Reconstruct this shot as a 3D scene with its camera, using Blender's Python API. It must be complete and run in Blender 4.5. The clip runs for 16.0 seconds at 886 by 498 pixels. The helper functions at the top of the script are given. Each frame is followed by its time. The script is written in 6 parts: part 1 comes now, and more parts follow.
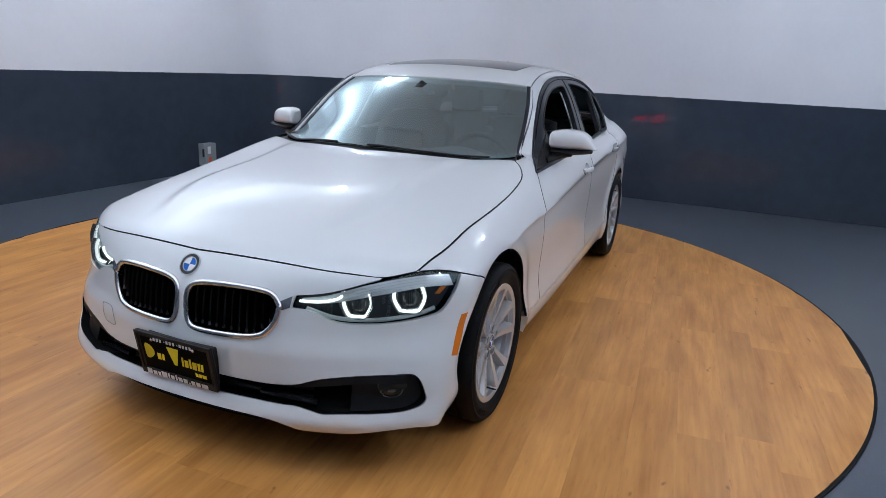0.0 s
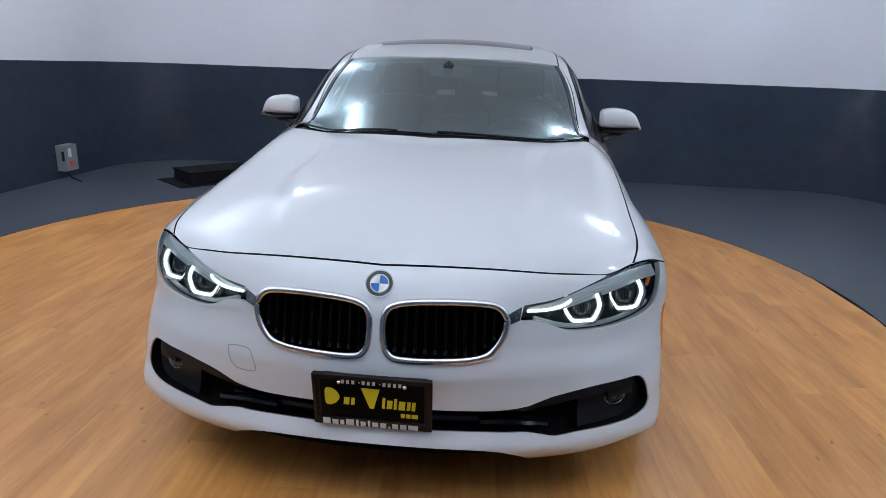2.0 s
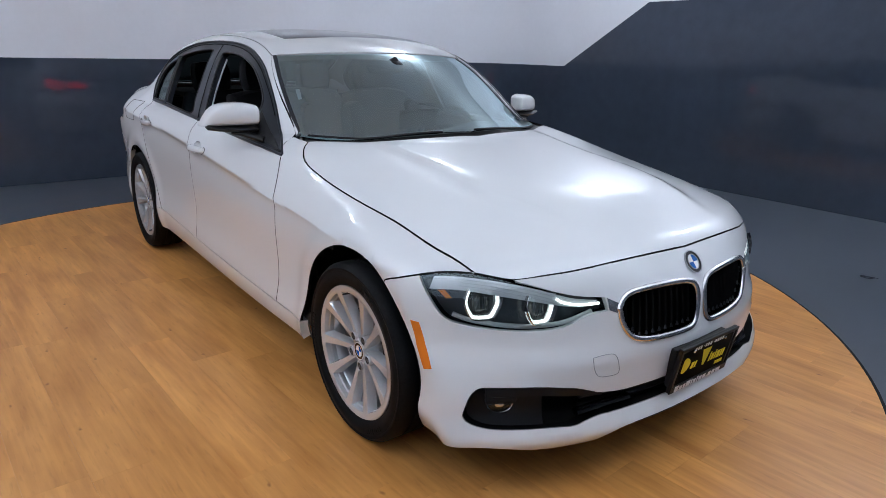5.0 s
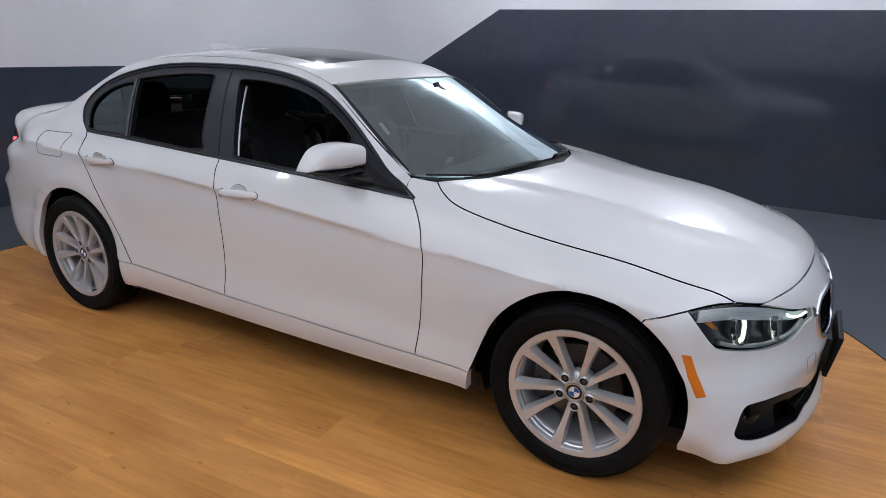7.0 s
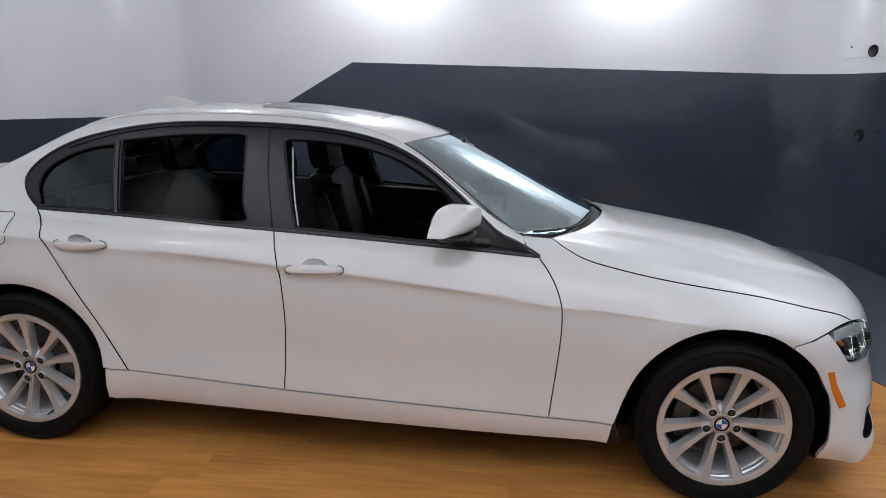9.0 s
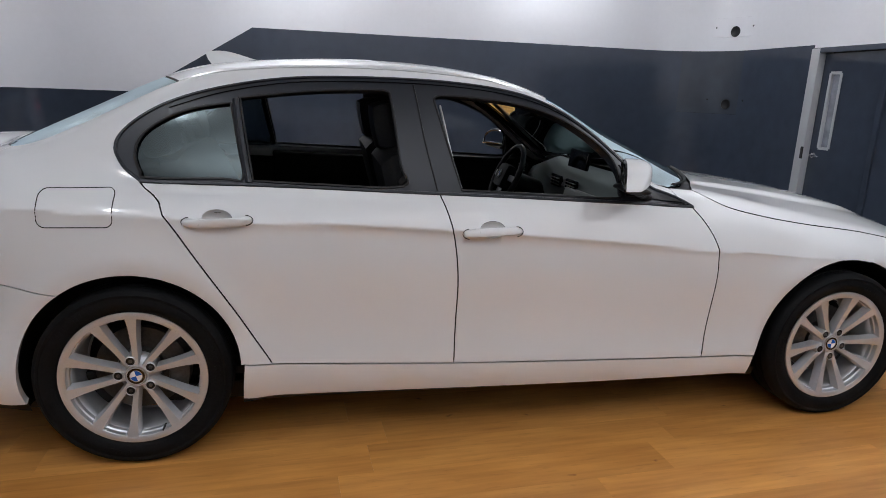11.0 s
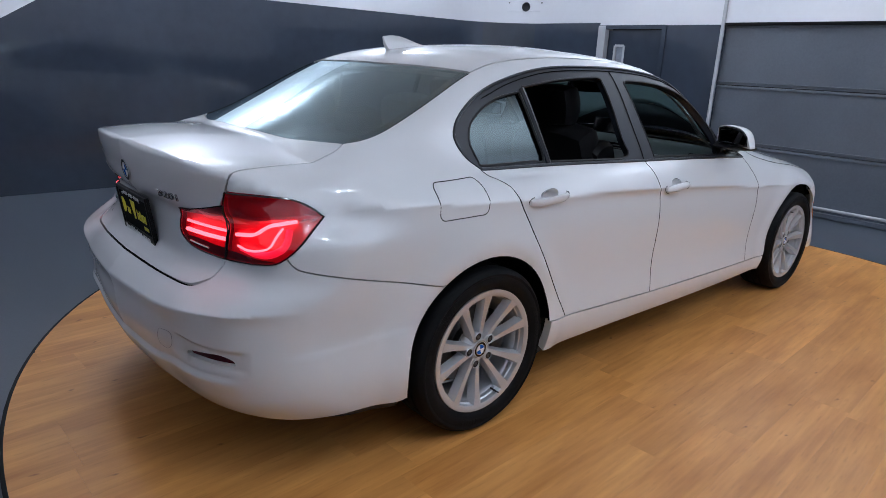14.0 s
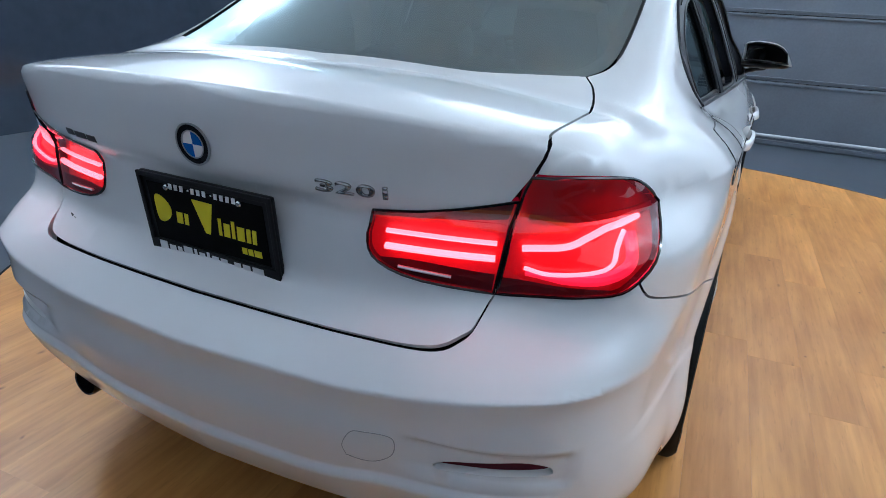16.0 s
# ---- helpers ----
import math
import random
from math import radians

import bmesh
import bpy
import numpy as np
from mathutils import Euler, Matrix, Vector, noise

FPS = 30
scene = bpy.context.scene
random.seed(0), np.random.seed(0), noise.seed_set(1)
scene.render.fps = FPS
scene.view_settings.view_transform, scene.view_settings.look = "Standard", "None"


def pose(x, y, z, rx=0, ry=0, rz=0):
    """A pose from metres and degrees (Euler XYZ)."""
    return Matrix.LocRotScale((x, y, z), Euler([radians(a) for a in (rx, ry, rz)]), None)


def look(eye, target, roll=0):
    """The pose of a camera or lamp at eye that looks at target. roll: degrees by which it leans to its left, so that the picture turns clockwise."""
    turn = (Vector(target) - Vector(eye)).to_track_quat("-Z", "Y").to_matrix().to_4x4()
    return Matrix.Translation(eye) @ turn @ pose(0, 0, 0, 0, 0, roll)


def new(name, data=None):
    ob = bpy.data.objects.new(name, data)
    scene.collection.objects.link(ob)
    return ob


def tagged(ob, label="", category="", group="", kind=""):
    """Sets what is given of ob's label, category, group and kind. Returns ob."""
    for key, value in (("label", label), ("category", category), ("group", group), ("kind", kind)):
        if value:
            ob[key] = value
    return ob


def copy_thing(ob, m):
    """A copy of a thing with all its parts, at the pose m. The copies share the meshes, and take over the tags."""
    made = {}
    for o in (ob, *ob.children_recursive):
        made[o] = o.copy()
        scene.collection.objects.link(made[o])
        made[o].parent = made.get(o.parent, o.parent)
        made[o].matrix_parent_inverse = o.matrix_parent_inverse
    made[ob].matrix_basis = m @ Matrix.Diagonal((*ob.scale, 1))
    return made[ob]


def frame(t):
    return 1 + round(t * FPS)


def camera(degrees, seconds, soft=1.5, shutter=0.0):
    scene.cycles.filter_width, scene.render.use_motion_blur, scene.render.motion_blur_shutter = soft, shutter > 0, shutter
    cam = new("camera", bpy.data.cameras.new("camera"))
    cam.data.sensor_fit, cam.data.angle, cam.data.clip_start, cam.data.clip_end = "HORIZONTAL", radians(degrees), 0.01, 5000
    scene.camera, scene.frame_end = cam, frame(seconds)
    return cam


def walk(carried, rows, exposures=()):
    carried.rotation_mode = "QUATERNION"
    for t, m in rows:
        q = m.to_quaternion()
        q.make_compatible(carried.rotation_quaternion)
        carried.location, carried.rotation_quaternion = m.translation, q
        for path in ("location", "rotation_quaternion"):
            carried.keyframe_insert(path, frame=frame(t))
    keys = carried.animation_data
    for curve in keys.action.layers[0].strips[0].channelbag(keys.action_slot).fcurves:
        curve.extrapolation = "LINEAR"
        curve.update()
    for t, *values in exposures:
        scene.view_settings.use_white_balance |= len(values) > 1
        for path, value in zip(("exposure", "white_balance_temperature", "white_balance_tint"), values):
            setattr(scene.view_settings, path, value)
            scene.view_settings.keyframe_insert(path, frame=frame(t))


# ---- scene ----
from mathutils.geometry import delaunay_2d_cdt

cam = camera(69.3, 16.0, soft=0.8)
PATH = [
    (0, (3.689, 1.587, 1.361), (1.913, 0.843, 0.82), 2.8),
    (0.5, (3.808, 1.286, 1.353), (1.977, 0.688, 0.817), 2.6),
    (1, (3.763, 1.005, 1.28), (1.907, 0.49, 0.742), 1.7),
    (1.5, (3.759, 0.683, 1.262), (1.877, 0.275, 0.723), 1.3),
    (2, (3.771, 0.33, 1.274), (1.857, 0.149, 0.721), 2.1),
    (2.5, (3.665, -0.016, 1.255), (1.745, 0.041, 0.698), 2.1),
    (3, (3.697, -0.426, 1.25), (1.8, -0.135, 0.685), 2.2),
    (3.5, (3.642, -0.803, 1.26), (1.796, -0.281, 0.694), 2.1),
    (4, (3.491, -1.155, 1.287), (1.732, -0.391, 0.72), 2.0),
    (4.2, (3.446, -1.325, 1.278), (1.729, -0.468, 0.717), 2.1),
    (6.3, (2.414, -2.551, 1.443), (1.313, -1.003, 0.817), 1.9),
    (6.5, (2.255, -2.647, 1.424), (1.213, -1.051, 0.819), 2.4),
    (7, (1.947, -2.853, 1.465), (1.032, -1.181, 0.86), 1.8),
    (7.5, (1.644, -3.035, 1.461), (0.917, -1.247, 0.935), 2.4),
    (8, (1.276, -3.08, 1.457), (0.733, -1.212, 0.99), 2.7),
    (8.5, (0.887, -3.166, 1.452), (0.518, -1.251, 1.011), 1.9),
    (8.7, (0.766, -3.179, 1.459), (0.461, -1.252, 1.017), 1.9),
    (10.8, (-0.65, -3.057, 1.313), (-0.333, -1.133, 0.868), 2.0),
    (11, (-0.798, -3.074, 1.314), (-0.401, -1.174, 0.833), 2.3),
    (11.5, (-1.196, -3.092, 1.315), (-0.571, -1.269, 0.778), 2.8),
    (12, (-1.603, -3.004, 1.319), (-0.821, -1.252, 0.753), 2.4),
    (12.5, (-2.02, -2.991, 1.327), (-1.107, -1.304, 0.76), 2.3),
    (13, (-2.396, -2.907, 1.334), (-1.345, -1.302, 0.769), 2.4),
    (13.5, (-2.715, -2.673, 1.351), (-1.535, -1.16, 0.784), 2.7),
    (14, (-2.995, -2.403, 1.347), (-1.713, -0.975, 0.783), 2.7),
    (14.5, (-3.147, -2.07, 1.307), (-1.753, -0.754, 0.739), 2.9),
    (15, (-3.232, -1.65, 1.282), (-1.716, -0.475, 0.715), 2.9),
    (15.5, (-3.266, -1.303, 1.233), (-1.645, -0.306, 0.619), 2.9),
    (16, (-3.189, -0.907, 1.202), (-1.502, -0.116, 0.473), 3.3),
]
walk(cam, [(t, look(eye, target, roll)) for t, eye, target, roll in PATH],
     [(0.0, 0.0, 6080, 6), (4.0, 0.0, 6090, 6), (6.5, -0.03, 6480, 9), (8.5, -0.12, 6850, 9), (11.0, -0.15, 6960, 8), (11.5, -0.06, 6760, 9), (12.5, -0.03, 6380, 8), (14.0, -0.02, 6050, 7), (15.0, 0.10, 5950, 4), (16.0, 0.48, 5650, -2)])

# ---- world and light ----
world = bpy.data.worlds.new("room_dark")
world.use_nodes = True
world.node_tree.nodes["Background"].inputs[0].default_value = (0.6, 0.65, 0.75, 1)
world.node_tree.nodes["Background"].inputs[1].default_value = 0.02
scene.world = world


def ceiling_lamp(x, y, power, size):
    """A round flood under the ceiling, near a wall."""
    data = bpy.data.lights.new("ceiling_lamp", "POINT")
    data.shadow_soft_size, data.energy, data.color = size, power, (0.90, 0.965, 1.10)
    lamp = new("ceiling_lamp", data)
    lamp.matrix_world = pose(x, y, 3.17)
    return lamp


def fill_uplight(x, y, turn, long, power):
    """A long fill light, added unseen high along a wall, shining up at the ceiling."""
    data = bpy.data.lights.new("fill_uplight", "AREA")
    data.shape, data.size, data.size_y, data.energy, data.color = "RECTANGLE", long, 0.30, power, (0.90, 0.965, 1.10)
    lamp = new("fill_uplight", data)
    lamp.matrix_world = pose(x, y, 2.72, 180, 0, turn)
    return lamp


for x, y, power, size in ((-2.05, -2.15, 20, 0.06), (-2.15, 2.25, 27, 0.06), (-0.85, 3.92, 40, 0.12), (1.75, 3.92, 40, 0.12)):
    ceiling_lamp(x, y, power * 1.15, size)
# added fill for the car's right flank and its front, without a known fitting
fill_uplight(0.45, -3.50, 0, 5.6, 84)
fill_uplight(3.35, -0.2, 90, 4.6, 70)


# ---- materials ----
def material(name, colour, rough=0.5, metal=0.0, coat=0.0, grain=0.0, scale=40.0, relief=0.0, glow=0.0, blotch=0.0, coarse=3.0, spec=0.5, coat_rough=0.04):
    """A surface with grain and blotches at two scales, fine relief, and optionally clear coat or its own light."""
    m = bpy.data.materials.new(name)
    m.use_nodes = True
    nt = m.node_tree
    b = nt.nodes["Principled BSDF"]
    b.inputs["Base Color"].default_value = (*colour, 1)
    b.inputs["Roughness"].default_value, b.inputs["Metallic"].default_value = rough, metal
    b.inputs["Coat Weight"].default_value, b.inputs["Coat Roughness"].default_value = coat, coat_rough
    b.inputs["Specular IOR Level"].default_value = spec
    if glow:
        b.inputs["Emission Color"].default_value, b.inputs["Emission Strength"].default_value = (*colour, 1), glow
    if grain or relief or blotch:
        at = nt.nodes.new("ShaderNodeTexCoord")
        fine, wide = nt.nodes.new("ShaderNodeTexNoise"), nt.nodes.new("ShaderNodeTexNoise")
        fine.inputs["Scale"].default_value, wide.inputs["Scale"].default_value = scale, coarse
        fine.inputs["Detail"].default_value = wide.inputs["Detail"].default_value = 4
        for n in (fine, wide):
            nt.links.new(at.outputs["Object"], n.inputs["Vector"])
        if grain or blotch:
            last = None
            for n, k in ((fine, grain), (wide, blotch)):
                if not k:
                    continue
                ramp = nt.nodes.new("ShaderNodeMapRange")
                ramp.inputs["From Min"].default_value, ramp.inputs["From Max"].default_value = 0.3, 0.7
                ramp.inputs["To Min"].default_value, ramp.inputs["To Max"].default_value = 1 - k, 1 + k
                nt.links.new(n.outputs["Fac"], ramp.inputs["Value"])
                mix = nt.nodes.new("ShaderNodeVectorMath")
                mix.operation = "SCALE"
                mix.inputs[0].default_value = colour
                if last:
                    nt.links.new(last.outputs[0], mix.inputs[0])
                nt.links.new(ramp.outputs["Result"], mix.inputs["Scale"])
                last = mix
            nt.links.new(last.outputs[0], b.inputs["Base Color"])
            ramp = nt.nodes.new("ShaderNodeMapRange")
            ramp.inputs["To Min"].default_value, ramp.inputs["To Max"].default_value = rough * 0.8, min(1, rough * 1.2)
            nt.links.new(wide.outputs["Fac"], ramp.inputs["Value"])
            nt.links.new(ramp.outputs["Result"], b.inputs["Roughness"])
        if relief:
            bump = nt.nodes.new("ShaderNodeBump")
            bump.inputs["Strength"].default_value, bump.inputs["Distance"].default_value = relief, 0.002
            nt.links.new(fine.outputs["Fac"], bump.inputs["Height"])
            nt.links.new(bump.outputs["Normal"], b.inputs["Normal"])
    return m


def glass(name, tint, rough=0.0, mirror=0.1, gain=1.5):
    """Thin glazing: sees through, with a mirror share that grows towards grazing."""
    m = bpy.data.materials.new(name)
    m.use_nodes = True
    nt = m.node_tree
    nt.nodes.remove(nt.nodes["Principled BSDF"])
    clear, shine, mix = nt.nodes.new("ShaderNodeBsdfTransparent"), nt.nodes.new("ShaderNodeBsdfGlossy"), nt.nodes.new("ShaderNodeMixShader")
    clear.inputs["Color"].default_value = (*tint, 1)
    shine.inputs["Roughness"].default_value, shine.inputs["Color"].default_value = rough, (0.78, 0.95, 0.98, 1)
    fresnel = nt.nodes.new("ShaderNodeFresnel")
    fresnel.inputs["IOR"].default_value = 1.5
    boost = nt.nodes.new("ShaderNodeMath")
    boost.operation = "MULTIPLY_ADD"
    boost.inputs[1].default_value, boost.inputs[2].default_value = gain, mirror
    boost.use_clamp = True
    nt.links.new(fresnel.outputs[0], boost.inputs[0])
    nt.links.new(boost.outputs[0], mix.inputs[0])
    nt.links.new(clear.outputs[0], mix.inputs[1])
    nt.links.new(shine.outputs[0], mix.inputs[2])
    nt.links.new(mix.outputs[0], nt.nodes["Material Output"].inputs["Surface"])
    return m


def oak_board():
    """Honey-coloured wood-look board: grain along x, a tone of its own for each board, and knots."""
    m = material("oak_board", (0.40, 0.23, 0.105), 0.38, spec=0.36)
    nt = m.node_tree
    b = nt.nodes["Principled BSDF"]
    at, own, put = nt.nodes.new("ShaderNodeTexCoord"), nt.nodes.new("ShaderNodeObjectInfo"), nt.nodes.new("ShaderNodeVectorMath")
    push = nt.nodes.new("ShaderNodeVectorMath")
    push.operation = "SCALE"
    push.inputs[0].default_value = (13.0, 7.0, 5.0)
    nt.links.new(own.outputs["Random"], push.inputs["Scale"])
    nt.links.new(at.outputs["Object"], put.inputs[0])
    nt.links.new(push.outputs[0], put.inputs[1])

    def noise_at(scale, stretch, detail=5.0):
        size = nt.nodes.new("ShaderNodeVectorMath")
        size.operation = "MULTIPLY"
        size.inputs[1].default_value = stretch
        n = nt.nodes.new("ShaderNodeTexNoise")
        n.inputs["Scale"].default_value, n.inputs["Detail"].default_value = scale, detail
        nt.links.new(put.outputs[0], size.inputs[0])
        nt.links.new(size.outputs[0], n.inputs["Vector"])
        return n
    grain, cloud = noise_at(4.4, (0.6, 11.0, 1.0)), noise_at(2.4, (0.8, 3.4, 1.0), 4.0)
    ramp = nt.nodes.new("ShaderNodeValToRGB")
    ramp.color_ramp.elements[0].position, ramp.color_ramp.elements[0].color = 0.27, (0.435, 0.166, 0.033, 1)
    ramp.color_ramp.elements[1].position, ramp.color_ramp.elements[1].color = 0.73, (0.80, 0.382, 0.108, 1)
    blend = nt.nodes.new("ShaderNodeMath")
    blend.operation = "MULTIPLY_ADD"
    blend.inputs[1].default_value = 0.34
    nt.links.new(grain.outputs["Fac"], blend.inputs[0])
    part_of = nt.nodes.new("ShaderNodeMath")
    part_of.operation = "MULTIPLY"
    part_of.inputs[1].default_value = 0.66
    nt.links.new(cloud.outputs["Fac"], part_of.inputs[0])
    nt.links.new(part_of.outputs[0], blend.inputs[2])
    nt.links.new(blend.outputs[0], ramp.inputs["Fac"])
    knots = nt.nodes.new("ShaderNodeTexVoronoi")
    knots.voronoi_dimensions = "2D"
    knots.inputs["Scale"].default_value = 5.4
    size = nt.nodes.new("ShaderNodeVectorMath")
    size.operation = "MULTIPLY"
    size.inputs[1].default_value = (0.50, 1.35, 0.0)
    nt.links.new(put.outputs[0], size.inputs[0])
    warp = noise_at(9.0, (1.0, 1.0, 1.0), 2.0)
    bend = nt.nodes.new("ShaderNodeVectorMath")
    bend.operation = "MULTIPLY_ADD"
    bend.inputs[1].default_value = (0.10, 0.10, 0.0)
    nt.links.new(warp.outputs["Color"], bend.inputs[0])
    nt.links.new(size.outputs[0], bend.inputs[2])
    nt.links.new(bend.outputs[0], knots.inputs["Vector"])
    pick = nt.nodes.new("ShaderNodeSeparateColor")
    nt.links.new(knots.outputs["Color"], pick.inputs["Color"])
    far = nt.nodes.new("ShaderNodeMath")
    far.operation = "GREATER_THAN"
    far.inputs[1].default_value = 0.28
    nt.links.new(pick.outputs["Red"], far.inputs[0])
    away = nt.nodes.new("ShaderNodeMath")
    away.operation = "MULTIPLY_ADD"
    away.inputs[1].default_value = 0.5
    nt.links.new(far.outputs[0], away.inputs[0])
    nt.links.new(knots.outputs["Distance"], away.inputs[2])
    ring = nt.nodes.new("ShaderNodeMapRange")
    ring.inputs["From Min"].default_value, ring.inputs["From Max"].default_value = 0.004, 0.062
    ring.inputs["To Min"].default_value, ring.inputs["To Max"].default_value = 0.12, 1.0
    nt.links.new(away.outputs[0], ring.inputs["Value"])
    tone = nt.nodes.new("ShaderNodeMapRange")
    tone.inputs["To Min"].default_value, tone.inputs["To Max"].default_value = 0.925, 1.065
    nt.links.new(own.outputs["Random"], tone.inputs["Value"])
    pores = noise_at(26.0, (0.45, 3.2, 1.0), 2.0)
    dash = nt.nodes.new("ShaderNodeMapRange")
    dash.inputs["From Min"].default_value, dash.inputs["From Max"].default_value = 0.60, 0.72
    dash.inputs["To Min"].default_value, dash.inputs["To Max"].default_value = 1.0, 0.80
    nt.links.new(pores.outputs["Fac"], dash.inputs["Value"])
    all_of = nt.nodes.new("ShaderNodeMath")
    all_of.operation = "MULTIPLY"
    nt.links.new(ring.outputs["Result"], all_of.inputs[0])
    nt.links.new(dash.outputs["Result"], all_of.inputs[1])
    out = nt.nodes.new("ShaderNodeVectorMath")
    out.operation = "SCALE"
    warm = nt.nodes.new("ShaderNodeMix")
    warm.data_type = "RGBA"
    warm.inputs[6].default_value = (0.26, 0.085, 0.020, 1)
    nt.links.new(all_of.outputs[0], warm.inputs[0])
    nt.links.new(ramp.outputs["Color"], warm.inputs[7])
    nt.links.new(warm.outputs[2], out.inputs[0])
    nt.links.new(tone.outputs["Result"], out.inputs["Scale"])
    nt.links.new(out.outputs[0], b.inputs["Base Color"])
    bump = nt.nodes.new("ShaderNodeBump")
    bump.inputs["Strength"].default_value, bump.inputs["Distance"].default_value = 0.10, 0.001
    nt.links.new(grain.outputs["Fac"], bump.inputs["Height"])
    nt.links.new(bump.outputs["Normal"], b.inputs["Normal"])
    return m


M = {
    "paint": material("pearl_white_paint", (0.76, 0.765, 0.77), 0.38, coat=1.0, spec=0.14, coat_rough=0.03),
    "wall_white": material("white_wall_panel", (0.80, 0.80, 0.83), 0.22, grain=0.01, scale=20, blotch=0.025, coarse=1.2),
    "wall_dark": material("dark_slate_wall_panel", (0.043, 0.054, 0.077), 0.06, grain=0.06, scale=8, blotch=0.10, coarse=0.9),
    "floor": material("grey_floor_coating", (0.075, 0.085, 0.105), 0.30, grain=0.10, scale=160, blotch=0.12, coarse=1.3, relief=0.05),
    "ceiling": material("white_ceiling_board", (0.84, 0.84, 0.84), 0.7, grain=0.02, blotch=0.03),
    "shutter": material("grey_roller_panel", (0.115, 0.131, 0.158), 0.38, grain=0.06, scale=60, blotch=0.10, coarse=1.5, relief=0.1),
    "plate": material("dark_grey_wall_plate", (0.050, 0.058, 0.074), 0.14, grain=0.05, scale=8, blotch=0.08),
    "jamb": material("light_grey_door_frame", (0.45, 0.46, 0.48), 0.4, blotch=0.05),
    "oak": oak_board(),
    "edge": material("black_edge_strip", (0.008, 0.008, 0.009), 0.65, grain=0.2, spec=0.15),
    "black": material("black_plastic", (0.008, 0.008, 0.009), 0.48, spec=0.35, grain=0.15, scale=300, relief=0.1),
    "gloss": material("gloss_black", (0.006, 0.006, 0.007), 0.10),
    "void": material("deep_black", (0.003, 0.003, 0.0033), 0.7, spec=0.1, grain=0.2),
    "trim": material("satin_black_trim", (0.016, 0.019, 0.026), 0.36, spec=0.4),
    "rubber": material("tyre_rubber", (0.0075, 0.0078, 0.0085), 0.62, spec=0.11, grain=0.2, scale=120, relief=0.15, blotch=0.15, coarse=9),
    "alloy": material("silver_alloy", (0.62, 0.635, 0.66), 0.25, metal=0.5, grain=0.03, scale=200),
    "steel": material("brake_steel", (0.09, 0.09, 0.09), 0.45, metal=0.9, grain=0.15, scale=90),
    "badge_chrome": material("dark_badge_chrome", (0.30, 0.31, 0.32), 0.16, metal=1.0),
    "chrome": material("chrome", (0.80, 0.80, 0.81), 0.24, metal=1.0),
    "leather": material("black_leather", (0.013, 0.013, 0.0142), 0.45, spec=0.22, grain=0.2, scale=150, relief=0.35, blotch=0.2, coarse=6),
    "plastic": material("dark_interior_plastic", (0.016, 0.017, 0.018), 0.7, spec=0.2, grain=0.15, scale=250, relief=0.2),
    "liner": material("pale_headlining", (0.34, 0.34, 0.33), 0.9, grain=0.1, scale=300),
    "satin": material("satin_silver_trim", (0.45, 0.46, 0.47), 0.3, metal=0.6),
    # the dark plastic lightened towards teal, with the windscreen's light in its colour
    "dash": material("dashboard_lit_plastic", (0.15, 0.18, 0.182), 0.6, spec=0.3, grain=0.12, scale=250, relief=0.2),
    "carpet": material("black_carpet", (0.010, 0.010, 0.011), 0.95, grain=0.3, scale=400, relief=0.4),
    "glow": material("white_light_ring", (0.96, 1.0, 0.95), 0.3, glow=1.5),
    "red_glow": material("red_light_bar", (1.0, 0.55, 0.55), 0.3, glow=5.0),
    "red": material("red_reflector", (0.70, 0.020, 0.040), 0.2, coat=0.8),
    "red_dim": material("deep_red_housing", (0.60, 0.003, 0.035), 0.25, glow=0.16),
    "red_soft": material("pink_red_light_band", (1.0, 0.05, 0.22), 0.3, glow=0.9),
    "red_dark": material("smoked_red_band", (0.085, 0.003, 0.010), 0.4, spec=0.2),
    # opaque pale grey with blotches: the door pane's reflection as colour
    "pale_pane": material("door_pane_reflection", (0.27, 0.29, 0.33), 0.12, blotch=0.25, coarse=9),
    "pad": material("pale_dash_panel", (0.46, 0.49, 0.49), 0.5, grain=0.06, scale=300),
    "mirror": material("mirror_glass", (0.75, 0.77, 0.78), 0.01, metal=1.0),
    "bowl": material("dark_chrome_bowl", (0.10, 0.105, 0.11), 0.25, metal=0.6),
    "lamp_silver": material("lamp_silver", (0.82, 0.83, 0.84), 0.24, metal=0.25),
    "amber": material("amber_reflector", (0.80, 0.22, 0.02), 0.25, coat=0.5),
    "reflector": material("lamp_reflector", (0.55, 0.56, 0.57), 0.16, metal=0.9),
    "yellow": material("yellow_print", (0.85, 0.72, 0.02), 0.4),
    "white": material("white_print", (0.80, 0.80, 0.80), 0.4),
    "blue": material("blue_enamel", (0.015, 0.12, 0.45), 0.2),
    "grey": material("grey_steel_box", (0.30, 0.32, 0.33), 0.45, metal=0.2, grain=0.05, blotch=0.08),
    "orange": material("orange_label", (0.75, 0.13, 0.05), 0.5),
    "screen": material("dark_display", (0.004, 0.004, 0.005), 0.08),
    "windscreen": glass("windscreen_glass", (0.60, 0.74, 0.74), 0.005, 0.35),
    "tinted": glass("tinted_glass", (0.10, 0.14, 0.16), 0.10, 0.055, 0.6),
    "backlight": glass("rear_window_glass", (0.32, 0.38, 0.39), 0.03, 0.28),
    "lens": glass("clear_lamp_lens", (0.93, 0.94, 0.94), 0.0, 0.02),
    "red_lens": glass("red_lamp_lens", (0.90, 0.13, 0.17), 0.0, 0.03),
}

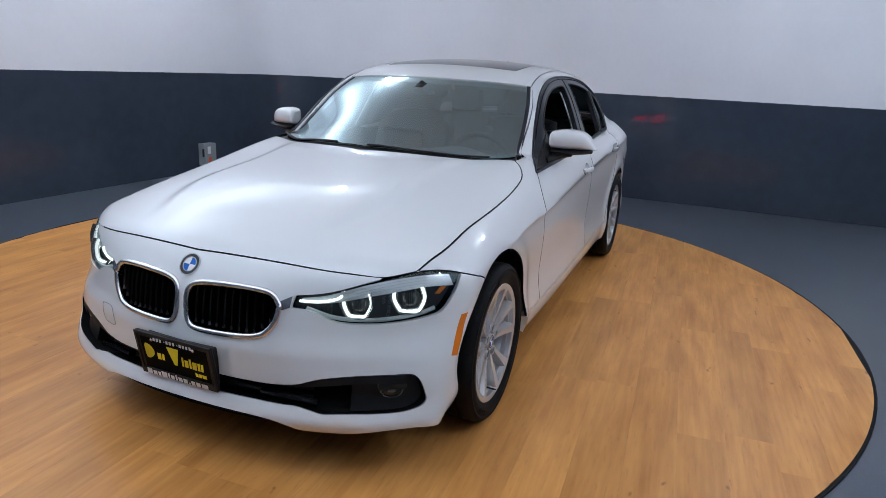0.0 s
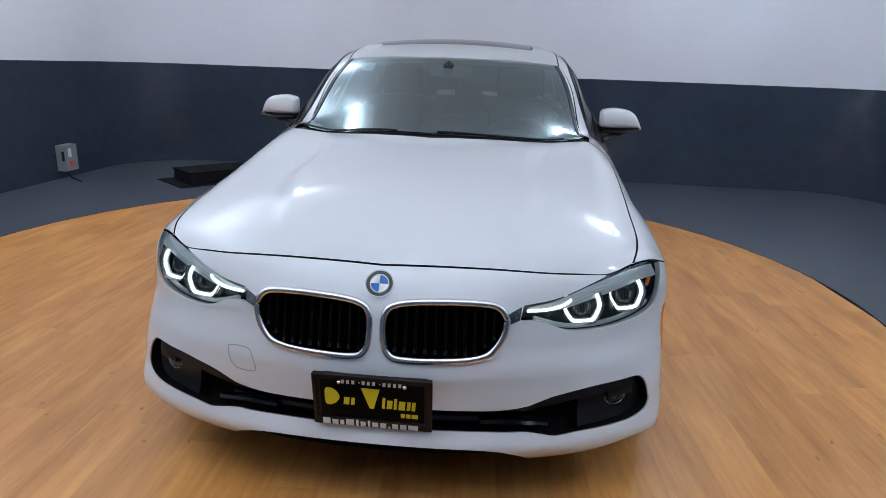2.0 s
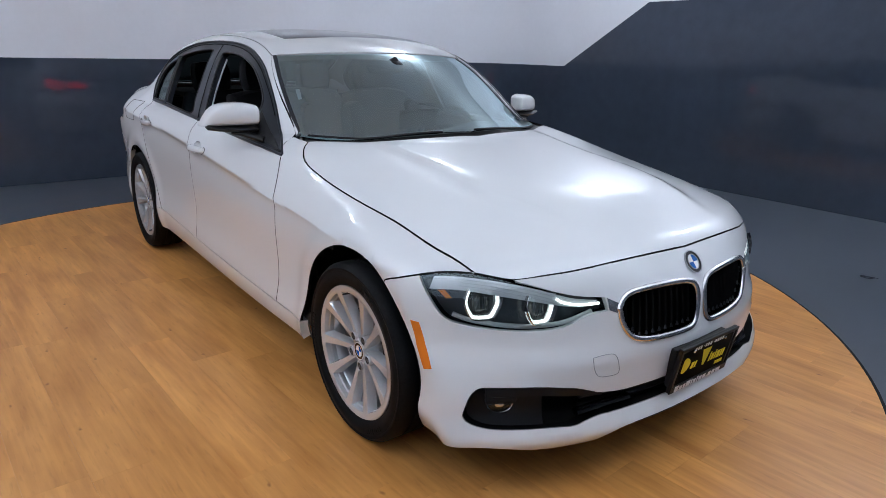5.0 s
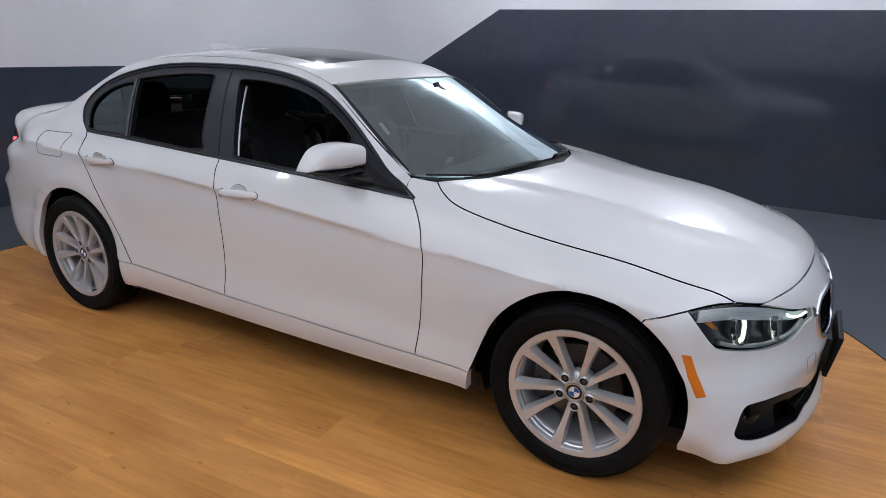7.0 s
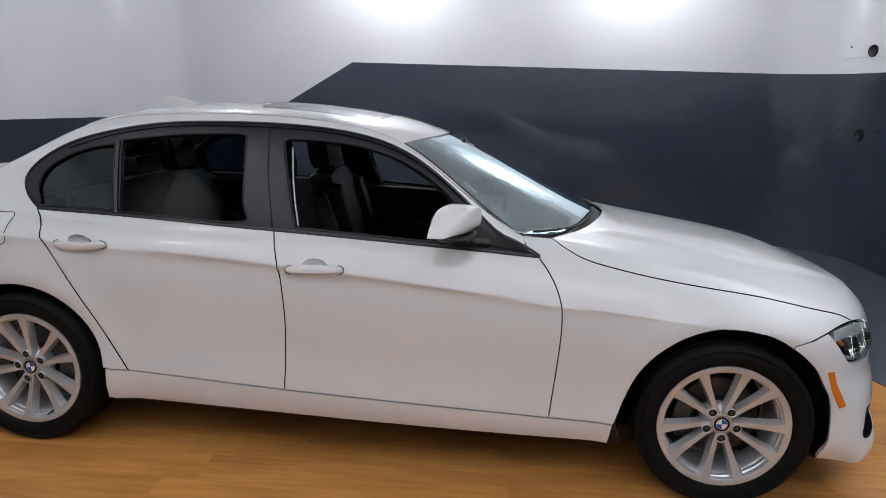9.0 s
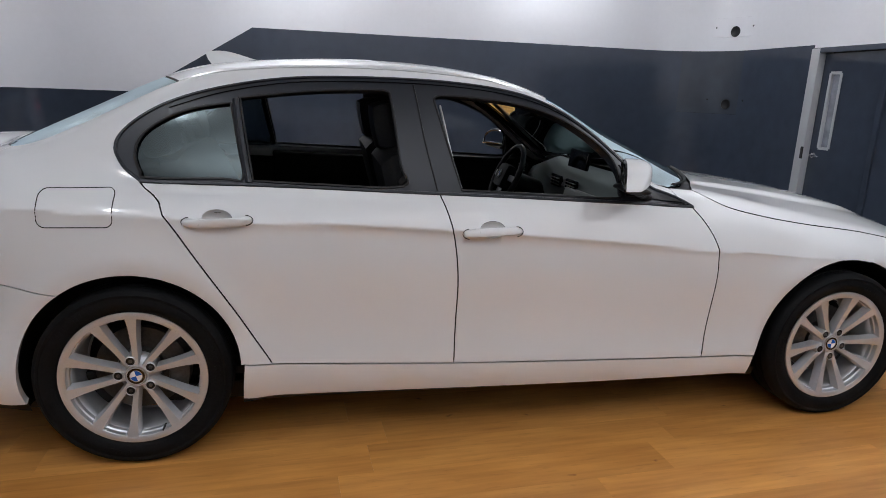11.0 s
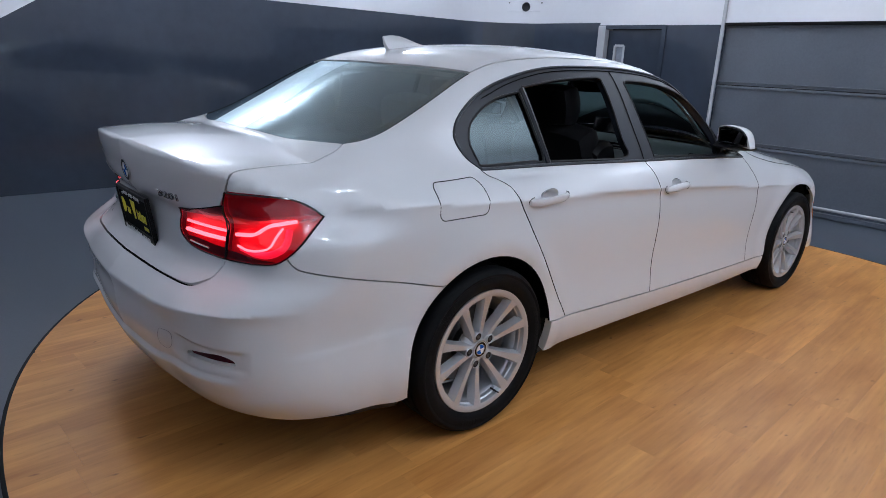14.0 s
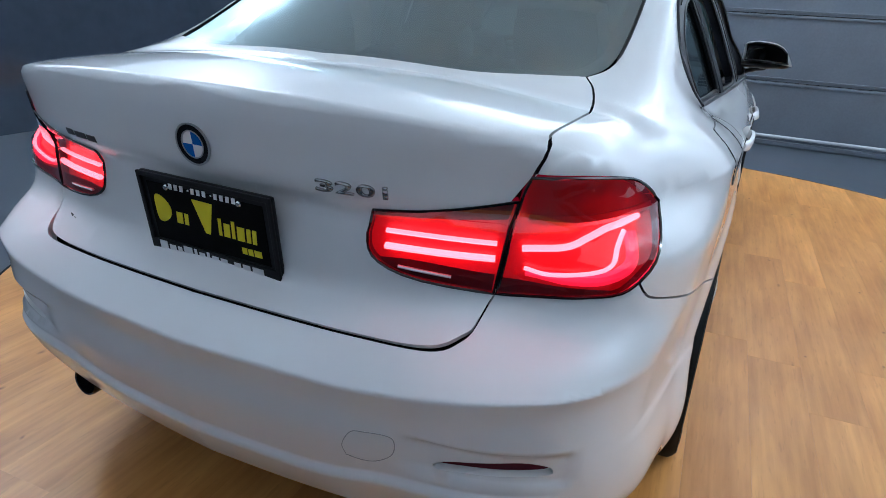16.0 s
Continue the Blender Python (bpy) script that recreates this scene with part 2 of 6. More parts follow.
# ---- building blocks ----
def mesh_of(name, verts, faces, mat, smooth=False, normals=None):
    me = bpy.data.meshes.new(name)
    me.from_pydata([tuple(v) for v in verts], [], [tuple(f) for f in faces])
    me.materials.append(mat)
    if smooth or normals is not None:
        me.polygons.foreach_set("use_smooth", [True] * len(me.polygons))
    if normals is not None:
        me.normals_split_custom_set_from_vertices([tuple(n) for n in normals])
    return me


def part(name, bm, mat, parent=None, label="", at=None, smooth=False):
    """Links a bmesh, or a mesh, as one object under a thing or under a part."""
    if isinstance(bm, bmesh.types.BMesh):
        me = bpy.data.meshes.new(name)
        bmesh.ops.recalc_face_normals(bm, faces=bm.faces[:])
        if smooth:
            for f in bm.faces:
                f.smooth = True
            for e in bm.edges:
                e.smooth = len(e.link_faces) == 2 and e.calc_face_angle(0) < 0.7
        bm.to_mesh(me)
        bm.free()
        me.materials.append(mat)
    else:
        me = bm
    ob = new(name, me)
    if parent is not None:
        ob.parent = parent
    if at is not None:
        ob.matrix_basis = at
    if label:
        ob["label"] = label
    return ob


def thing(name, label, category, at=None, group="", kind=""):
    ob = new(name)
    if at is not None:
        ob.matrix_basis = at
    return tagged(ob, label, category, group, kind)


def box(sx, sy, sz, bevel=0.0, m=None, bm=None, segments=2):
    """A box with rounded edges about its own middle, moved by m."""
    out = bmesh.new()
    bmesh.ops.create_cube(out, size=1.0)
    bmesh.ops.scale(out, vec=(sx, sy, sz), verts=out.verts[:])
    if bevel:
        bmesh.ops.bevel(out, geom=out.edges[:], offset=bevel, segments=segments, affect="EDGES", profile=0.6)
    if m is not None:
        bmesh.ops.transform(out, matrix=m, verts=out.verts[:])
    return join(bm, out)


def join(bm, more):
    if bm is None:
        return more
    me = bpy.data.meshes.new("tmp")
    more.to_mesh(me)
    more.free()
    bm.from_mesh(me)
    bpy.data.meshes.remove(me)
    return bm


def turned(profile, n=32, m=None, bm=None, start=0.0, sweep=360.0):
    """A profile of (radius, height) turned about z."""
    out = bmesh.new()
    full = sweep >= 360
    steps = n if full else n + 1
    rows = [[out.verts.new((r * math.cos(a), r * math.sin(a), h)) for r, h in profile] for a in (radians(start + sweep * i / n) for i in range(steps))]
    for i in range(n):
        a, b = rows[i], rows[(i + 1) % steps]
        for j in range(len(profile) - 1):
            out.faces.new((a[j], b[j], b[j + 1], a[j + 1]))
    bmesh.ops.remove_doubles(out, verts=out.verts[:], dist=1e-5)
    if m is not None:
        bmesh.ops.transform(out, matrix=m, verts=out.verts[:])
    return join(bm, out)


def tube(points, radius, n=8, closed=False, bm=None, flat=1.0):
    """A round bar along points."""
    pts = [Vector(p) for p in points]
    out = bmesh.new()
    rings = []
    up = Vector((0, 0, 1))
    for i, p in enumerate(pts):
        a = pts[i - 1] if i or closed else p
        b = pts[(i + 1) % len(pts)] if i + 1 < len(pts) or closed else p
        d = (b - a).normalized()
        s = d.cross(up)
        s = s.normalized() if s.length > 1e-3 else Vector((1, 0, 0))
        u = s.cross(d)
        r = float(radius[i] if isinstance(radius, (list, tuple)) else radius)
        rings.append([out.verts.new(p + r * (math.cos(t) * s + flat * math.sin(t) * u)) for t in (2 * math.pi * k / n for k in range(n))])
    for i in range(len(pts) if closed else len(pts) - 1):
        a, b = rings[i], rings[(i + 1) % len(pts)]
        for k in range(n):
            out.faces.new((a[k], a[(k + 1) % n], b[(k + 1) % n], b[k]))
    if not closed:
        out.faces.new(rings[0][::-1])
        out.faces.new(rings[-1])
    return join(bm, out)


def prism(outline, depth, bm=None, m=None, bevel=0.0):
    """A flat outline in x, y made solid by depth along z."""
    out = bmesh.new()
    low = [out.verts.new((x, y, 0)) for x, y in outline]
    face = out.faces.new(low)
    made = bmesh.ops.extrude_face_region(out, geom=[face])
    bmesh.ops.translate(out, vec=(0, 0, depth), verts=[v for v in made["geom"] if isinstance(v, bmesh.types.BMVert)])
    bmesh.ops.recalc_face_normals(out, faces=out.faces[:])
    if bevel:
        edges = [e for e in out.edges if all(v.co.z > depth * 0.5 for v in e.verts)]
        bmesh.ops.bevel(out, geom=edges, offset=bevel, segments=2, affect="EDGES", profile=0.6)
    if m is not None:
        bmesh.ops.transform(out, matrix=m, verts=out.verts[:])
    return join(bm, out)


# ---- the room ----
FLOOR, CEIL, BAND, TALL = -0.021, 3.35, 1.172, 1.890
X0, X1, Y0, Y1, ROUND = -4.15, 4.10, -4.33, 4.50, 0.85
DOOR_A, DOOR_B, GATE_A, GATE_B = 2.735, 1.83, 1.12, -3.10


def way_round():
    """The walls' inner line, from the frame of the door along the left, back and right walls to the gate."""
    pts = [(X1, DOOR_A)]

    def corner(cx, cy, a0):
        for i in range(13):
            a = radians(a0 + 7.5 * i)
            pts.append((cx + ROUND * math.cos(a), cy + ROUND * math.sin(a)))
    corner(X1 - ROUND, Y1 - ROUND, 0)
    for x in (-1.42, -2.60):
        pts.append((x, Y1))
    corner(X0 + ROUND, Y1 - ROUND, 90)
    corner(X0 + ROUND, Y0 + ROUND, 180)
    corner(X1 - ROUND, Y0 + ROUND, 270)
    pts.append((X1, GATE_B))
    return pts


def wall_band(name, label, pts, low, high, mat, thick=0.10):
    """A wall over a line, from the height low(x, y) to high(x, y), with thickness outwards."""
    verts, faces = [], []
    for i, (x, y) in enumerate(pts):
        a, b = Vector(pts[max(i - 1, 0)]), Vector(pts[min(i + 1, len(pts) - 1)])
        d = (b - a).normalized()
        ox, oy = d.y * thick, -d.x * thick
        lo, hi = low(i), high(i)
        verts += [(x, y, lo), (x, y, hi), (x + ox, y + oy, hi), (x + ox, y + oy, lo)]
    for i in range(len(pts) - 1):
        for j in range(4):
            faces.append((4 * i + j, 4 * i + 4 + j, 4 * i + 4 + (j + 1) % 4, 4 * i + (j + 1) % 4))
    faces += [(0, 1, 2, 3), tuple(4 * (len(pts) - 1) + k for k in (3, 2, 1, 0))]
    me = mesh_of(name, verts, faces, mat)
    bm = bmesh.new()
    bm.from_mesh(me)
    ob = part(name, bm, mat)
    for p in ob.data.polygons:
        p.use_smooth = abs(p.normal.z) < 0.5
    ob.data.set_sharp_from_angle(angle=0.5)
    return tagged(ob, label, "wall", kind="structure")


LINE = way_round()
TOP = [TALL if i <= 14 else BAND for i in range(len(LINE))]
wall_band("wall_dark_band", "glossy dark slate wall panels below the white", LINE, lambda i: FLOOR, lambda i: TOP[i], M["wall_dark"])
wall_band("wall_white_upper", "glossy white upper wall panels with a slanted lower edge", LINE, lambda i: TOP[i], lambda i: CEIL, M["wall_white"])
front = [(X1, GATE_A), (X1, DOOR_B)]
wall_band("wall_front_dark", "glossy dark slate wall beside the door", front, lambda i: FLOOR, lambda i: TALL - 0.035, M["wall_dark"])
wall_band("wall_front_white", "white wall above the door and the gate", [(X1, GATE_B), (X1, DOOR_A)], lambda i: TALL - 0.035, lambda i: CEIL, M["wall_white"])

bm = box(X1 - X0 + 0.4, Y1 - Y0 + 0.4, 0.1, m=Matrix.Translation(((X0 + X1) / 2, (Y0 + Y1) / 2, FLOOR - 0.05)))
tagged(part("floor", bm, M["floor"]), "smooth dark grey coated concrete floor", "floor", kind="structure")
bm = box(X1 - X0 + 0.4, Y1 - Y0 + 0.4, 0.1, m=Matrix.Translation(((X0 + X1) / 2, (Y0 + Y1) / 2, CEIL + 0.05)))
tagged(part("ceiling", bm, M["ceiling"]), "plain white ceiling", "ceiling", kind="structure")


# ---- the turntable ----
CX, CY, RAD, SUNK = -0.02, -0.385, 2.838, -0.041


def turntable():
    base = thing("turntable", "round turntable floored with honey-coloured wood boards", "turntable", Matrix.Translation((CX, CY, SUNK)))
    part("edge_strip", turned([(RAD, 0), (RAD + 0.010, 0.0), (RAD + 0.010, 0.028), (RAD + 0.002, 0.0305), (RAD - 0.004, 0.028), (RAD - 0.004, 0)], 128), M["edge"], base, "black edge strip", smooth=True)
    part("deck", turned([(0.0, 0.0), (0.0, 0.026), (RAD - 0.004, 0.026), (RAD - 0.004, 0)], 96), M["edge"], base)
    wide, length = 0.183, 1.22
    rng = random.Random(4)
    turn = radians(3.0)
    v = -RAD
    while v < RAD:
        u = -RAD - rng.random() * length
        while u < RAD:
            piece(base, u, v, u + length, v + wide, turn)
            u += length
        v += wide


def piece(base, u0, v0, u1, v1, turn):
    """A board, cut to the disc."""
    gap = 0.0002
    u0, v0, u1, v1 = u0 + gap, v0 + gap, u1 - gap, v1 - gap
    r = RAD - 0.005
    rows = []
    for i in range(9):
        v = v0 + (v1 - v0) * i / 8
        if abs(v) >= r:
            continue
        half = math.sqrt(r * r - v * v)
        a, b = max(u0, -half), min(u1, half)
        if b - a > 0.004:
            rows.append((a, b, v))
    if len(rows) < 2:
        return
    full = all(abs(a - u0) < 1e-6 and abs(b - u1) < 1e-6 for a, b, _ in rows)
    if full:
        rows = [rows[0], rows[-1]]
    ring = [(a, v) for a, b, v in rows][::-1] + [(b, v) for a, b, v in rows]
    mx, my = (u0 + u1) / 2, (v0 + v1) / 2
    verts = [(x - mx, y - my, 0.003 if k else -0.001) for k in (0, 1) for x, y in ring]
    n = len(ring)
    faces = [tuple(range(n, 2 * n))] + [(i, (i + 1) % n, n + (i + 1) % n, n + i) for i in range(n)]
    me = mesh_of("board", verts, faces, M["oak"])
    spot = Matrix.Rotation(turn, 4, "Z") @ Matrix.Translation((mx, my, 0.027))
    part("board", me, M["oak"], base, at=spot)


turntable()

# ---- the car's skin: an implicit surface, x ahead, y to the left, z up from the floor ----
def spline(*pairs):
    """A natural cubic through the pairs, straight beyond its ends."""
    xs, ys = np.array(sorted(pairs), float).T
    n, h = len(xs), np.diff(xs)
    m = np.zeros((n, n))
    v = np.zeros(n)
    m[0, 0] = m[-1, -1] = 1
    for i in range(1, n - 1):
        m[i, i - 1:i + 2] = h[i - 1], 2 * (h[i - 1] + h[i]), h[i]
        v[i] = 6 * ((ys[i + 1] - ys[i]) / h[i] - (ys[i] - ys[i - 1]) / h[i - 1])
    k = np.linalg.solve(m, v)

    def at(x):
        x = np.asarray(x, float)
        c = np.clip(x, xs[0], xs[-1])
        i = np.clip(np.searchsorted(xs, c) - 1, 0, n - 2)
        a, b, w = xs[i + 1] - c, c - xs[i], h[i]
        y = (k[i] * a ** 3 + k[i + 1] * b ** 3) / (6 * w) + (ys[i] / w - k[i] * w / 6) * a + (ys[i + 1] / w - k[i + 1] * w / 6) * b
        lo = (ys[1] - ys[0]) / h[0] - h[0] * k[1] / 6
        hi = (ys[-1] - ys[-2]) / h[-1] + h[-1] * k[-2] / 6
        return y + np.where(x < xs[0], (x - xs[0]) * lo, 0) + np.where(x > xs[-1], (x - xs[-1]) * hi, 0)
    return at


def ease(x, a, b):
    t = np.clip((x - a) / (b - a), 0, 1)
    return t * t * (3 - 2 * t)


def smax(a, b, r):
    return np.maximum(a, b) + np.maximum(r - np.abs(a - b), 0) ** 2 / (4 * r)


def smin(a, b, r):
    return -smax(-a, -b, r)


SIDE = spline((0.16, 0.848), (0.22, 0.876), (0.285, 0.892), (0.335, 0.893), (0.40, 0.885), (0.52, 0.884), (0.64, 0.895), (0.74, 0.899), (0.80, 0.893))
PLAN = spline((2.2, -0.14), (1.95, -0.045), (1.75, -0.030), (1.5, -0.022), (1.25, -0.019), (0.9, -0.010), (0.0, 0.0), (-0.9, 0.0), (-1.3, 0.004), (-1.6, 0.0), (-1.9, -0.022), (-2.1, -0.050), (-2.4, -0.115))
NOSE = spline((0.14, 2.10), (0.175, 2.165), (0.205, 2.193), (0.235, 2.196), (0.265, 2.184), (0.30, 2.170), (0.36, 2.168), (0.41, 2.172), (0.445, 2.176), (0.50, 2.168), (0.56, 2.159), (0.64, 2.142), (0.70, 2.115), (0.80, 2.06))
BOW = spline((0.0, 0.0), (0.2, 0.014), (0.4, 0.062), (0.6, 0.150), (0.7, 0.215), (0.8, 0.31), (0.9, 0.44))
HOOD = spline((2.30, 0.56), (2.16, 0.665), (2.05, 0.755), (1.95, 0.795), (1.7, 0.858), (1.4, 0.905), (1.1, 0.942), (0.8, 0.975), (0.4, 0.99), (-0.5, 0.99), (-1.3, 1.01), (-1.8, 1.055), (-2.05, 1.068), (-2.2, 1.064), (-2.34, 1.052), (-2.5, 1.04))
DROP = spline((2.2, 0.10), (1.7, 0.085), (1.2, 0.06), (0.75, 0.02), (-0.5, 0.03), (-1.5, 0.05), (-2.0, 0.062), (-2.4, 0.07))
FACE = spline((0.16, -2.26), (0.24, -2.345), (0.34, -2.395), (0.47, -2.424), (0.53, -2.428), (0.578, -2.441), (0.66, -2.447), (0.8, -2.46), (1.1, -2.5))
SHELF = spline((0.45, -2.57), (0.53, -2.488), (0.578, -2.440), (0.615, -2.412), (0.65, -2.380), (0.69, -2.335), (0.75, -2.314), (0.82, -2.311), (0.854, -2.312), (0.866, -2.320), (0.880, -2.331), (0.94, -2.348), (1.0, -2.361), (1.06, -2.358))


def TAIL(z):
    """The tail in the middle of the car: the bumper's face, and from its edge upwards the shelf and the boot lid."""
    return smax(FACE(z), SHELF(z), 0.005)


STERN = spline((0.0, 0.0), (0.36, 0.028), (0.6, 0.092), (0.7, 0.15), (0.8, 0.24), (0.9, 0.40))
ROOF = spline((1.25, 0.90), (0.98, 0.985), (0.6, 1.155), (0.22, 1.327), (-0.05, 1.400), (-0.4, 1.436), (-0.7, 1.437), (-1.0, 1.418), (-1.3, 1.370), (-1.65, 1.22), (-1.98, 1.065), (-2.12, 0.99), (-2.3, 0.88))
LEAN = spline((0.88, 0.823), (0.96, 0.800), (1.10, 0.742), (1.22, 0.685), (1.32, 0.622), (1.40, 0.545), (1.46, 0.47))
SLIM = spline((1.0, -0.02), (0.5, 0.0), (-0.4, 0.008), (-1.0, 0.0), (-1.4, -0.025), (-1.8, -0.075), (-2.1, -0.13))


# the height of the line pressed into the flank, which climbs towards the tail
crease = spline((1.6, 0.68), (0.741, 0.748), (0.118, 0.799), (-0.314, 0.829), (-0.788, 0.857), (-1.418, 0.894), (-1.75, 0.905), (-2.1, 0.908))
RIDGE = spline((0.75, 0.50), (1.0, 0.44), (1.3, 0.415), (1.6, 0.42), (1.9, 0.335), (2.1, 0.29))
# the soft edge that runs round the rear bumper's corner
HAUNCH = spline((-1.6, 0.505), (-1.8, 0.498), (-2.0, 0.485), (-2.2, 0.470), (-2.4, 0.46))


def flank(x, a, z):
    """Half the width at the side, less a."""
    c = crease(x)
    zz = z * 0.80 / c
    low = SIDE(np.minimum(zz, 0.80))
    up = np.maximum(zz - 0.80, 0)
    w = low - 0.40 * up - 0.8 * up ** 2
    d = np.maximum(0.80 - zz, 0)
    scoop = 0.021 * (1 - np.exp(-d / 0.030)) * np.exp(-d / 0.13) * ease(x, 1.45, 0.6) * ease(x, -1.95, -1.42)
    flare = sum(0.013 * np.exp(-(((np.hypot(x - wx, z - 0.33) - 0.40) / 0.055) ** 2)) for wx in (1.405, -1.405))
    tuck = 0.083 * ease(-x, 1.72, 2.06) * ease(z, 0.80, 0.90)
    swell = 0.016 * ease(x, 1.78, 1.93) * ease(0.56 - z, 0.0, 0.14) - 0.028 * ease(x, 1.60, 1.72) * ease(1.95 - x, 0.0, 0.15) * ease(0.31 - z, 0.0, 0.13)
    ledge = 0.005 * ease(z - HAUNCH(x), -0.014, 0.014) * ease(0.64 - z, 0.0, 0.14) * ease(-x, 1.70, 1.80) * ease(x, -2.22, -2.05)
    return a - (w - scoop + flare - tuck + swell - ledge + PLAN(x))


# the edge of the recessed lower part of the rear bumper: height against half width
VALANCE = spline((0.0, 0.372), (0.2, 0.370), (0.33, 0.376), (0.43, 0.396), (0.55, 0.406), (0.70, 0.412), (0.80, 0.412))


def lower(x, a, z):
    top = z - (HOOD(x) - DROP(x) * (a / 0.75) ** 2.4 + 0.013 * (1 - ease(a - RIDGE(x), -0.02, 0.06)) * ease(x, 2.02, 1.75) * ease(x, 0.75, 1.05))
    front = x - (NOSE(z) - BOW(a) * (1 - 0.25 * ease(0.54 - z, 0.0, 0.22)))
    lift = 0.05 * ease(a, 0.35, 0.78) * np.exp(-((z - 0.59) / 0.06) ** 2)
    full = (0.046 * ease(a, 0.38, 0.74) * ease(z, 0.20, 0.34) * (1 - ease(z, 0.58, 0.70)) + 0.068 * ease(a, 0.58, 0.80) * ease(z, 0.58, 0.70)) * ease(0.93 - z, 0.0, 0.13)
    below = VALANCE(np.minimum(a, 0.80)) - z
    back = (TAIL(z - lift) + STERN(a) - full) - x - 0.013 * ease(below, -0.003, 0.020) * (1 - 0.5 * ease(below, 0.02, 0.10)) * ease(0.76 - a, 0.0, 0.10)
    back = back + 0.014 * ease(a, 0.44, 0.52) * ease(0.765 - a, 0.0, 0.04) * ease(z, 0.418, 0.434) * ease(0.508 - z, 0.0, 0.020)
    f = smax(flank(x, a, z), top, 0.085)
    f = smax(f, front, 0.055 - 0.015 * ease(0.54 - z, 0.0, 0.2))
    return smax(f, back, 0.045 - 0.035 * ease(z, 0.93, 1.0) + 0.05 * ease(a, 0.45, 0.75) * (1 - 0.5 * ease(z, 0.93, 1.0)))


def upper(x, a, z):
    xs = x + (0.15 + 0.14 * ease(x, 0.15, 0.65)) * (a / 0.65) ** 2.2 * ease(x, -0.45, 0.25) - 0.10 * (a / 0.65) ** 2 * ease(-x, 0.75, 1.5)
    top = z - ROOF(xs) + (0.034 + 0.016 * ease(-x, -0.1, 0.3)) * (a / 0.6) ** 2.2
    return np.maximum(smax(a - LEAN(z) - SLIM(x), top, 0.05), 0.90 + 0.2 * ease(-x, 1.95, 2.12) - z)


def skin(x, y, z):
    a = np.abs(y)
    lo, up = lower(x, a, z), upper(x, a, z)
    return smin(lo, up, 0.012 + 0.10 * ease(-x, 1.25, 1.6) * ease(a, 0.3, 0.6) * ease(x, -2.08, -1.9))


def slope(f, p, e=1e-4, steep=False):
    """The unit normals of f at the points p."""
    g = np.stack([f(*(p + d).T) - f(*(p - d).T) for d in np.eye(3) * e], -1) / (2 * e)
    size = np.maximum(np.linalg.norm(g, axis=1), 1e-6)[:, None]
    return (g / size, size[:, 0]) if steep else g / size


def meet(f, o, d, near, far, steps=28):
    """The first places where the rays o + t d leave or enter f = 0, between near and far."""
    lo = np.full(len(o), near, float)
    hi = np.full(len(o), far, float)
    s = np.sign(f(*(o + lo[:, None] * d).T))
    ts = np.linspace(near, far, 90)
    done = np.zeros(len(o), bool)
    for a, b in zip(ts[:-1], ts[1:]):
        v = np.sign(f(*(o + b * d).T)) != s
        hit = v & ~done
        lo[hit], hi[hit] = a, b
        done |= hit
    for _ in range(steps):
        mid = (lo + hi) / 2
        same = np.sign(f(*(o + mid[:, None] * d).T)) == s
        lo, hi = np.where(same, mid, lo), np.where(same, hi, mid)
    return o + ((lo + hi) / 2)[:, None] * d, done

# ---- panels cut from the skin ----
Z_AXIS = 0.55


class Along:
    """Rays outwards from a line along the car: flanks, bonnet, roof."""
    def uv(self, p):
        return np.stack([p[:, 0], 0.75 * np.arctan2(p[:, 2] - Z_AXIS, p[:, 1])], -1)

    def rays(self, q):
        a = q[:, 1] / 0.75
        zero = np.zeros(len(q))
        return np.stack([q[:, 0], zero, zero + Z_AXIS], -1), np.stack([zero, np.cos(a), np.sin(a)], -1)


class Upright:
    """Rays outwards from an upright line: the bumpers."""
    def __init__(self, x, sense):
        self.x, self.s = x, sense

    def uv(self, p):
        return np.stack([0.85 * np.arctan2(p[:, 1], self.s * (p[:, 0] - self.x)), p[:, 2]], -1)

    def rays(self, q):
        a = q[:, 0] / 0.85
        zero = np.zeros(len(q))
        return np.stack([zero + self.x, zero, q[:, 1]], -1), np.stack([self.s * np.cos(a), np.sin(a), zero], -1)


class Across:
    """Rays from a line across the car: the boot lid, over its edge."""
    def __init__(self, x, z):
        self.x, self.z = x, z

    def uv(self, p):
        return np.stack([p[:, 1], 0.5 * np.arctan2(p[:, 2] - self.z, self.x - p[:, 0])], -1)

    def rays(self, q):
        a = q[:, 1] / 0.5
        zero = np.zeros(len(q))
        return np.stack([zero + self.x, q[:, 0], zero + self.z], -1), np.stack([-np.cos(a), zero, np.sin(a)], -1)


ALONG, FRONT, REAR, BOOT = Along(), Upright(1.25, 1), Upright(-1.55, -1), Across(-1.98, 0.84)


def flow(pts, n=6):
    """A smooth line through the points."""
    p = np.array(pts, float)
    if len(p) == 2:
        t = np.linspace(0, 1, n + 1)[:, None]
        return p[0] * (1 - t) + p[1] * t
    e = np.concatenate([[2 * p[0] - p[1]], p, [2 * p[-1] - p[-2]]])
    out = []
    for i in range(1, len(e) - 2):
        a, b, c, d = e[i - 1:i + 3]
        for t in np.linspace(0, 1, n, endpoint=False):
            out.append(0.5 * (2 * b + (c - a) * t + (2 * a - 5 * b + 4 * c - d) * t * t + (3 * b - a - 3 * c + d) * t ** 3))
    return np.array(out + [p[-1]])


def settle(p, f=None):
    """The points drawn onto the skin."""
    f = f or skin
    p = np.array(p, float)
    for _ in range(9):
        n, g = slope(f, p, steep=True)
        p = p - np.clip(f(*p.T) / g, -0.05, 0.05)[:, None] * n
    return p


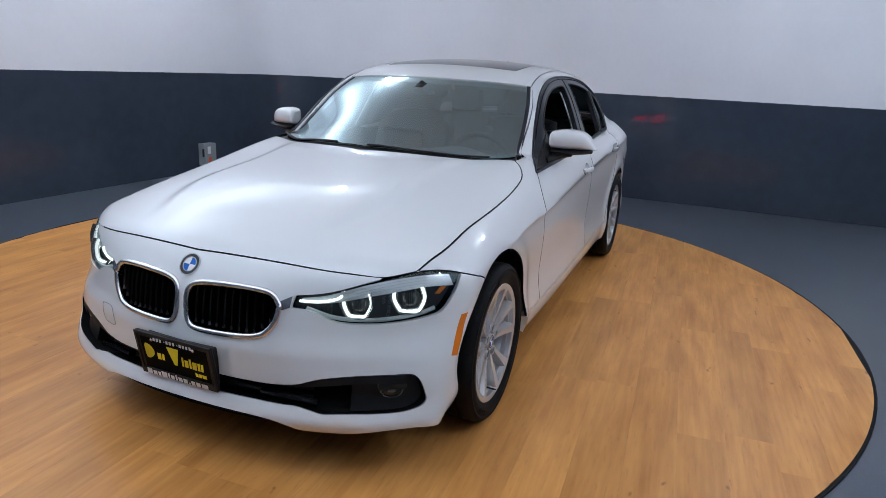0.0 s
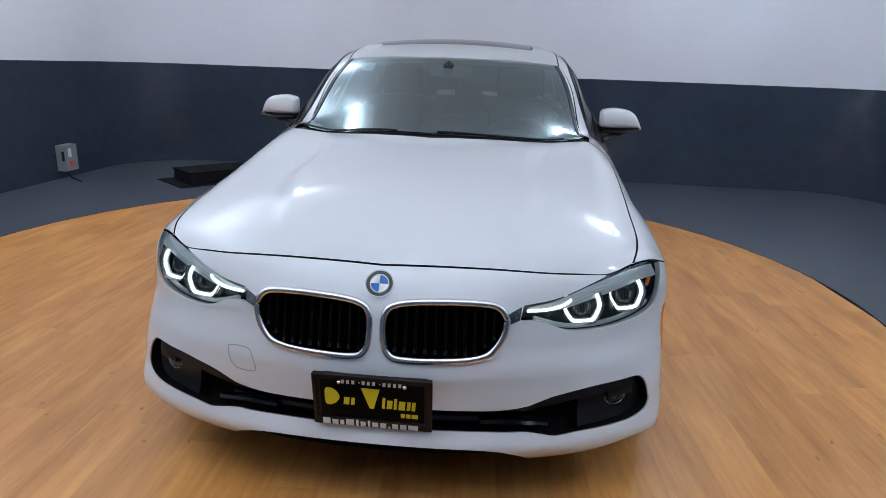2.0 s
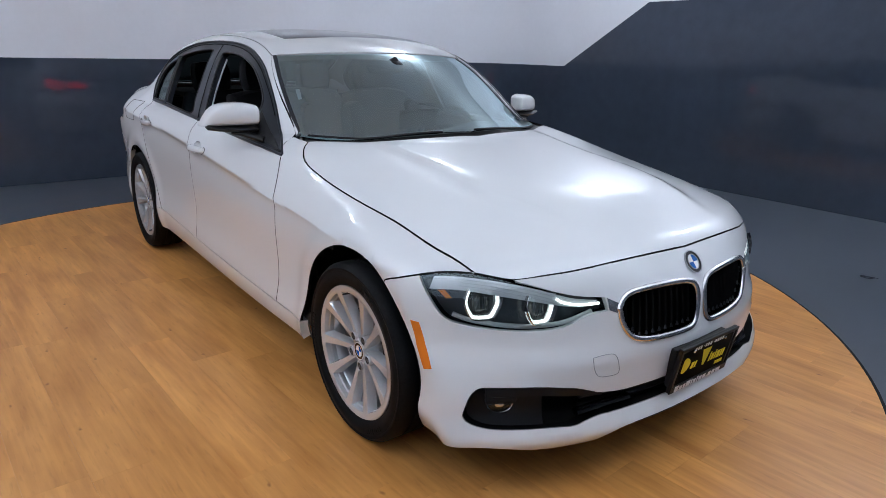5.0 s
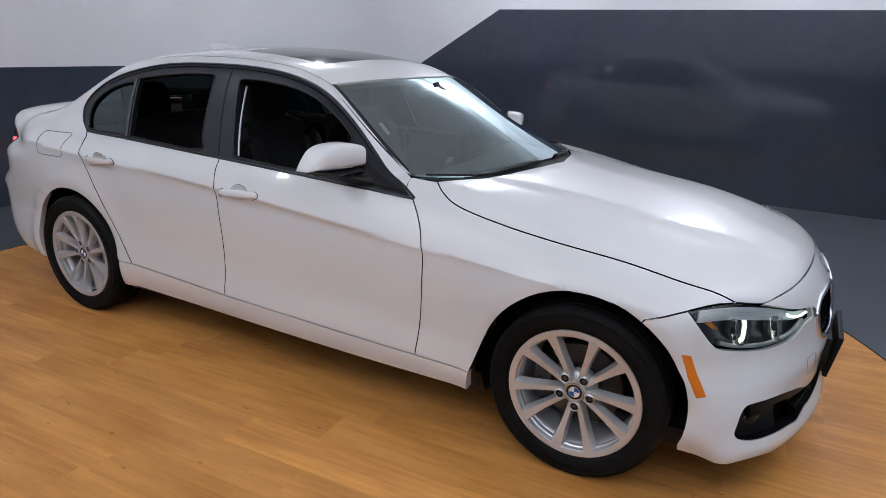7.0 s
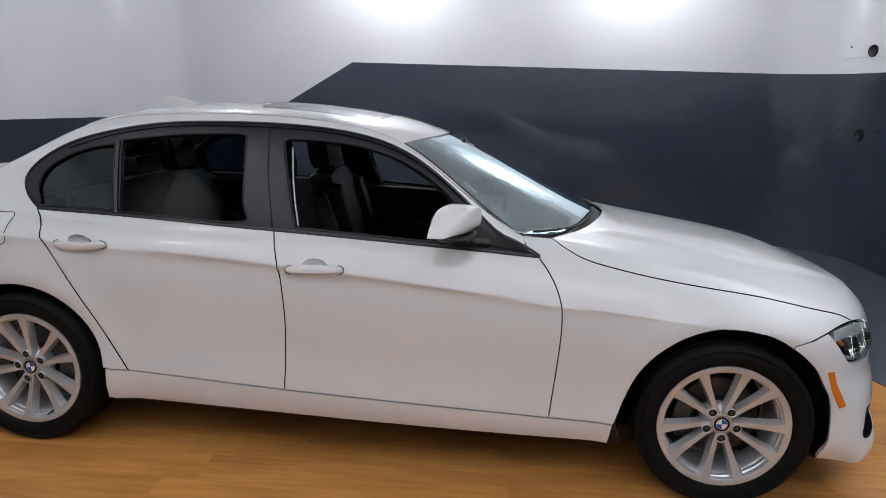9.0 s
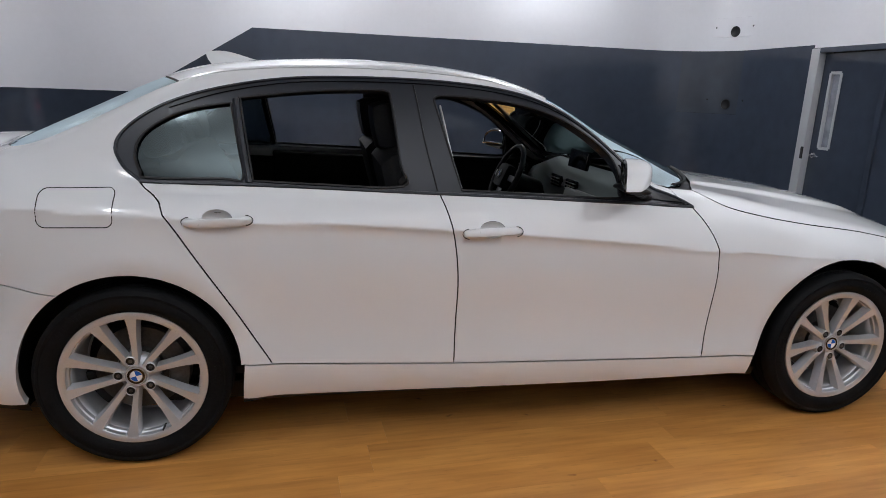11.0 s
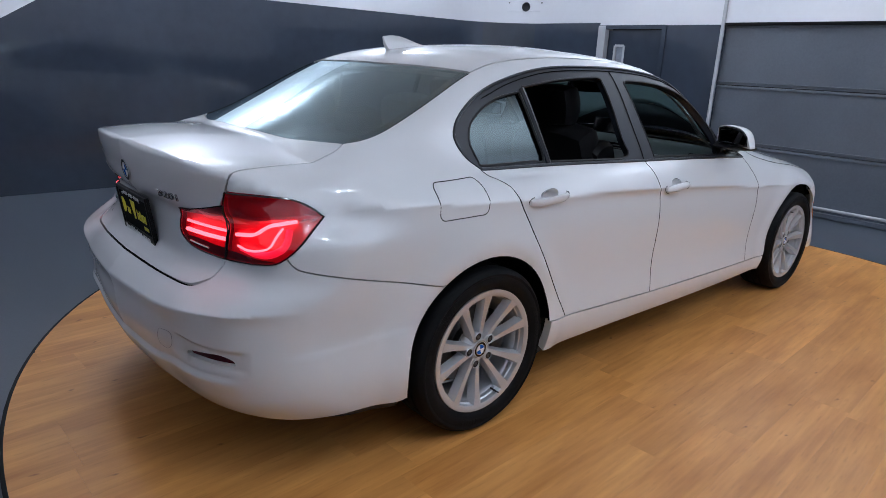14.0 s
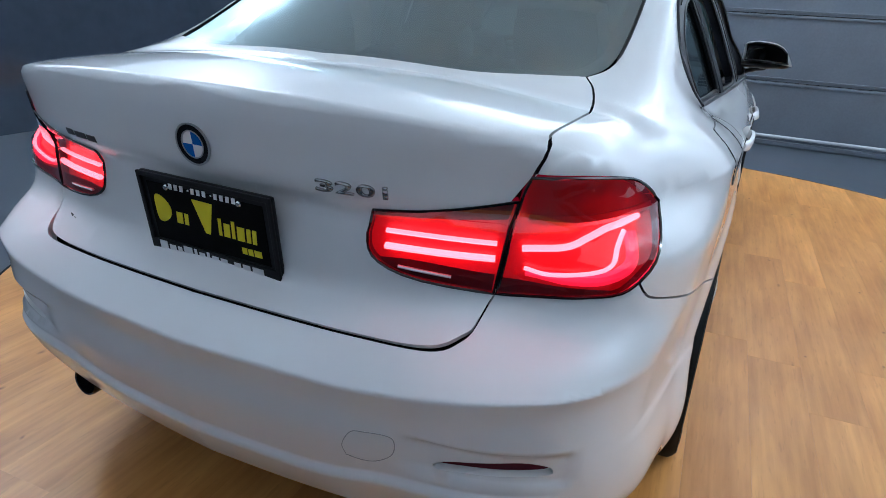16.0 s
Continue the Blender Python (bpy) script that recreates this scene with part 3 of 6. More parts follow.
def loop(*lines, mirrored=False, keep=False):
    """A closed outline from lines, each a list of points through which it runs smoothly; mirrored: and back on the other side."""
    run = np.concatenate([flow(s) for s in lines])
    if mirrored:
        run = np.concatenate([run, (run * (1, -1, 1))[::-1]])
    return run if keep else settle(run)


def tidy(q, step):
    """A closed line in even steps."""
    d = np.linalg.norm(np.roll(q, -1, 0) - q, axis=1)
    q = q[d > 1e-5]
    d = np.linalg.norm(np.roll(q, -1, 0) - q, axis=1)
    out = []
    for a, b, l in zip(q, np.roll(q, -1, 0), d):
        for t in np.linspace(0, 1, max(1, int(math.ceil(l / step))), endpoint=False):
            out.append(a * (1 - t) + b * t)
    return np.array(out)


def area(q):
    x, y = q.T
    return 0.5 * np.sum(x * np.roll(y, -1) - np.roll(x, -1) * y)


def shrink(q, g):
    """The outline moved inwards by g, or outwards where g is below 0."""
    if not g:
        return q
    d = np.roll(q, -1, 0) - np.roll(q, 1, 0)
    n = np.stack([-d[:, 1], d[:, 0]], -1)
    n /= np.maximum(np.linalg.norm(n, axis=1), 1e-9)[:, None]
    return q + n * g * np.sign(area(q))


def inside(q, p):
    """Which points p lie within the outline q."""
    x, y = p[:, 0], p[:, 1]
    r = np.zeros(len(p), bool)
    for (x0, y0), (x1, y1) in zip(q, np.roll(q, -1, 0)):
        c = (y0 > y) != (y1 > y)
        r ^= c & (x < (x1 - x0) * (y - y0) / ((y1 - y0) or 1e-12) + x0)
    return r


def sheet(way, outline, holes=(), f=None, gap=0.0023, fold=0.012, h=0.03, sink=0.0, ridges=()):
    """A piece of the skin within an outline: vertices, faces, normals. fold: how deep its rims turn in."""
    f = f or skin
    rims = [shrink(tidy(way.uv(o), h * 0.6), g) for o, g in [(outline, gap)] + [(o, -gap) for o in holes]]
    lo, hi = rims[0].min(0), rims[0].max(0)
    gx, gy = np.meshgrid(np.arange(lo[0], hi[0] + h, h), np.arange(lo[1], hi[1] + h, h * 0.87))
    gx[1::2] += h / 2
    grid = np.stack([gx.ravel(), gy.ravel()], -1)
    ok = inside(rims[0], grid)
    for r in rims[1:]:
        ok &= ~inside(r, grid)
    grid = grid[ok]
    edge = np.concatenate(rims)
    if len(grid):
        near = np.array([np.min(np.hypot(*(edge - g).T)) for g in grid])
        grid = grid[near > 0.45 * h]
    bones = []
    for line in ridges:
        q = way.uv(settle(line, f))
        q = q[inside(rims[0], q)]
        for r in rims[1:]:
            q = q[~inside(r, q)]
        if len(q):
            q = q[[np.min(np.hypot(*(edge - g).T)) > 0.35 * h for g in q]]
        if len(q) > 1 and len(grid):
            grid = grid[[np.min(np.hypot(*(q - g).T)) > 0.45 * h for g in grid]]
            bones.append(q)
    edges, at = [], len(edge) + len(grid)
    for q in bones:
        edges += [(at + i, at + i + 1) for i in range(len(q) - 1) if np.hypot(*(q[i + 1] - q[i])) < h]
        at += len(q)
    pts = np.concatenate([edge, grid] + bones) if len(grid) else edge
    at = 0
    for r in rims:
        edges += [(at + i, at + (i + 1) % len(r)) for i in range(len(r))]
        at += len(r)
    q, _, tris = delaunay_2d_cdt([Vector(p) for p in pts], edges, [], 0, 1e-7)[:3]
    q, tris = np.array([tuple(v) for v in q]), np.array([t for t in tris if len(t) == 3])
    mid = q[tris].mean(1)
    ok = inside(rims[0], mid)
    for r in rims[1:]:
        ok &= ~inside(r, mid)
    tris = tris[ok]
    o, d = way.rays(q)
    v, _ = meet(f, o, d, 0.02, 1.6)
    n = slope(f, v)
    if len(tris):
        t = tris[len(tris) // 2]
        if np.dot(np.cross(v[t[1]] - v[t[0]], v[t[2]] - v[t[0]]), n[t[0]]) < 0:
            tris = tris[:, ::-1]
    v = v - n * sink
    verts, norms, faces = list(v), list(n), [tuple(t) for t in tris]
    if fold:
        count = {}
        for t in faces:
            for i in range(3):
                e = (t[i], t[(i + 1) % 3])
                count[tuple(sorted(e))] = None if tuple(sorted(e)) in count else e
        for e in count.values():
            if e is None:
                continue
            a, b = e
            side = np.cross(v[b] - v[a], n[a] + n[b])
            side /= np.linalg.norm(side) + 1e-9
            k = len(verts)
            verts += [v[a], v[b], v[b] - n[b] * fold, v[a] - n[a] * fold]
            norms += [side] * 4
            faces.append((k + 1, k, k + 3, k + 2))
    return np.array(verts), faces, np.array(norms)


def panel(name, mat, parent, made, label="", both=True):
    """Links a sheet as a part; both: and its twin on the other side."""
    v, faces, n = made
    shut = name in ("front_wing", "front_door", "rear_door", "body_side", "bonnet")

    def build(*data, **more):
        me = mesh_of(*data, **more)
        if shut:  # the turned-in rims are coloured black for the shade in the gaps
            me.materials.append(M["void"])
            me.polygons.foreach_set("material_index", [int(len(f) == 4) for f in faces])
        return me
    out = [part(name, build(name, v, faces, mat, normals=n), mat, parent, label)]
    if both:
        flip = (1, -1, 1)
        out.append(part(name, build(name, v * flip, [f[::-1] for f in faces], mat, normals=n * flip), mat, parent, label))
    return out


def arc(x, r, a0, a1, n=14, z=0.332):
    """Part of a wheel arch's rim."""
    return [(x + r * math.cos(a), 0.89, z + r * math.sin(a)) for a in np.radians(np.linspace(a0, a1, n))]


# lines at which panels meet: x, half width, height
L_DOOR_FRONT = [(0.69, 0.81, 0.905), (0.727, 0.85, 0.868), (0.762, 0.88, 0.80), (0.782, 0.89, 0.69), (0.775, 0.885, 0.49), (0.758, 0.885, 0.299)]
L_DOOR_MID = [(-0.344, 0.81, 0.952), (-0.322, 0.86, 0.889), (-0.296, 0.89, 0.79), (-0.280, 0.89, 0.643), (-0.281, 0.885, 0.488), (-0.284, 0.885, 0.325)]
L_DOOR_REAR = [(-1.366, 0.775, 0.980), (-1.262, 0.86, 0.862), (-1.183, 0.89, 0.742), (-1.065, 0.90, 0.561), (-0.942, 0.89, 0.354)]
L_SILL = [(-1.036, 0.89, 0.358), (-0.942, 0.89, 0.354), (-0.284, 0.885, 0.325), (0.758, 0.885, 0.299), (0.998, 0.885, 0.294)]
L_BONNET_SIDE = [(0.735, 0.70, 0.968), (0.79, 0.755, 0.948), (0.88, 0.798, 0.920), (1.05, 0.812, 0.890), (1.25, 0.803, 0.857), (1.5, 0.780, 0.816), (1.7, 0.768, 0.770), (1.858, 0.732, 0.720)]
L_BONNET_BACK = [(1.005, 0.0, 0.975), (0.965, 0.22, 0.975), (0.885, 0.44, 0.972), (0.79, 0.60, 0.968), (0.735, 0.70, 0.968)]
L_BONNET_NOSE = [(1.858, 0.732, 0.720), (1.932, 0.65, 0.705), (1.975, 0.56, 0.712), (2.016, 0.445, 0.721), (2.05, 0.25, 0.729), (2.071, 0.0, 0.731)]
L_SEAM_FRONT = [(1.733, 0.846, 0.703), (1.68, 0.875, 0.685), (1.61, 0.90, 0.655)]
L_LAMP_TOP = [(1.733, 0.846, 0.704), (1.80, 0.79, 0.720), (1.858, 0.732, 0.7195), (1.945, 0.640, 0.697), (2.034, 0.509, 0.656), (2.078, 0.405, 0.640)]
L_LAMP_LOW = [(2.092, 0.398, 0.603), (2.070, 0.462, 0.597), (2.043, 0.535, 0.566), (2.0, 0.62, 0.559), (1.945, 0.703, 0.562), (1.878, 0.778, 0.573), (1.828, 0.815, 0.588), (1.785, 0.837, 0.638), (1.733, 0.846, 0.704)]
L_SCREEN_SIDE = [(0.625, 0.702, 0.990), (0.46, 0.667, 1.090), (0.29, 0.628, 1.198), (0.125, 0.578, 1.305)]
L_SCREEN_TOP = [(0.125, 0.578, 1.305), (0.185, 0.40, 1.318), (0.235, 0.2, 1.325), (0.25, 0.0, 1.325)]
L_SCREEN_LOW = [(0.96, 0.0, 0.988), (0.925, 0.22, 0.987), (0.85, 0.44, 0.985), (0.735, 0.62, 0.984), (0.625, 0.702, 0.990)]
L_ROOF_SIDE = [(0.125, 0.578, 1.305), (-0.03, 0.570, 1.350), (-0.4, 0.556, 1.388), (-0.8, 0.552, 1.388), (-1.1, 0.562, 1.358), (-1.262, 0.580, 1.317)]
L_BACK_TOP = [(-1.262, 0.580, 1.317), (-1.33, 0.40, 1.333), (-1.385, 0.2, 1.338), (-1.40, 0.0, 1.338)]
L_BACK_SIDE = [(-1.262, 0.580, 1.317), (-1.45, 0.602, 1.235), (-1.66, 0.612, 1.132), (-1.76, 0.602, 1.095), (-1.825, 0.573, 1.078)]
L_BACK_LOW = [(-1.825, 0.573, 1.078), (-1.87, 0.48, 1.072), (-1.92, 0.3, 1.067), (-1.945, 0.0, 1.066)]
L_BOOT_SIDE = [(-1.825, 0.573, 1.078), (-1.875, 0.603, 1.060), (-1.975, 0.628, 1.040), (-2.10, 0.630, 1.032), (-2.19, 0.624, 1.020), (-2.235, 0.617, 0.985), (-2.25, 0.613, 0.955)]
L_TAIL_TOP = [(-2.252, 0.613, 0.957), (-2.193, 0.688, 0.956), (-2.105, 0.741, 0.943), (-2.055, 0.763, 0.919), (-2.020, 0.777, 0.889)]
L_TAIL_OUT = [(-2.020, 0.777, 0.889), (-2.058, 0.79, 0.861), (-2.112, 0.803, 0.819), (-2.150, 0.785, 0.782)]
L_TAIL_LOW = [(-2.150, 0.785, 0.782), (-2.172, 0.765, 0.765), (-2.195, 0.72, 0.755), (-2.207, 0.678, 0.747), (-2.223, 0.604, 0.739), (-2.236, 0.565, 0.738)]
L_SEAM_REAR = [(-2.150, 0.785, 0.782), (-2.134, 0.798, 0.757), (-2.107, 0.813, 0.741), (-2.0, 0.854, 0.714), (-1.899, 0.866, 0.690), (-1.76, 0.885, 0.656), (-1.622, 0.896, 0.622)]
L_BOOT_LOW = [(-2.236, 0.565, 0.738), (-2.268, 0.552, 0.700), (-2.300, 0.535, 0.668), (-2.335, 0.49, 0.652), (-2.358, 0.35, 0.652), (-2.37, 0.2, 0.653), (-2.378, 0.0, 0.654)]
L_GLASS = [(0.69, 0.80, 0.912), (0.60, 0.77, 0.975), (0.44, 0.705, 1.065), (0.30, 0.665, 1.155), (0.137, 0.628, 1.248), (-0.05, 0.612, 1.318), (-0.3, 0.602, 1.352), (-0.6, 0.60, 1.356), (-0.87, 0.606, 1.341), (-1.1, 0.63, 1.302), (-1.28, 0.655, 1.245), (-1.40, 0.685, 1.172), (-1.45, 0.71, 1.10), (-1.425, 0.745, 1.035), (-1.366, 0.77, 0.985)]
L_BELT = [(-1.366, 0.77, 0.985), (-0.9, 0.79, 0.976), (-0.344, 0.808, 0.957), (0.2, 0.815, 0.936), (0.69, 0.80, 0.912)]


HANDLES = ((-0.158, 0.822), (-1.108, 0.872))


def grip_cup(x, z):
    """The rim of the hollow behind a door handle."""
    m = facing((x, 0.88, z))
    return settle([m @ Vector((0.046 * math.cos(a), 0.011 + 0.030 * math.sin(a), 0.0)) for a in np.linspace(0, 2 * math.pi, 28, endpoint=False)])


def car_body(car):
    white = M["paint"]
    R = 0.368
    foot = [(1.0, 0.885, 0.294), (1.022, 0.885, 0.36), (1.040, 0.885, 0.41)]
    line = np.linspace(1.5, -2.2, 240)
    press = [np.stack([line, 0.89 + 0 * line, crease(line)], -1), *[np.stack([line, 0.89 + 0 * line, crease(line) * k], -1) for k in (1.016, 0.984, 0.965, 0.942, 0.915)]]
    across = np.linspace(-0.62, 0.62, 80)
    folds = [np.stack([-2.33 + 0.1 * across ** 2, across, z + 0 * across], -1) for z in (0.845, 0.854, 0.862, 0.870, 0.880, 0.905, 1.0, 1.02, 1.035, 1.048)]
    folds += [np.stack([-2.352 + 0.1 * across ** 2 + d, across, 1.056 + 0 * across], -1) for d in (0.0, 0.008, 0.020, 0.04)]
    fold_line = np.linspace(0.8, 1.98, 90)
    swell = [np.stack([fold_line, s * (RIDGE(fold_line) + k), 0.9 + 0 * fold_line], -1) for s in (1, -1) for k in (-0.012, 0.055)]
    back = lambda c: c[::-1]
    panel("front_wing", white, car, sheet(ALONG, loop(L_DOOR_FRONT, [(0.758, 0.885, 0.299), (1.0, 0.885, 0.294)], foot + back(arc(1.405, R, 57.5, 160)), back(L_SEAM_FRONT),
          L_LAMP_TOP[:3], back(L_BONNET_SIDE), [(0.735, 0.70, 0.968), (0.67, 0.71, 0.975), (0.625, 0.715, 0.972), (0.64, 0.775, 0.935), (0.69, 0.81, 0.905)]), h=0.024, ridges=press))
    panel("front_door", white, car, sheet(ALONG, loop(L_DOOR_FRONT, [(0.758, 0.885, 0.299), (-0.284, 0.885, 0.325)], back(L_DOOR_MID), [(-0.344, 0.808, 0.955), (0.2, 0.815, 0.934), (0.69, 0.80, 0.908)]), [grip_cup(*HANDLES[0])], h=0.024, ridges=press))
    panel("rear_door", white, car, sheet(ALONG, loop(L_DOOR_MID, [(-0.284, 0.885, 0.325), (-0.942, 0.89, 0.354)], back(L_DOOR_REAR), [(-1.366, 0.77, 0.983), (-0.9, 0.79, 0.974), (-0.344, 0.808, 0.955)]), [grip_cup(*HANDLES[1])], h=0.024, ridges=press))
    panel("sill", white, car, sheet(ALONG, loop(L_SILL, [(0.998, 0.885, 0.294), (0.990, 0.86, 0.212)], [(0.990, 0.86, 0.212), (0.0, 0.86, 0.212), (-1.045, 0.86, 0.225)], [(-1.045, 0.86, 0.225), (-1.036, 0.89, 0.358)]), fold=0.04))
    # quarter panel, rear pillar, roof rail and windscreen pillar are one pressing
    panel("body_side", white, car, sheet(ALONG, loop(back(L_SCREEN_SIDE), L_ROOF_SIDE, L_BACK_SIDE, L_BOOT_SIDE, L_TAIL_TOP, L_TAIL_OUT, L_SEAM_REAR, back(arc(-1.405, 0.358, 4, 126)),
          L_SILL[:2], back(L_DOOR_REAR), back(L_GLASS), [(0.69, 0.80, 0.912), (0.64, 0.775, 0.935), (0.625, 0.715, 0.972)]), h=0.024, ridges=press))
    panel("bonnet", white, car, sheet(ALONG, loop(L_BONNET_BACK, L_BONNET_SIDE, L_BONNET_NOSE, mirrored=True), h=0.026, ridges=swell), both=False)
    roof_hole = loop(SUNROOF, mirrored=True)
    panel("roof", white, car, sheet(ALONG, loop(L_SCREEN_TOP[::-1], L_ROOF_SIDE, L_BACK_TOP, mirrored=True), [roof_hole], h=0.035), both=False)
    panel("sunroof", M["gloss"], car, sheet(ALONG, roof_hole, gap=0.004, sink=0.002), "dark glass sunroof", both=False)
    panel("boot_lid", white, car, sheet(BOOT, loop(L_BACK_LOW[::-1], L_BOOT_SIDE, [(-2.25, 0.613, 0.955), (-2.262, 0.59, 0.915)], [(-2.262, 0.59, 0.912), (-2.29, 0.35, 0.866)],
          [(-2.29, 0.35, 0.866), (-2.283, 0.336, 0.81), (-2.281, 0.352, 0.772), (-2.275, 0.42, 0.748), (-2.236, 0.565, 0.738)], L_BOOT_LOW, mirrored=True), h=0.022, ridges=folds, gap=0.0016), both=False)
    bumper = loop(back(L_BONNET_NOSE)[:5], L_LAMP_TOP[3:], [(2.078, 0.405, 0.640), (2.092, 0.398, 0.603)], L_LAMP_LOW, L_SEAM_FRONT, arc(1.405, R, 57.5, -19),
                  [(1.756, 0.862, 0.192), (1.80, 0.85, 0.200), (1.90, 0.80, 0.216), (2.0, 0.70, 0.213), (2.08, 0.55, 0.188), (2.12, 0.455, 0.180), (2.14, 0.405, 0.208), (2.155, 0.3, 0.226), (2.165, 0.0, 0.230)], mirrored=True)
    ngs = [loop(k) for k in (KIDNEY, [(x, -y, z) for x, y, z in KIDNEY])]
    mouth = loop(MOUTH, mirrored=True)
    panel("front_bumper", white, car, sheet(FRONT, bumper, ngs + [mouth], h=0.022, fold=0.018), both=False)
    tail = loop(back(L_BOOT_LOW), back(L_TAIL_LOW), L_SEAM_REAR, arc(-1.405, 0.358, 126, 196), [(-1.749, 0.87, 0.235), (-1.95, 0.85, 0.242), (-2.145, 0.75, 0.255), (-2.278, 0.60, 0.268), (-2.34, 0.4, 0.275), (-2.36, 0.0, 0.278)], mirrored=True)
    slots = [loop([(x, s * y, z) for x, y, z in SLOT]) for s in (1, -1)]
    half = np.linspace(-0.77, 0.77, 110)
    hem = []
    rise = ease(np.abs(half), 0.35, 0.78)
    crest = 0.578 + 0.04 * rise
    for _ in range(20):
        crest = 0.578 + 0.05 * rise * np.exp(-((crest - 0.59) / 0.06) ** 2)
    lip = VALANCE(np.abs(half))
    for z in [crest + d for d in (-0.016, -0.008, -0.003, 0.001, 0.005, 0.012)] + [lip + d for d in (0.004, -0.002, -0.009, -0.016, -0.026)]:
        hem.append(meet(skin, np.stack([0 * half - 1.7, half, z], -1), np.tile((-1.0, 0.0, 0.0), (len(half), 1)), 0.1, 1.0)[0])
    run = np.linspace(-1.74, -2.25, 40)
    hem += [np.stack([run, s * (0.87 - 0.25 * ease(-run, 1.9, 2.5)), HAUNCH(run) + d], -1) for s in (1, -1) for d in (-0.013, 0.0, 0.013)]
    panel("rear_bumper", white, car, sheet(REAR, tail, slots, h=0.015, fold=0.03, gap=0.0016, ridges=hem), both=False)
    for s, o in zip((1, -1), slots):
        panel("rear_reflector", M["red_dark"], car, sheet(REAR, o, sink=0.016, fold=0.0, gap=-0.002), "narrow dark red bumper reflector", both=False)

    # glazing and its black surrounds
    screen = loop(L_SCREEN_LOW, L_SCREEN_SIDE, L_SCREEN_TOP, mirrored=True)
    inner = loop(*[[(x - 0.035 * (z < 1.05) * 1 + 0 * y - 0.03 * (z > 1.28), y * 0.955, z) for x, y, z in c] for c in (L_SCREEN_LOW, L_SCREEN_SIDE, L_SCREEN_TOP)], mirrored=True)
    panel("windscreen", M["windscreen"], car, sheet(ALONG, screen, gap=0.004, sink=0.004, fold=0.0, h=0.05), "clear windscreen reflecting the lamps", both=False)[0].visible_shadow = False
    edge_in = [(x - 0.004, y - 0.026, z + 0.002) for x, y, z in L_SCREEN_SIDE]
    panel("pillar_moulding", M["trim"], car, sheet(ALONG, loop(L_SCREEN_SIDE, [L_SCREEN_SIDE[-1], edge_in[-1]], edge_in[::-1], [edge_in[0], L_SCREEN_SIDE[0]]), gap=0.0006, sink=0.001, fold=0.003, h=0.02), "black moulding beside the windscreen")
    panel("windscreen_border", M["gloss"], car, sheet(ALONG, screen, [inner], gap=0.003, sink=0.0075, fold=0.0, h=0.03), "black printed border", both=False)
    rear = loop(back(L_BACK_TOP), L_BACK_SIDE, L_BACK_LOW, mirrored=True)
    rim = loop(*[[(x + 0.03 * (z < 1.1) - 0.035 * (z > 1.3), y * 0.93, z) for x, y, z in c] for c in (back(L_BACK_TOP), L_BACK_SIDE, L_BACK_LOW)], mirrored=True)
    panel("rear_window", M["backlight"], car, sheet(ALONG, rear, gap=0.004, sink=0.004, fold=0.0, h=0.05), "sloping tinted rear window", both=False)[0].visible_shadow = False
    panel("rear_window_border", M["gloss"], car, sheet(ALONG, rear, [rim], gap=0.003, sink=0.0075, fold=0.0, h=0.03), both=False)
    dlo = loop(L_GLASS, L_BELT)
    holes = [loop(w) for w in (WIN_FRONT, WIN_REAR, WIN_QUARTER)]
    panel("window_surround", M["trim"], car, sheet(ALONG, dlo, holes, gap=0.003, fold=0.03, h=0.025, sink=0.001), "satin black window surround and door pillar")
    panel("quarter_window", M["tinted"], car, sheet(ALONG, holes[2], gap=-0.006, sink=0.012, fold=0.0), "small fixed tinted quarter window")
    for s in (1, -1):
        line = settle(flow([(x, y, z - 0.003) for x, y, z in L_BELT])) * (1, s, 1)
        part("belt_strip", tube(line, 0.0065, 6), M["trim"], car, smooth=True)
        frame_line = settle(flow(L_GLASS)) * (1, s, 1)
        part("window_strip", tube(frame_line, 0.006, 6), M["trim"], car, smooth=True)
        pillar = settle(flow([(-0.352, 0.80, 0.962), (-0.395, 0.72, 1.15), (-0.425, 0.615, 1.335)])) * (1, s, 1)
        part("door_gap", tube(pillar, 0.003, 5), M["black"], car)
        for w in (WIN_FRONT, WIN_REAR, WIN_QUARTER):
            seal = settle(flow(w, 4))[:-1]
            part("window_seal", tube((seal - 0.003 * slope(skin, seal)) * (1, s, 1), 0.0055, 6, closed=True), M["black"], car, "black rubber window seal", smooth=True)
        gap_line = settle(flow([(x, y + 0.008, z - 0.021) for x, y, z in L_GLASS[2:11]])) * (1, s, 1)
        part("frame_gap", tube(gap_line, 0.0022, 5), M["void"], car)
        run = settle(flow([(-0.335, 0.655, 1.275), (-0.305, 0.735, 1.11), (-0.270, 0.79, 0.975)]))
        part("glass_run", tube((run - 0.028 * slope(skin, run) + np.array([0.012, 0, 0])) * (1, s, 1), 0.0045, 6), M["satin"], car, "satin metal glass channel", smooth=True)
        div = settle(flow([(-1.012, 0.79, 0.985), (-1.035, 0.735, 1.11), (-1.06, 0.66, 1.262)])) * (1, s, 1)
        part("window_divider", tube(div, 0.012, 6), M["trim"], car, smooth=True)


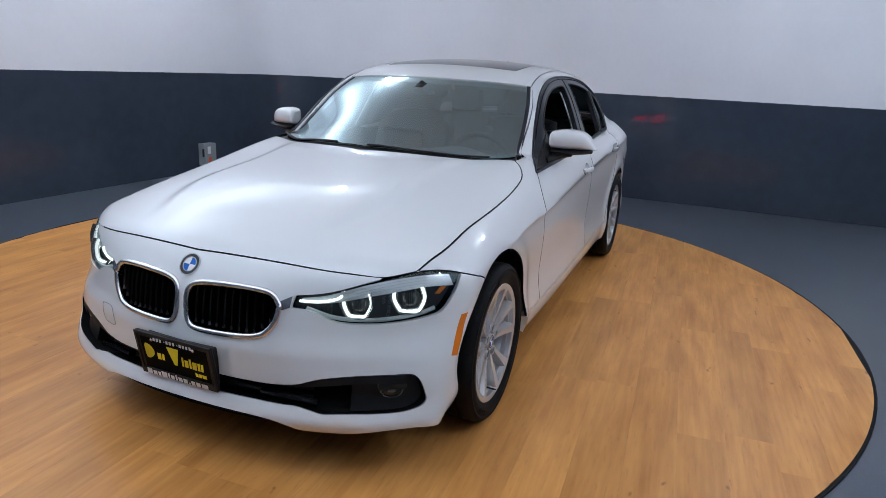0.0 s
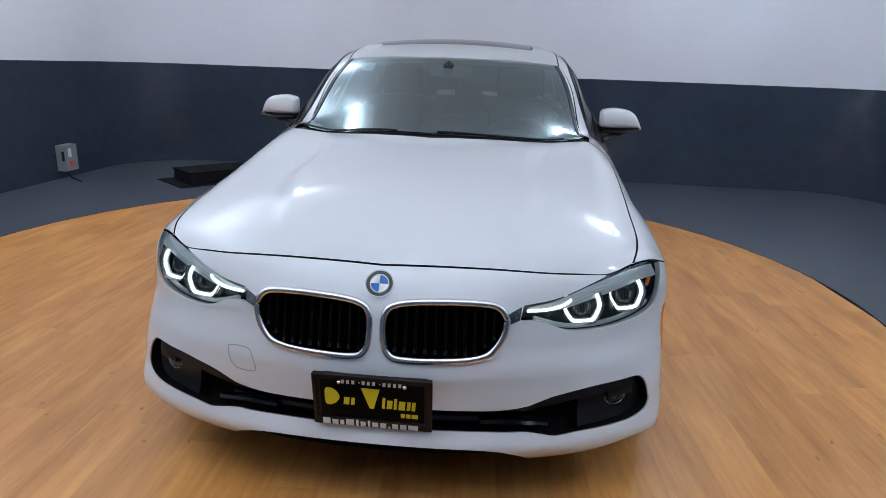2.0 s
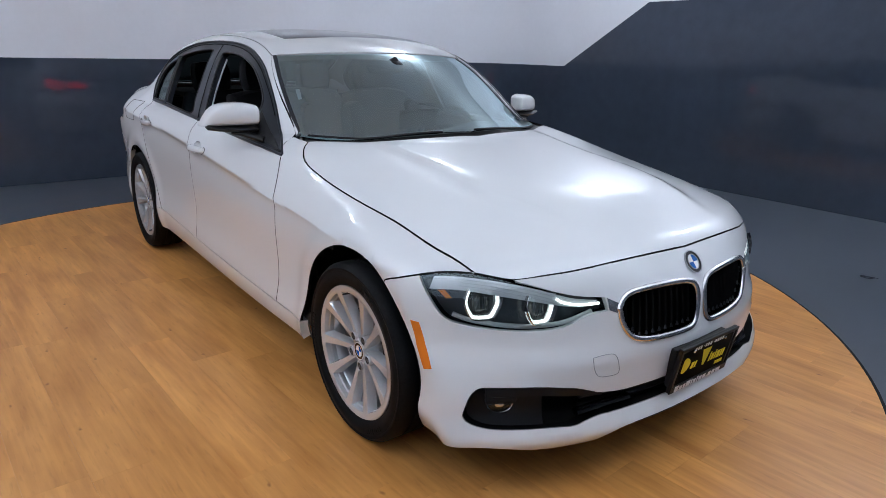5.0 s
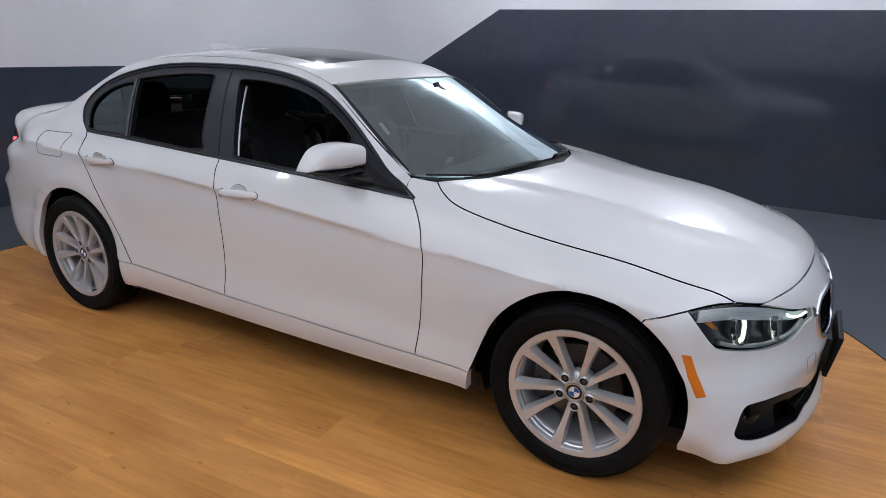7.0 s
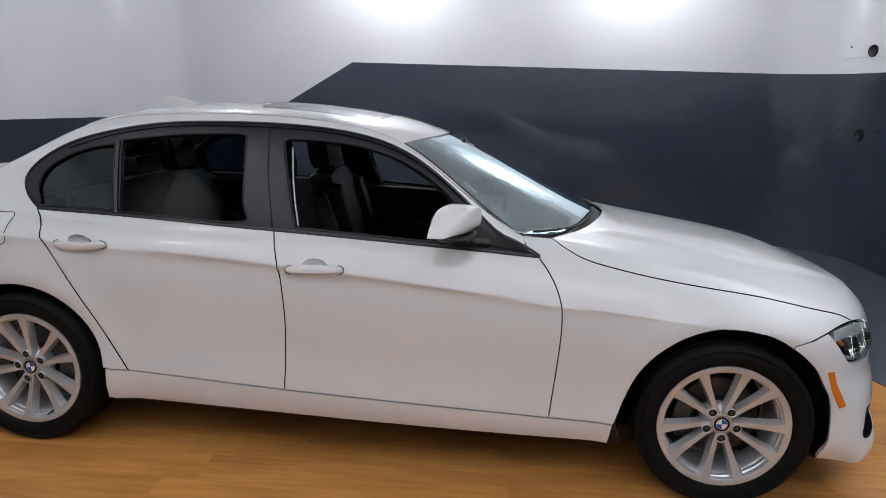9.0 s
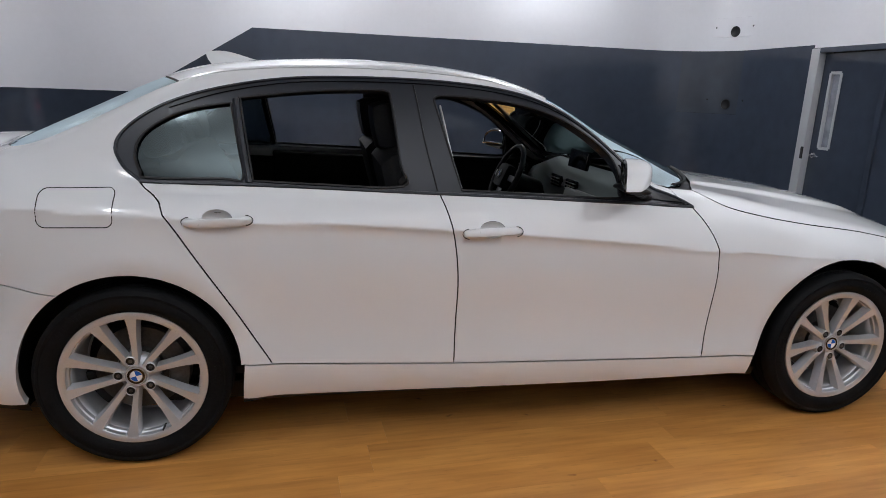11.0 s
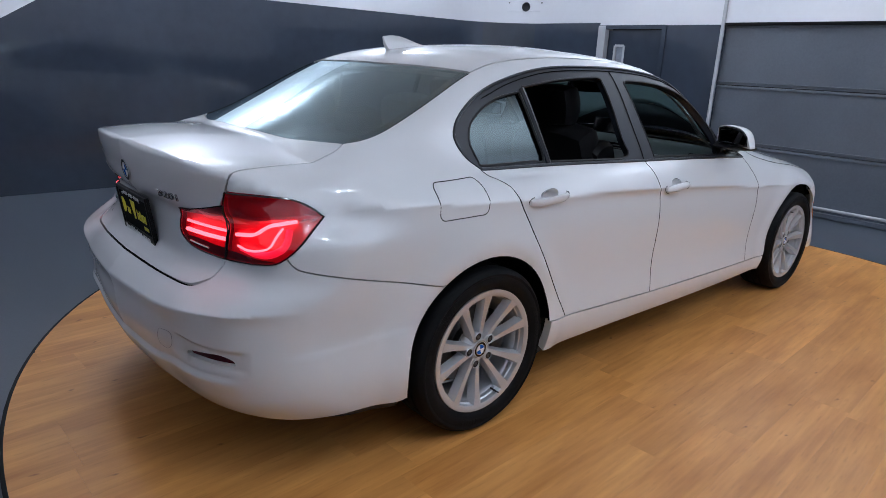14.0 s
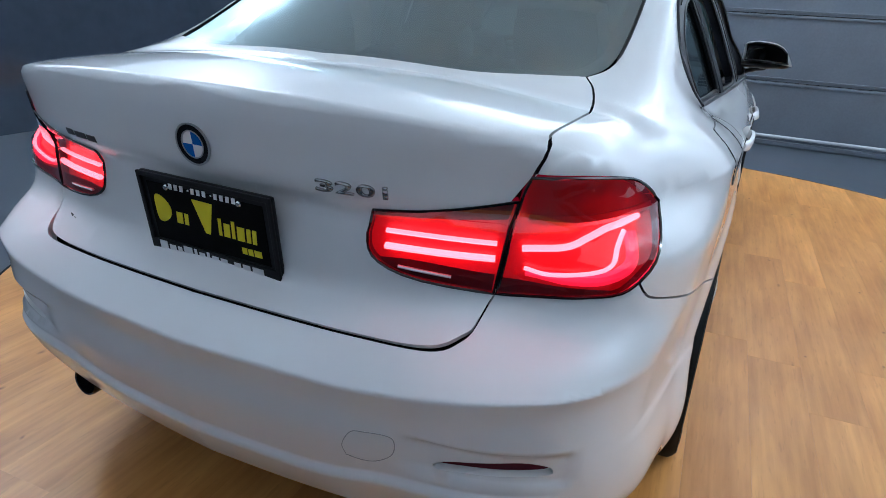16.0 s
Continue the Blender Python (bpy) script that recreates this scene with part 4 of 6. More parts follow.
KIDNEY = [(2.11, 0.362, 0.606), (2.104, 0.340, 0.636), (2.106, 0.295, 0.649), (2.12, 0.17, 0.650), (2.136, 0.062, 0.643), (2.148, 0.024, 0.618), (2.160, 0.020, 0.55), (2.164, 0.036, 0.503), (2.166, 0.085, 0.490), (2.146, 0.225, 0.491), (2.132, 0.298, 0.502), (2.122, 0.330, 0.525), (2.114, 0.352, 0.562), (2.11, 0.362, 0.606)]
MOUTH = [(2.168, 0.0, 0.338), (2.150, 0.25, 0.336), (2.132, 0.349, 0.336), (2.113, 0.427, 0.345), (2.102, 0.465, 0.358), (2.084, 0.517, 0.374), (2.041, 0.616, 0.389), (1.996, 0.698, 0.393), (1.955, 0.757, 0.393), (1.940, 0.777, 0.386), (1.933, 0.795, 0.365), (1.928, 0.809, 0.325), (1.927, 0.812, 0.302), (1.945, 0.798, 0.284), (1.983, 0.756, 0.272), (2.030, 0.685, 0.268), (2.08, 0.575, 0.263), (2.104, 0.52, 0.260), (2.114, 0.48, 0.268), (2.126, 0.425, 0.277), (2.143, 0.351, 0.278), (2.168, 0.0, 0.276)]
SLOT = [(-2.368, 0.525, 0.444), (-2.365, 0.548, 0.457), (-2.361, 0.593, 0.466), (-2.339, 0.677, 0.477), (-2.310, 0.715, 0.470), (-2.300, 0.724, 0.460), (-2.305, 0.718, 0.452), (-2.331, 0.668, 0.448), (-2.358, 0.587, 0.443), (-2.366, 0.535, 0.437), (-2.368, 0.525, 0.444)]
SUNROOF = [(-0.02, 0.0, 1.37), (-0.025, 0.25, 1.37), (-0.045, 0.395, 1.36), (-0.08, 0.428, 1.36), (-0.3, 0.432, 1.39), (-0.50, 0.425, 1.40), (-0.54, 0.39, 1.40), (-0.55, 0.2, 1.41), (-0.55, 0.0, 1.42)]
WIN_FRONT = [(-0.262, 0.80, 0.966), (0.05, 0.81, 0.955), (0.345, 0.81, 0.943), (0.368, 0.80, 0.965), (0.358, 0.74, 1.07), (0.30, 0.70, 1.125), (0.15, 0.665, 1.215), (0.0, 0.65, 1.268), (-0.15, 0.645, 1.293), (-0.30, 0.645, 1.302), (-0.345, 0.648, 1.292), (-0.345, 0.665, 1.262), (-0.30, 0.75, 1.10), (-0.262, 0.80, 0.966)]
WIN_REAR = [(-1.0, 0.79, 0.992), (-0.75, 0.80, 0.982), (-0.478, 0.80, 0.979), (-0.485, 0.77, 1.06), (-0.510, 0.66, 1.27), (-0.525, 0.635, 1.305), (-0.60, 0.635, 1.312), (-0.80, 0.64, 1.299), (-1.03, 0.655, 1.270), (-1.045, 0.66, 1.255), (-1.02, 0.74, 1.11), (-1.0, 0.79, 0.992)]
WIN_QUARTER = [(-1.075, 0.665, 1.250), (-1.047, 0.74, 1.10), (-1.032, 0.785, 0.998), (-1.10, 0.78, 0.996), (-1.34, 0.77, 0.996), (-1.368, 0.76, 1.015), (-1.388, 0.73, 1.075), (-1.362, 0.70, 1.138), (-1.28, 0.68, 1.196), (-1.185, 0.67, 1.232), (-1.075, 0.665, 1.250)]

def inner_shell(car):
    """Added black shell for the shade in the gaps, without cabin and wheel wells."""
    xs = np.linspace(-2.18, 2.0, 120)
    ang = np.radians(np.linspace(-24, 204, 70))
    gx, ga = np.meshgrid(xs, ang, indexing="ij")
    q = np.stack([gx.ravel(), 0.75 * ga.ravel()], -1)
    o, d = ALONG.rays(q)

    def low(x, y, z):
        return lower(x, np.abs(y), z)
    v, _ = meet(low, o, d, 0.02, 1.5)
    v = v - 0.032 * slope(low, v)
    n = len(ang)
    faces = []
    for i in range(len(xs) - 1):
        for j in range(n - 1):
            f = (i * n + j, (i + 1) * n + j, (i + 1) * n + j + 1, i * n + j + 1)
            m = v[list(f)].mean(0)
            well = min(math.hypot(m[0] - 1.405, m[2] - 0.332), math.hypot(m[0] + 1.405, m[2] - 0.332)) < 0.385
            cabin = -1.80 < m[0] < 0.80 and m[2] > 0.90 and abs(m[1]) < 0.80
            lamp = m[0] < -2.02 or (m[0] > 1.70)
            if not (well or cabin or lamp):
                faces.append(f)
    part("inner_shell", mesh_of("inner_shell", v, faces, M["black"], smooth=True), M["black"], car, "added black shell for the shade behind the panel gaps")
    # black sheets behind both bumpers, for the shade in intakes and gaps
    for way, u0, u1, z0, z1, sink in ((FRONT, -1.25, 1.25, 0.185, 0.70, 0.075), (REAR, -1.2, 1.2, 0.26, 0.98, 0.05)):
        us, zs = np.linspace(u0, u1, 60), np.linspace(z0, z1, 24)
        gu, gz = np.meshgrid(us, zs, indexing="ij")
        q = np.stack([gu.ravel(), gz.ravel()], -1)
        o, d = way.rays(q)
        v, _ = meet(low, o, d, 0.02, 1.6)
        v = v - (sink * np.where(v[:, 2] < 0.30, np.clip((v[:, 2] - 0.19) / 0.08, 0.25, 1), 1))[:, None] * slope(low, v)
        n = len(zs)
        faces = [(i * n + j, (i + 1) * n + j, (i + 1) * n + j + 1, i * n + j + 1) for i in range(len(us) - 1) for j in range(n - 1)]
        keep = []
        for f in faces:
            m = v[list(f)].mean(0)
            if min(math.hypot(m[0] - 1.405, m[2] - 0.332), math.hypot(m[0] + 1.405, m[2] - 0.332)) > 0.385:
                keep.append(f)
        part("bumper_core", mesh_of("bumper_core", v, keep, M["void"], smooth=True), M["void"], car)
    part("underbody", box(3.65, 1.50, 0.07, 0.01, Matrix.Translation((0.025, 0, 0.195))), M["black"], car)
    for x in (1.405, -1.405):
        for s in (1, -1):
            bm = turned([(0.385, -0.13), (0.385, 0.17), (0.2, 0.17)], 24, Matrix.Translation((x, s * 0.70, 0.332)) @ Matrix.Rotation(radians(90 * s), 4, "X"), start=-20, sweep=220) if s > 0 else \
                turned([(0.385, -0.13), (0.385, 0.17), (0.2, 0.17)], 24, Matrix.Translation((x, s * 0.70, 0.332)) @ Matrix.Scale(-1, 4, (0, 1, 0)) @ Matrix.Rotation(radians(90), 4, "X"), start=-20, sweep=220)
            part("wheel_well", bm, M["black"], car, smooth=True)


TYRE = 0.3165


def wheel_parts():
    """One wheel about its hub, outer face towards +z."""
    w = thing("wheel", "silver ten-spoke alloy wheel with a black tyre", "wheel")
    t = [(0.238, -0.10), (0.246, -0.108), (0.280, -0.113), (0.303, -0.105), (0.314, -0.088), (TYRE, -0.06)]
    grooves = []
    for g in (-0.045, 0.0, 0.045):
        grooves += [(TYRE, g - 0.005), (TYRE - 0.007, g - 0.004), (TYRE - 0.007, g + 0.004), (TYRE, g + 0.005)]
    side = [(TYRE, 0.075), (0.3150, 0.090), (0.309, 0.101), (0.302, 0.107), (0.299, 0.1115), (0.294, 0.1120), (0.290, 0.1095), (0.278, 0.1125), (0.268, 0.1125), (0.264, 0.1105), (0.252, 0.108), (0.246, 0.101), (0.240, 0.092)]
    slim = lambda c: [(0.323 - (TYRE - r) * 1.085, z * 0.94) for r, z in c]
    tyre = part("tyre", turned(slim(t + grooves + side), 72), M["rubber"], w, "black road tyre", smooth=True)
    for turn0, count in ((128, 8), (8, 9), (248, 6)):
        for k in range(count):
            tall = 0.016 if k % 4 else 0.021
            part("sidewall_mark", box(0.0075, tall, 0.0022, 0.0006, Matrix.Rotation(radians(turn0 - 3.0 * k), 4, "Z") @ Matrix.Translation((0.277, 0, 0.1058)) @ Matrix.Rotation(radians(90), 4, "Z")), M["rubber"], tyre)
    rim = part("rim", turned([(r * 1.02, z) for r, z in [(0.190, -0.09), (0.197, -0.085), (0.199, 0.030), (0.203, 0.052), (0.2065, 0.056), (0.2065, 0.072), (0.2110, 0.076), (0.2125, 0.0925), (0.2145, 0.0945), (0.2300, 0.0960),
                              (0.2355, 0.0955), (0.2372, 0.0925), (0.2350, 0.084), (0.222, -0.1)]], 72), M["alloy"], w, "silver alloy rim", smooth=True)
    spoke = bmesh.new()
    rows = []
    for k in range(11):
        t = k / 10
        r = 0.040 + t * 0.181
        half = 0.0108 + 0.0016 * t + 0.0110 * t ** 3.2
        top = 0.0665 + 0.0290 * t ** 1.35
        deep = 0.040 - 0.006 * t
        ridge = half * 0.80
        rows.append([spoke.verts.new(p) for p in ((r, -half * 1.22, top - deep), (r, -half, top - 0.010), (r, -ridge, top - 0.0005), (r, -ridge * 0.8, top), (r, 0, top - 0.0022 * math.sin(math.pi * t)),
                                                  (r, ridge * 0.8, top), (r, ridge, top - 0.0005), (r, half, top - 0.010), (r, half * 1.22, top - deep))])
    n = len(rows[0])
    for a, b in zip(rows[:-1], rows[1:]):
        for j in range(n):
            spoke.faces.new((a[j], b[j], b[(j + 1) % n], a[(j + 1) % n]))
    spoke.faces.new(rows[0])
    spoke.faces.new(rows[-1][::-1])
    bmesh.ops.recalc_face_normals(spoke, faces=spoke.faces[:])
    first = part("spoke", spoke, M["alloy"], rim, smooth=True)
    for i in range(5):
        for off in (-15.8, 15.8):
            a = radians(72 * i + 90 + off)
            if i == 0 and off < 0:
                first.matrix_basis = Matrix.Rotation(a, 4, "Z")
                continue
            part("spoke", first.data, M["alloy"], rim, at=Matrix.Rotation(a, 4, "Z"))
    part("hub", turned([(0.0, 0.066), (0.033, 0.066), (0.035, 0.0715), (0.038, 0.0715), (0.041, 0.0655), (0.044, 0.058), (0.050, 0.050), (0.060, 0.042), (0.068, 0.034), (0.072, 0.02), (0.074, 0.0)], 40), M["alloy"], rim, smooth=True)
    for i in range(5):
        a = radians(72 * i + 90)
        m = Matrix.Translation((0.0575 * math.cos(a), 0.0575 * math.sin(a), 0.0))
        part("bolt_collar", turned([(0.0140, 0.0695), (0.0146, 0.0735), (0.0158, 0.0745), (0.0178, 0.0730), (0.0196, 0.060), (0.0205, 0.01)], 20, m), M["alloy"], rim, smooth=True)
        # a black disc stands in for the shade down the bolt hole
        part("bolt_well", turned([(0.0, 0.0705), (0.0146, 0.0707)], 18, m), M["black"], rim, smooth=True)
        part("wheel_bolt", turned([(0.0, 0.0725), (0.0055, 0.0725), (0.0070, 0.0715), (0.0070, 0.069)], 6, m), M["steel"], rim)
    roundel(rim, Matrix.Translation((0, 0, 0.0695)), 0.032)
    part("brake_disc", turned([(0.08, -0.005), (0.152, -0.005), (0.152, -0.028), (0.08, -0.028), (0.08, -0.005), (0.075, 0.018), (0.0, 0.018)], 48), M["steel"], w, "brake disc", smooth=True)
    cal = bmesh.new()
    for a in np.linspace(-24, 24, 5):
        box(0.07, 0.055, 0.075, 0.010, Matrix.Rotation(radians(a - 8), 4, "Z") @ Matrix.Translation((0.135, 0, -0.004)), cal)
    part("brake_caliper", cal, M["steel"], w, "grey brake caliper", smooth=True)
    part("valve", turned([(0, 0.105), (0.003, 0.105), (0.004, 0.08), (0.004, 0.06)], 8, Matrix.Translation((0.03, -0.208, 0))), M["black"], rim)
    return w


def roundel(parent, m, r):
    """A round quartered badge in blue and white with a black ring and chrome rims."""
    b = part("badge", turned([(0.0, 0.0), (0.0, 0.0012), (r * 0.62, 0.0012), (r * 0.62, 0.0)], 40, m), M["white"], parent, "round quartered badge")
    part("badge_ring", turned([(r * 0.63, 0.0), (r * 0.63, 0.0022), (r * 0.93, 0.0022), (r * 0.93, 0.0)], 40, m), M["gloss"], b)
    for q0, q1 in ((0.60, 0.66), (0.91, 1.0)):
        part("badge_rim", turned([(r * q0, 0.0), (r * q0, 0.0028), (r * q1, 0.0028), (r * q1, 0.0)], 40, m), M["satin"], b)
    for a in (0, 180):
        part("badge_field", turned([(0.0, 0.001), (0.0, 0.002), (r * 0.6, 0.002), (r * 0.6, 0.001)], 10, m, start=a, sweep=90), M["blue"], b)
    return b


def wheels():
    w = wheel_parts()
    spots = [(1.402, -0.788, 90, 185), (-1.403, -0.795, 90, 15), (1.402, 0.788, -90, 174), (-1.403, 0.795, -90, 5)]
    made = []
    for i, (x, y, rx, spin) in enumerate(spots):
        m = Matrix.Translation((x, y, 0.3190)) @ Matrix.Rotation(radians(rx), 4, "X") @ Matrix.Rotation(radians(spin), 4, "Z")
        if i == 0:
            w.matrix_basis = m
            made.append(w)
        else:
            made.append(copy_thing(w, m))
    return made


def facing(p, up=(0, 0, 1)):
    """A pose on the skin at p, with z outwards and y upwards."""
    q = settle([p])[0]
    n = Vector(slope(skin, np.array([q]))[0])
    x = Vector(up).cross(n).normalized()
    y = n.cross(x)
    m = Matrix((x, y, n)).transposed().to_4x4()
    m.translation = Vector(q)
    return m


def letter(sign, w, h, deep, m):
    """One raised character of that width and height about its middle."""
    curve = bpy.data.curves.new("letter", "FONT")
    curve.body, curve.size, curve.offset, curve.resolution_u = sign, 1.0, 0.018, 4
    ob = bpy.data.objects.new("letter", curve)
    me = ob.to_mesh()
    bm = bmesh.new()
    bm.from_mesh(me)
    ob.to_mesh_clear()
    bpy.data.objects.remove(ob)
    bpy.data.curves.remove(curve)
    xs, ys = [v.co.x for v in bm.verts], [v.co.y for v in bm.verts]
    kx, ky = w / (max(xs) - min(xs)), h / (max(ys) - min(ys))
    for v in bm.verts:
        v.co = Vector(((v.co.x - (max(xs) + min(xs)) / 2) * kx, (v.co.y - (max(ys) + min(ys)) / 2) * ky, deep))
    made = bmesh.ops.extrude_face_region(bm, geom=bm.faces[:])
    bmesh.ops.translate(bm, vec=(0, 0, -deep), verts=[v for v in made["geom"] if isinstance(v, bmesh.types.BMVert)])
    bmesh.ops.transform(bm, matrix=m, verts=bm.verts[:])
    return bm


def number_plate(car, m, name):
    """A black dealer plate: a frame, yellow and white print as plain bars."""
    base = part(name, box(0.335, 0.172, 0.012, 0.005, m @ Matrix.Translation((0, 0, 0.006))), M["black"], car, "black dealer plate with yellow and white print")
    part("plate_face", box(0.292, 0.125, 0.002, 0.0008, m @ Matrix.Translation((0, 0.004, 0.0125))), M["void"], base)
    for sx, sy, sz, px, py in ((0.336, 0.010, 0.006, 0, 0.081), (0.336, 0.024, 0.006, 0, -0.074)):
        part("plate_frame", box(sx, sy, sz, 0.002, m @ Matrix.Translation((px, py, 0.014))), M["black"], base)
    for px in (-0.163, 0.163):
        part("plate_frame", box(0.010, 0.165, 0.006, 0.002, m @ Matrix.Translation((px, 0, 0.014))), M["black"], base)
    for px in (-0.092, 0.092):
        part("plate_screw", turned([(0, 0.019), (0.004, 0.0185), (0.006, 0.016), (0.006, 0.012)], 10, m @ Matrix.Translation((px, 0.062, 0))), M["chrome"], base)

    def bars(mat, rows, label):
        for x0, x1, y0, y1, lean in rows:
            out = [(x0, y0), (x1, y0), (x1 + lean, y1), (x0 + lean, y1)]
            part("print_bar", prism(out, 0.0012, m=m @ Matrix.Translation((0, 0, 0.0168 if y0 < -0.06 else 0.0132)), bevel=0.0004), mat, base, label)
    bars(M["white"], [(-0.086 + 0.0145 * i, -0.086 + 0.0145 * i + 0.0085, 0.0585, 0.0705, 0.001) for i in range(12) if i not in (3, 7)], "white print bar")
    bars(M["white"], [(-0.080 + 0.0145 * i, -0.0765 + 0.0145 * i, 0.063, 0.066, 0.0) for i in (3, 7)], "white print bar")
    x = -0.143
    for w, h in ((0.021, 0.021), (0.017, 0.016), (0.011, 0.016), (0.023, 0.021), (0.007, 0.021), (0.015, 0.016), (0.007, 0.021), (0.017, 0.016), (0.017, 0.016), (0.006, 0.006), (0.016, 0.016), (0.018, 0.016), (0.027, 0.016)):
        bars(M["white"], [(x, x + w, -0.0835, -0.0835 + h, 0.0)], "white print bar")
        x += w + 0.0058

    # the trader's sign as plain yellow shapes: an oval, a wedge and small blocks
    def shape(outline):
        part("sign_shape", prism(outline, 0.0012, m=m @ Matrix.Translation((0, 0, 0.0132)), bevel=0.0), M["yellow"], base, "yellow sign shape")
    turns = np.radians(np.linspace(0, 360, 24, endpoint=False))
    shape([(-0.113 + 0.021 * math.cos(a) - 0.010 * math.sin(a) ** 2, 0.012 + 0.030 * math.sin(a)) for a in turns])
    shape([(-0.030, 0.048), (0.022, 0.047), (0.004, -0.021), (-0.008, -0.020)])
    bars(M["yellow"], [(x, x + w, y0, y1, 0.003) for x, w, y0, y1 in ((-0.082, 0.016, -0.013, 0.012), (-0.061, 0.010, -0.013, 0.012), (0.027, 0.008, -0.017, 0.020), (0.040, 0.015, -0.017, 0.012), (0.060, 0.008, -0.017, 0.020),
                                                                       (0.073, 0.018, -0.018, 0.012), (0.096, 0.010, -0.018, 0.012), (0.110, 0.010, -0.018, 0.012))], "yellow print bar")
    bars(M["yellow"], [(x, x + w, -0.045, -0.031, 0) for x, w in ((0.080, 0.012), (0.095, 0.012), (0.110, 0.018))], "yellow print bar")


def swept(outline_line, f_sink, radius, n=6):
    """A bar laid along the skin at a depth."""
    p = settle(flow(outline_line))
    return p - f_sink * slope(skin, p)


def front_details(car):
    for s in (1, -1):
        k = settle(flow([(x, s * y, z) for x, y, z in KIDNEY]))
        nrm = slope(skin, k)
        surround = part("grille_surround", tube(k[:-1] + 0.001 * nrm[:-1], 0.0095, 10, closed=True, flat=1.1), M["chrome"], car, "chrome kidney grille surround", smooth=True)
        wall = [k[:-1], k[:-1] - 0.05 * nrm[:-1]]
        v = np.concatenate(wall)
        n = len(k) - 1
        part("grille_throat", mesh_of("grille_throat", v, [(i, (i + 1) % n, n + (i + 1) % n, n + i) for i in range(n)], M["gloss"], smooth=True), M["gloss"], car)
        for i in range(11):
            y = 0.05 + 0.0285 * i
            zs = np.linspace(0.482, 0.655, 9)
            q = settle([(2.14, s * y, z) for z in zs])
            ok = inside(k[:, 1:] * (1, 1), q[:, 1:])
            q = q[ok]
            if len(q) < 3:
                continue
            nn = slope(skin, q)
            slat = bmesh.new()
            rows = []
            for p, m in zip(q, nn):
                rows.append([slat.verts.new(tuple(p + m * dz + np.array([0, dy, 0]))) for dy, dz in ((-0.0035, -0.012), (0, -0.007), (0.0035, -0.012), (0.003, -0.045), (-0.003, -0.045))])
            for a, b in zip(rows[:-1], rows[1:]):
                for j in range(5):
                    slat.faces.new((a[j], b[j], b[(j + 1) % 5], a[(j + 1) % 5]))
            part("grille_slat", slat, M["void"], surround)
            tooth = [tuple(p + m * 0.0 - m * 0.012) for p, m in zip(q[:2], nn[:2])]
            part("grille_tooth", tube([Vector(tooth[0]), Vector(tooth[0]) * 0.35 + Vector(tooth[1]) * 0.65], [0.0055, 0.0035], 6), M["trim"], surround, smooth=True)
        # chrome ear between grille and lamp
        panel("grille_ear", M["chrome"], car, sheet(FRONT, loop([(2.080, s * 0.398, 0.641), (2.093, s * 0.395, 0.603)], [(2.093, s * 0.395, 0.603), (2.112, s * 0.352, 0.585)], [(2.112, s * 0.352, 0.585), (2.108, s * 0.363, 0.625)], [(2.108, s * 0.363, 0.625), (2.080, s * 0.398, 0.641)]), gap=0.001, sink=-0.003, fold=0.02, h=0.02), both=False)
        headlamp(car, s)
        # lower intake: fog lamp, fin and mesh bars
        m = facing((1.99, s * 0.72, 0.328))
        fog = part("fog_lamp", turned([(0.0, -0.030), (0.020, -0.038), (0.026, -0.034), (0.029, -0.032), (0.032, -0.038), (0.033, -0.08)], 28, m @ Matrix.Diagonal((1.35, 0.85, 1, 1))), M["reflector"], car, "small round fog lamp", smooth=True)
        part("fog_lens", turned([(0.0, -0.024), (0.015, -0.025), (0.026, -0.030)], 24, m @ Matrix.Diagonal((1.35, 0.85, 1, 1))), M["lens"], fog, smooth=True).visible_shadow = False
        pocket = [(2.060, 0.600, 0.384), (2.041, 0.616, 0.386), (1.996, 0.698, 0.390), (1.955, 0.757, 0.390), (1.938, 0.782, 0.380), (1.933, 0.795, 0.362), (1.929, 0.806, 0.325), (1.930, 0.806, 0.304), (1.947, 0.794, 0.288), (1.983, 0.756, 0.276), (2.030, 0.685, 0.272), (2.072, 0.600, 0.268)]
        panel("fog_surround", M["black"], car, sheet(FRONT, loop([(x, s * y, z) for x, y, z in pocket], [(2.072, s * 0.600, 0.268), (2.060, s * 0.600, 0.384)]), gap=0.002, sink=0.034, fold=0.05, h=0.02), "black fog lamp surround", both=False)
        brow = [(2.118, 0.41, 0.343), (2.084, 0.517, 0.372), (2.041, 0.616, 0.387), (1.996, 0.698, 0.391), (1.955, 0.757, 0.391)]
        panel("intake_brow", M["black"], car, sheet(FRONT, loop([(x, s * y, z) for x, y, z in brow], [(1.955, s * 0.757, 0.391), (1.96, s * 0.757, 0.370)], [(x, s * y, z - (0.012 + 0.016 * min(1, (y - 0.40) / 0.12))) for x, y, z in brow[::-1]], [(2.12, s * 0.41, 0.331), (2.118, s * 0.41, 0.343)]), gap=0.001, sink=0.007, fold=0.03, h=0.02), "black grained upper lip of the intake", both=False)
        m2 = m @ Matrix.Translation((0, 0.0235, -0.022))
        part("fog_lid", box(0.094, 0.022, 0.022, 0.006, m2), M["black"], fog, smooth=True)
        fin = settle(flow([(2.105, s * 0.50, 0.292), (2.128, s * 0.40, 0.300), (2.145, s * 0.30, 0.302)]))
        part("intake_fin", tube(fin - 0.022 * slope(skin, fin), 0.017, 8, flat=0.7), M["gloss"], car, "gloss black intake fin", smooth=True)
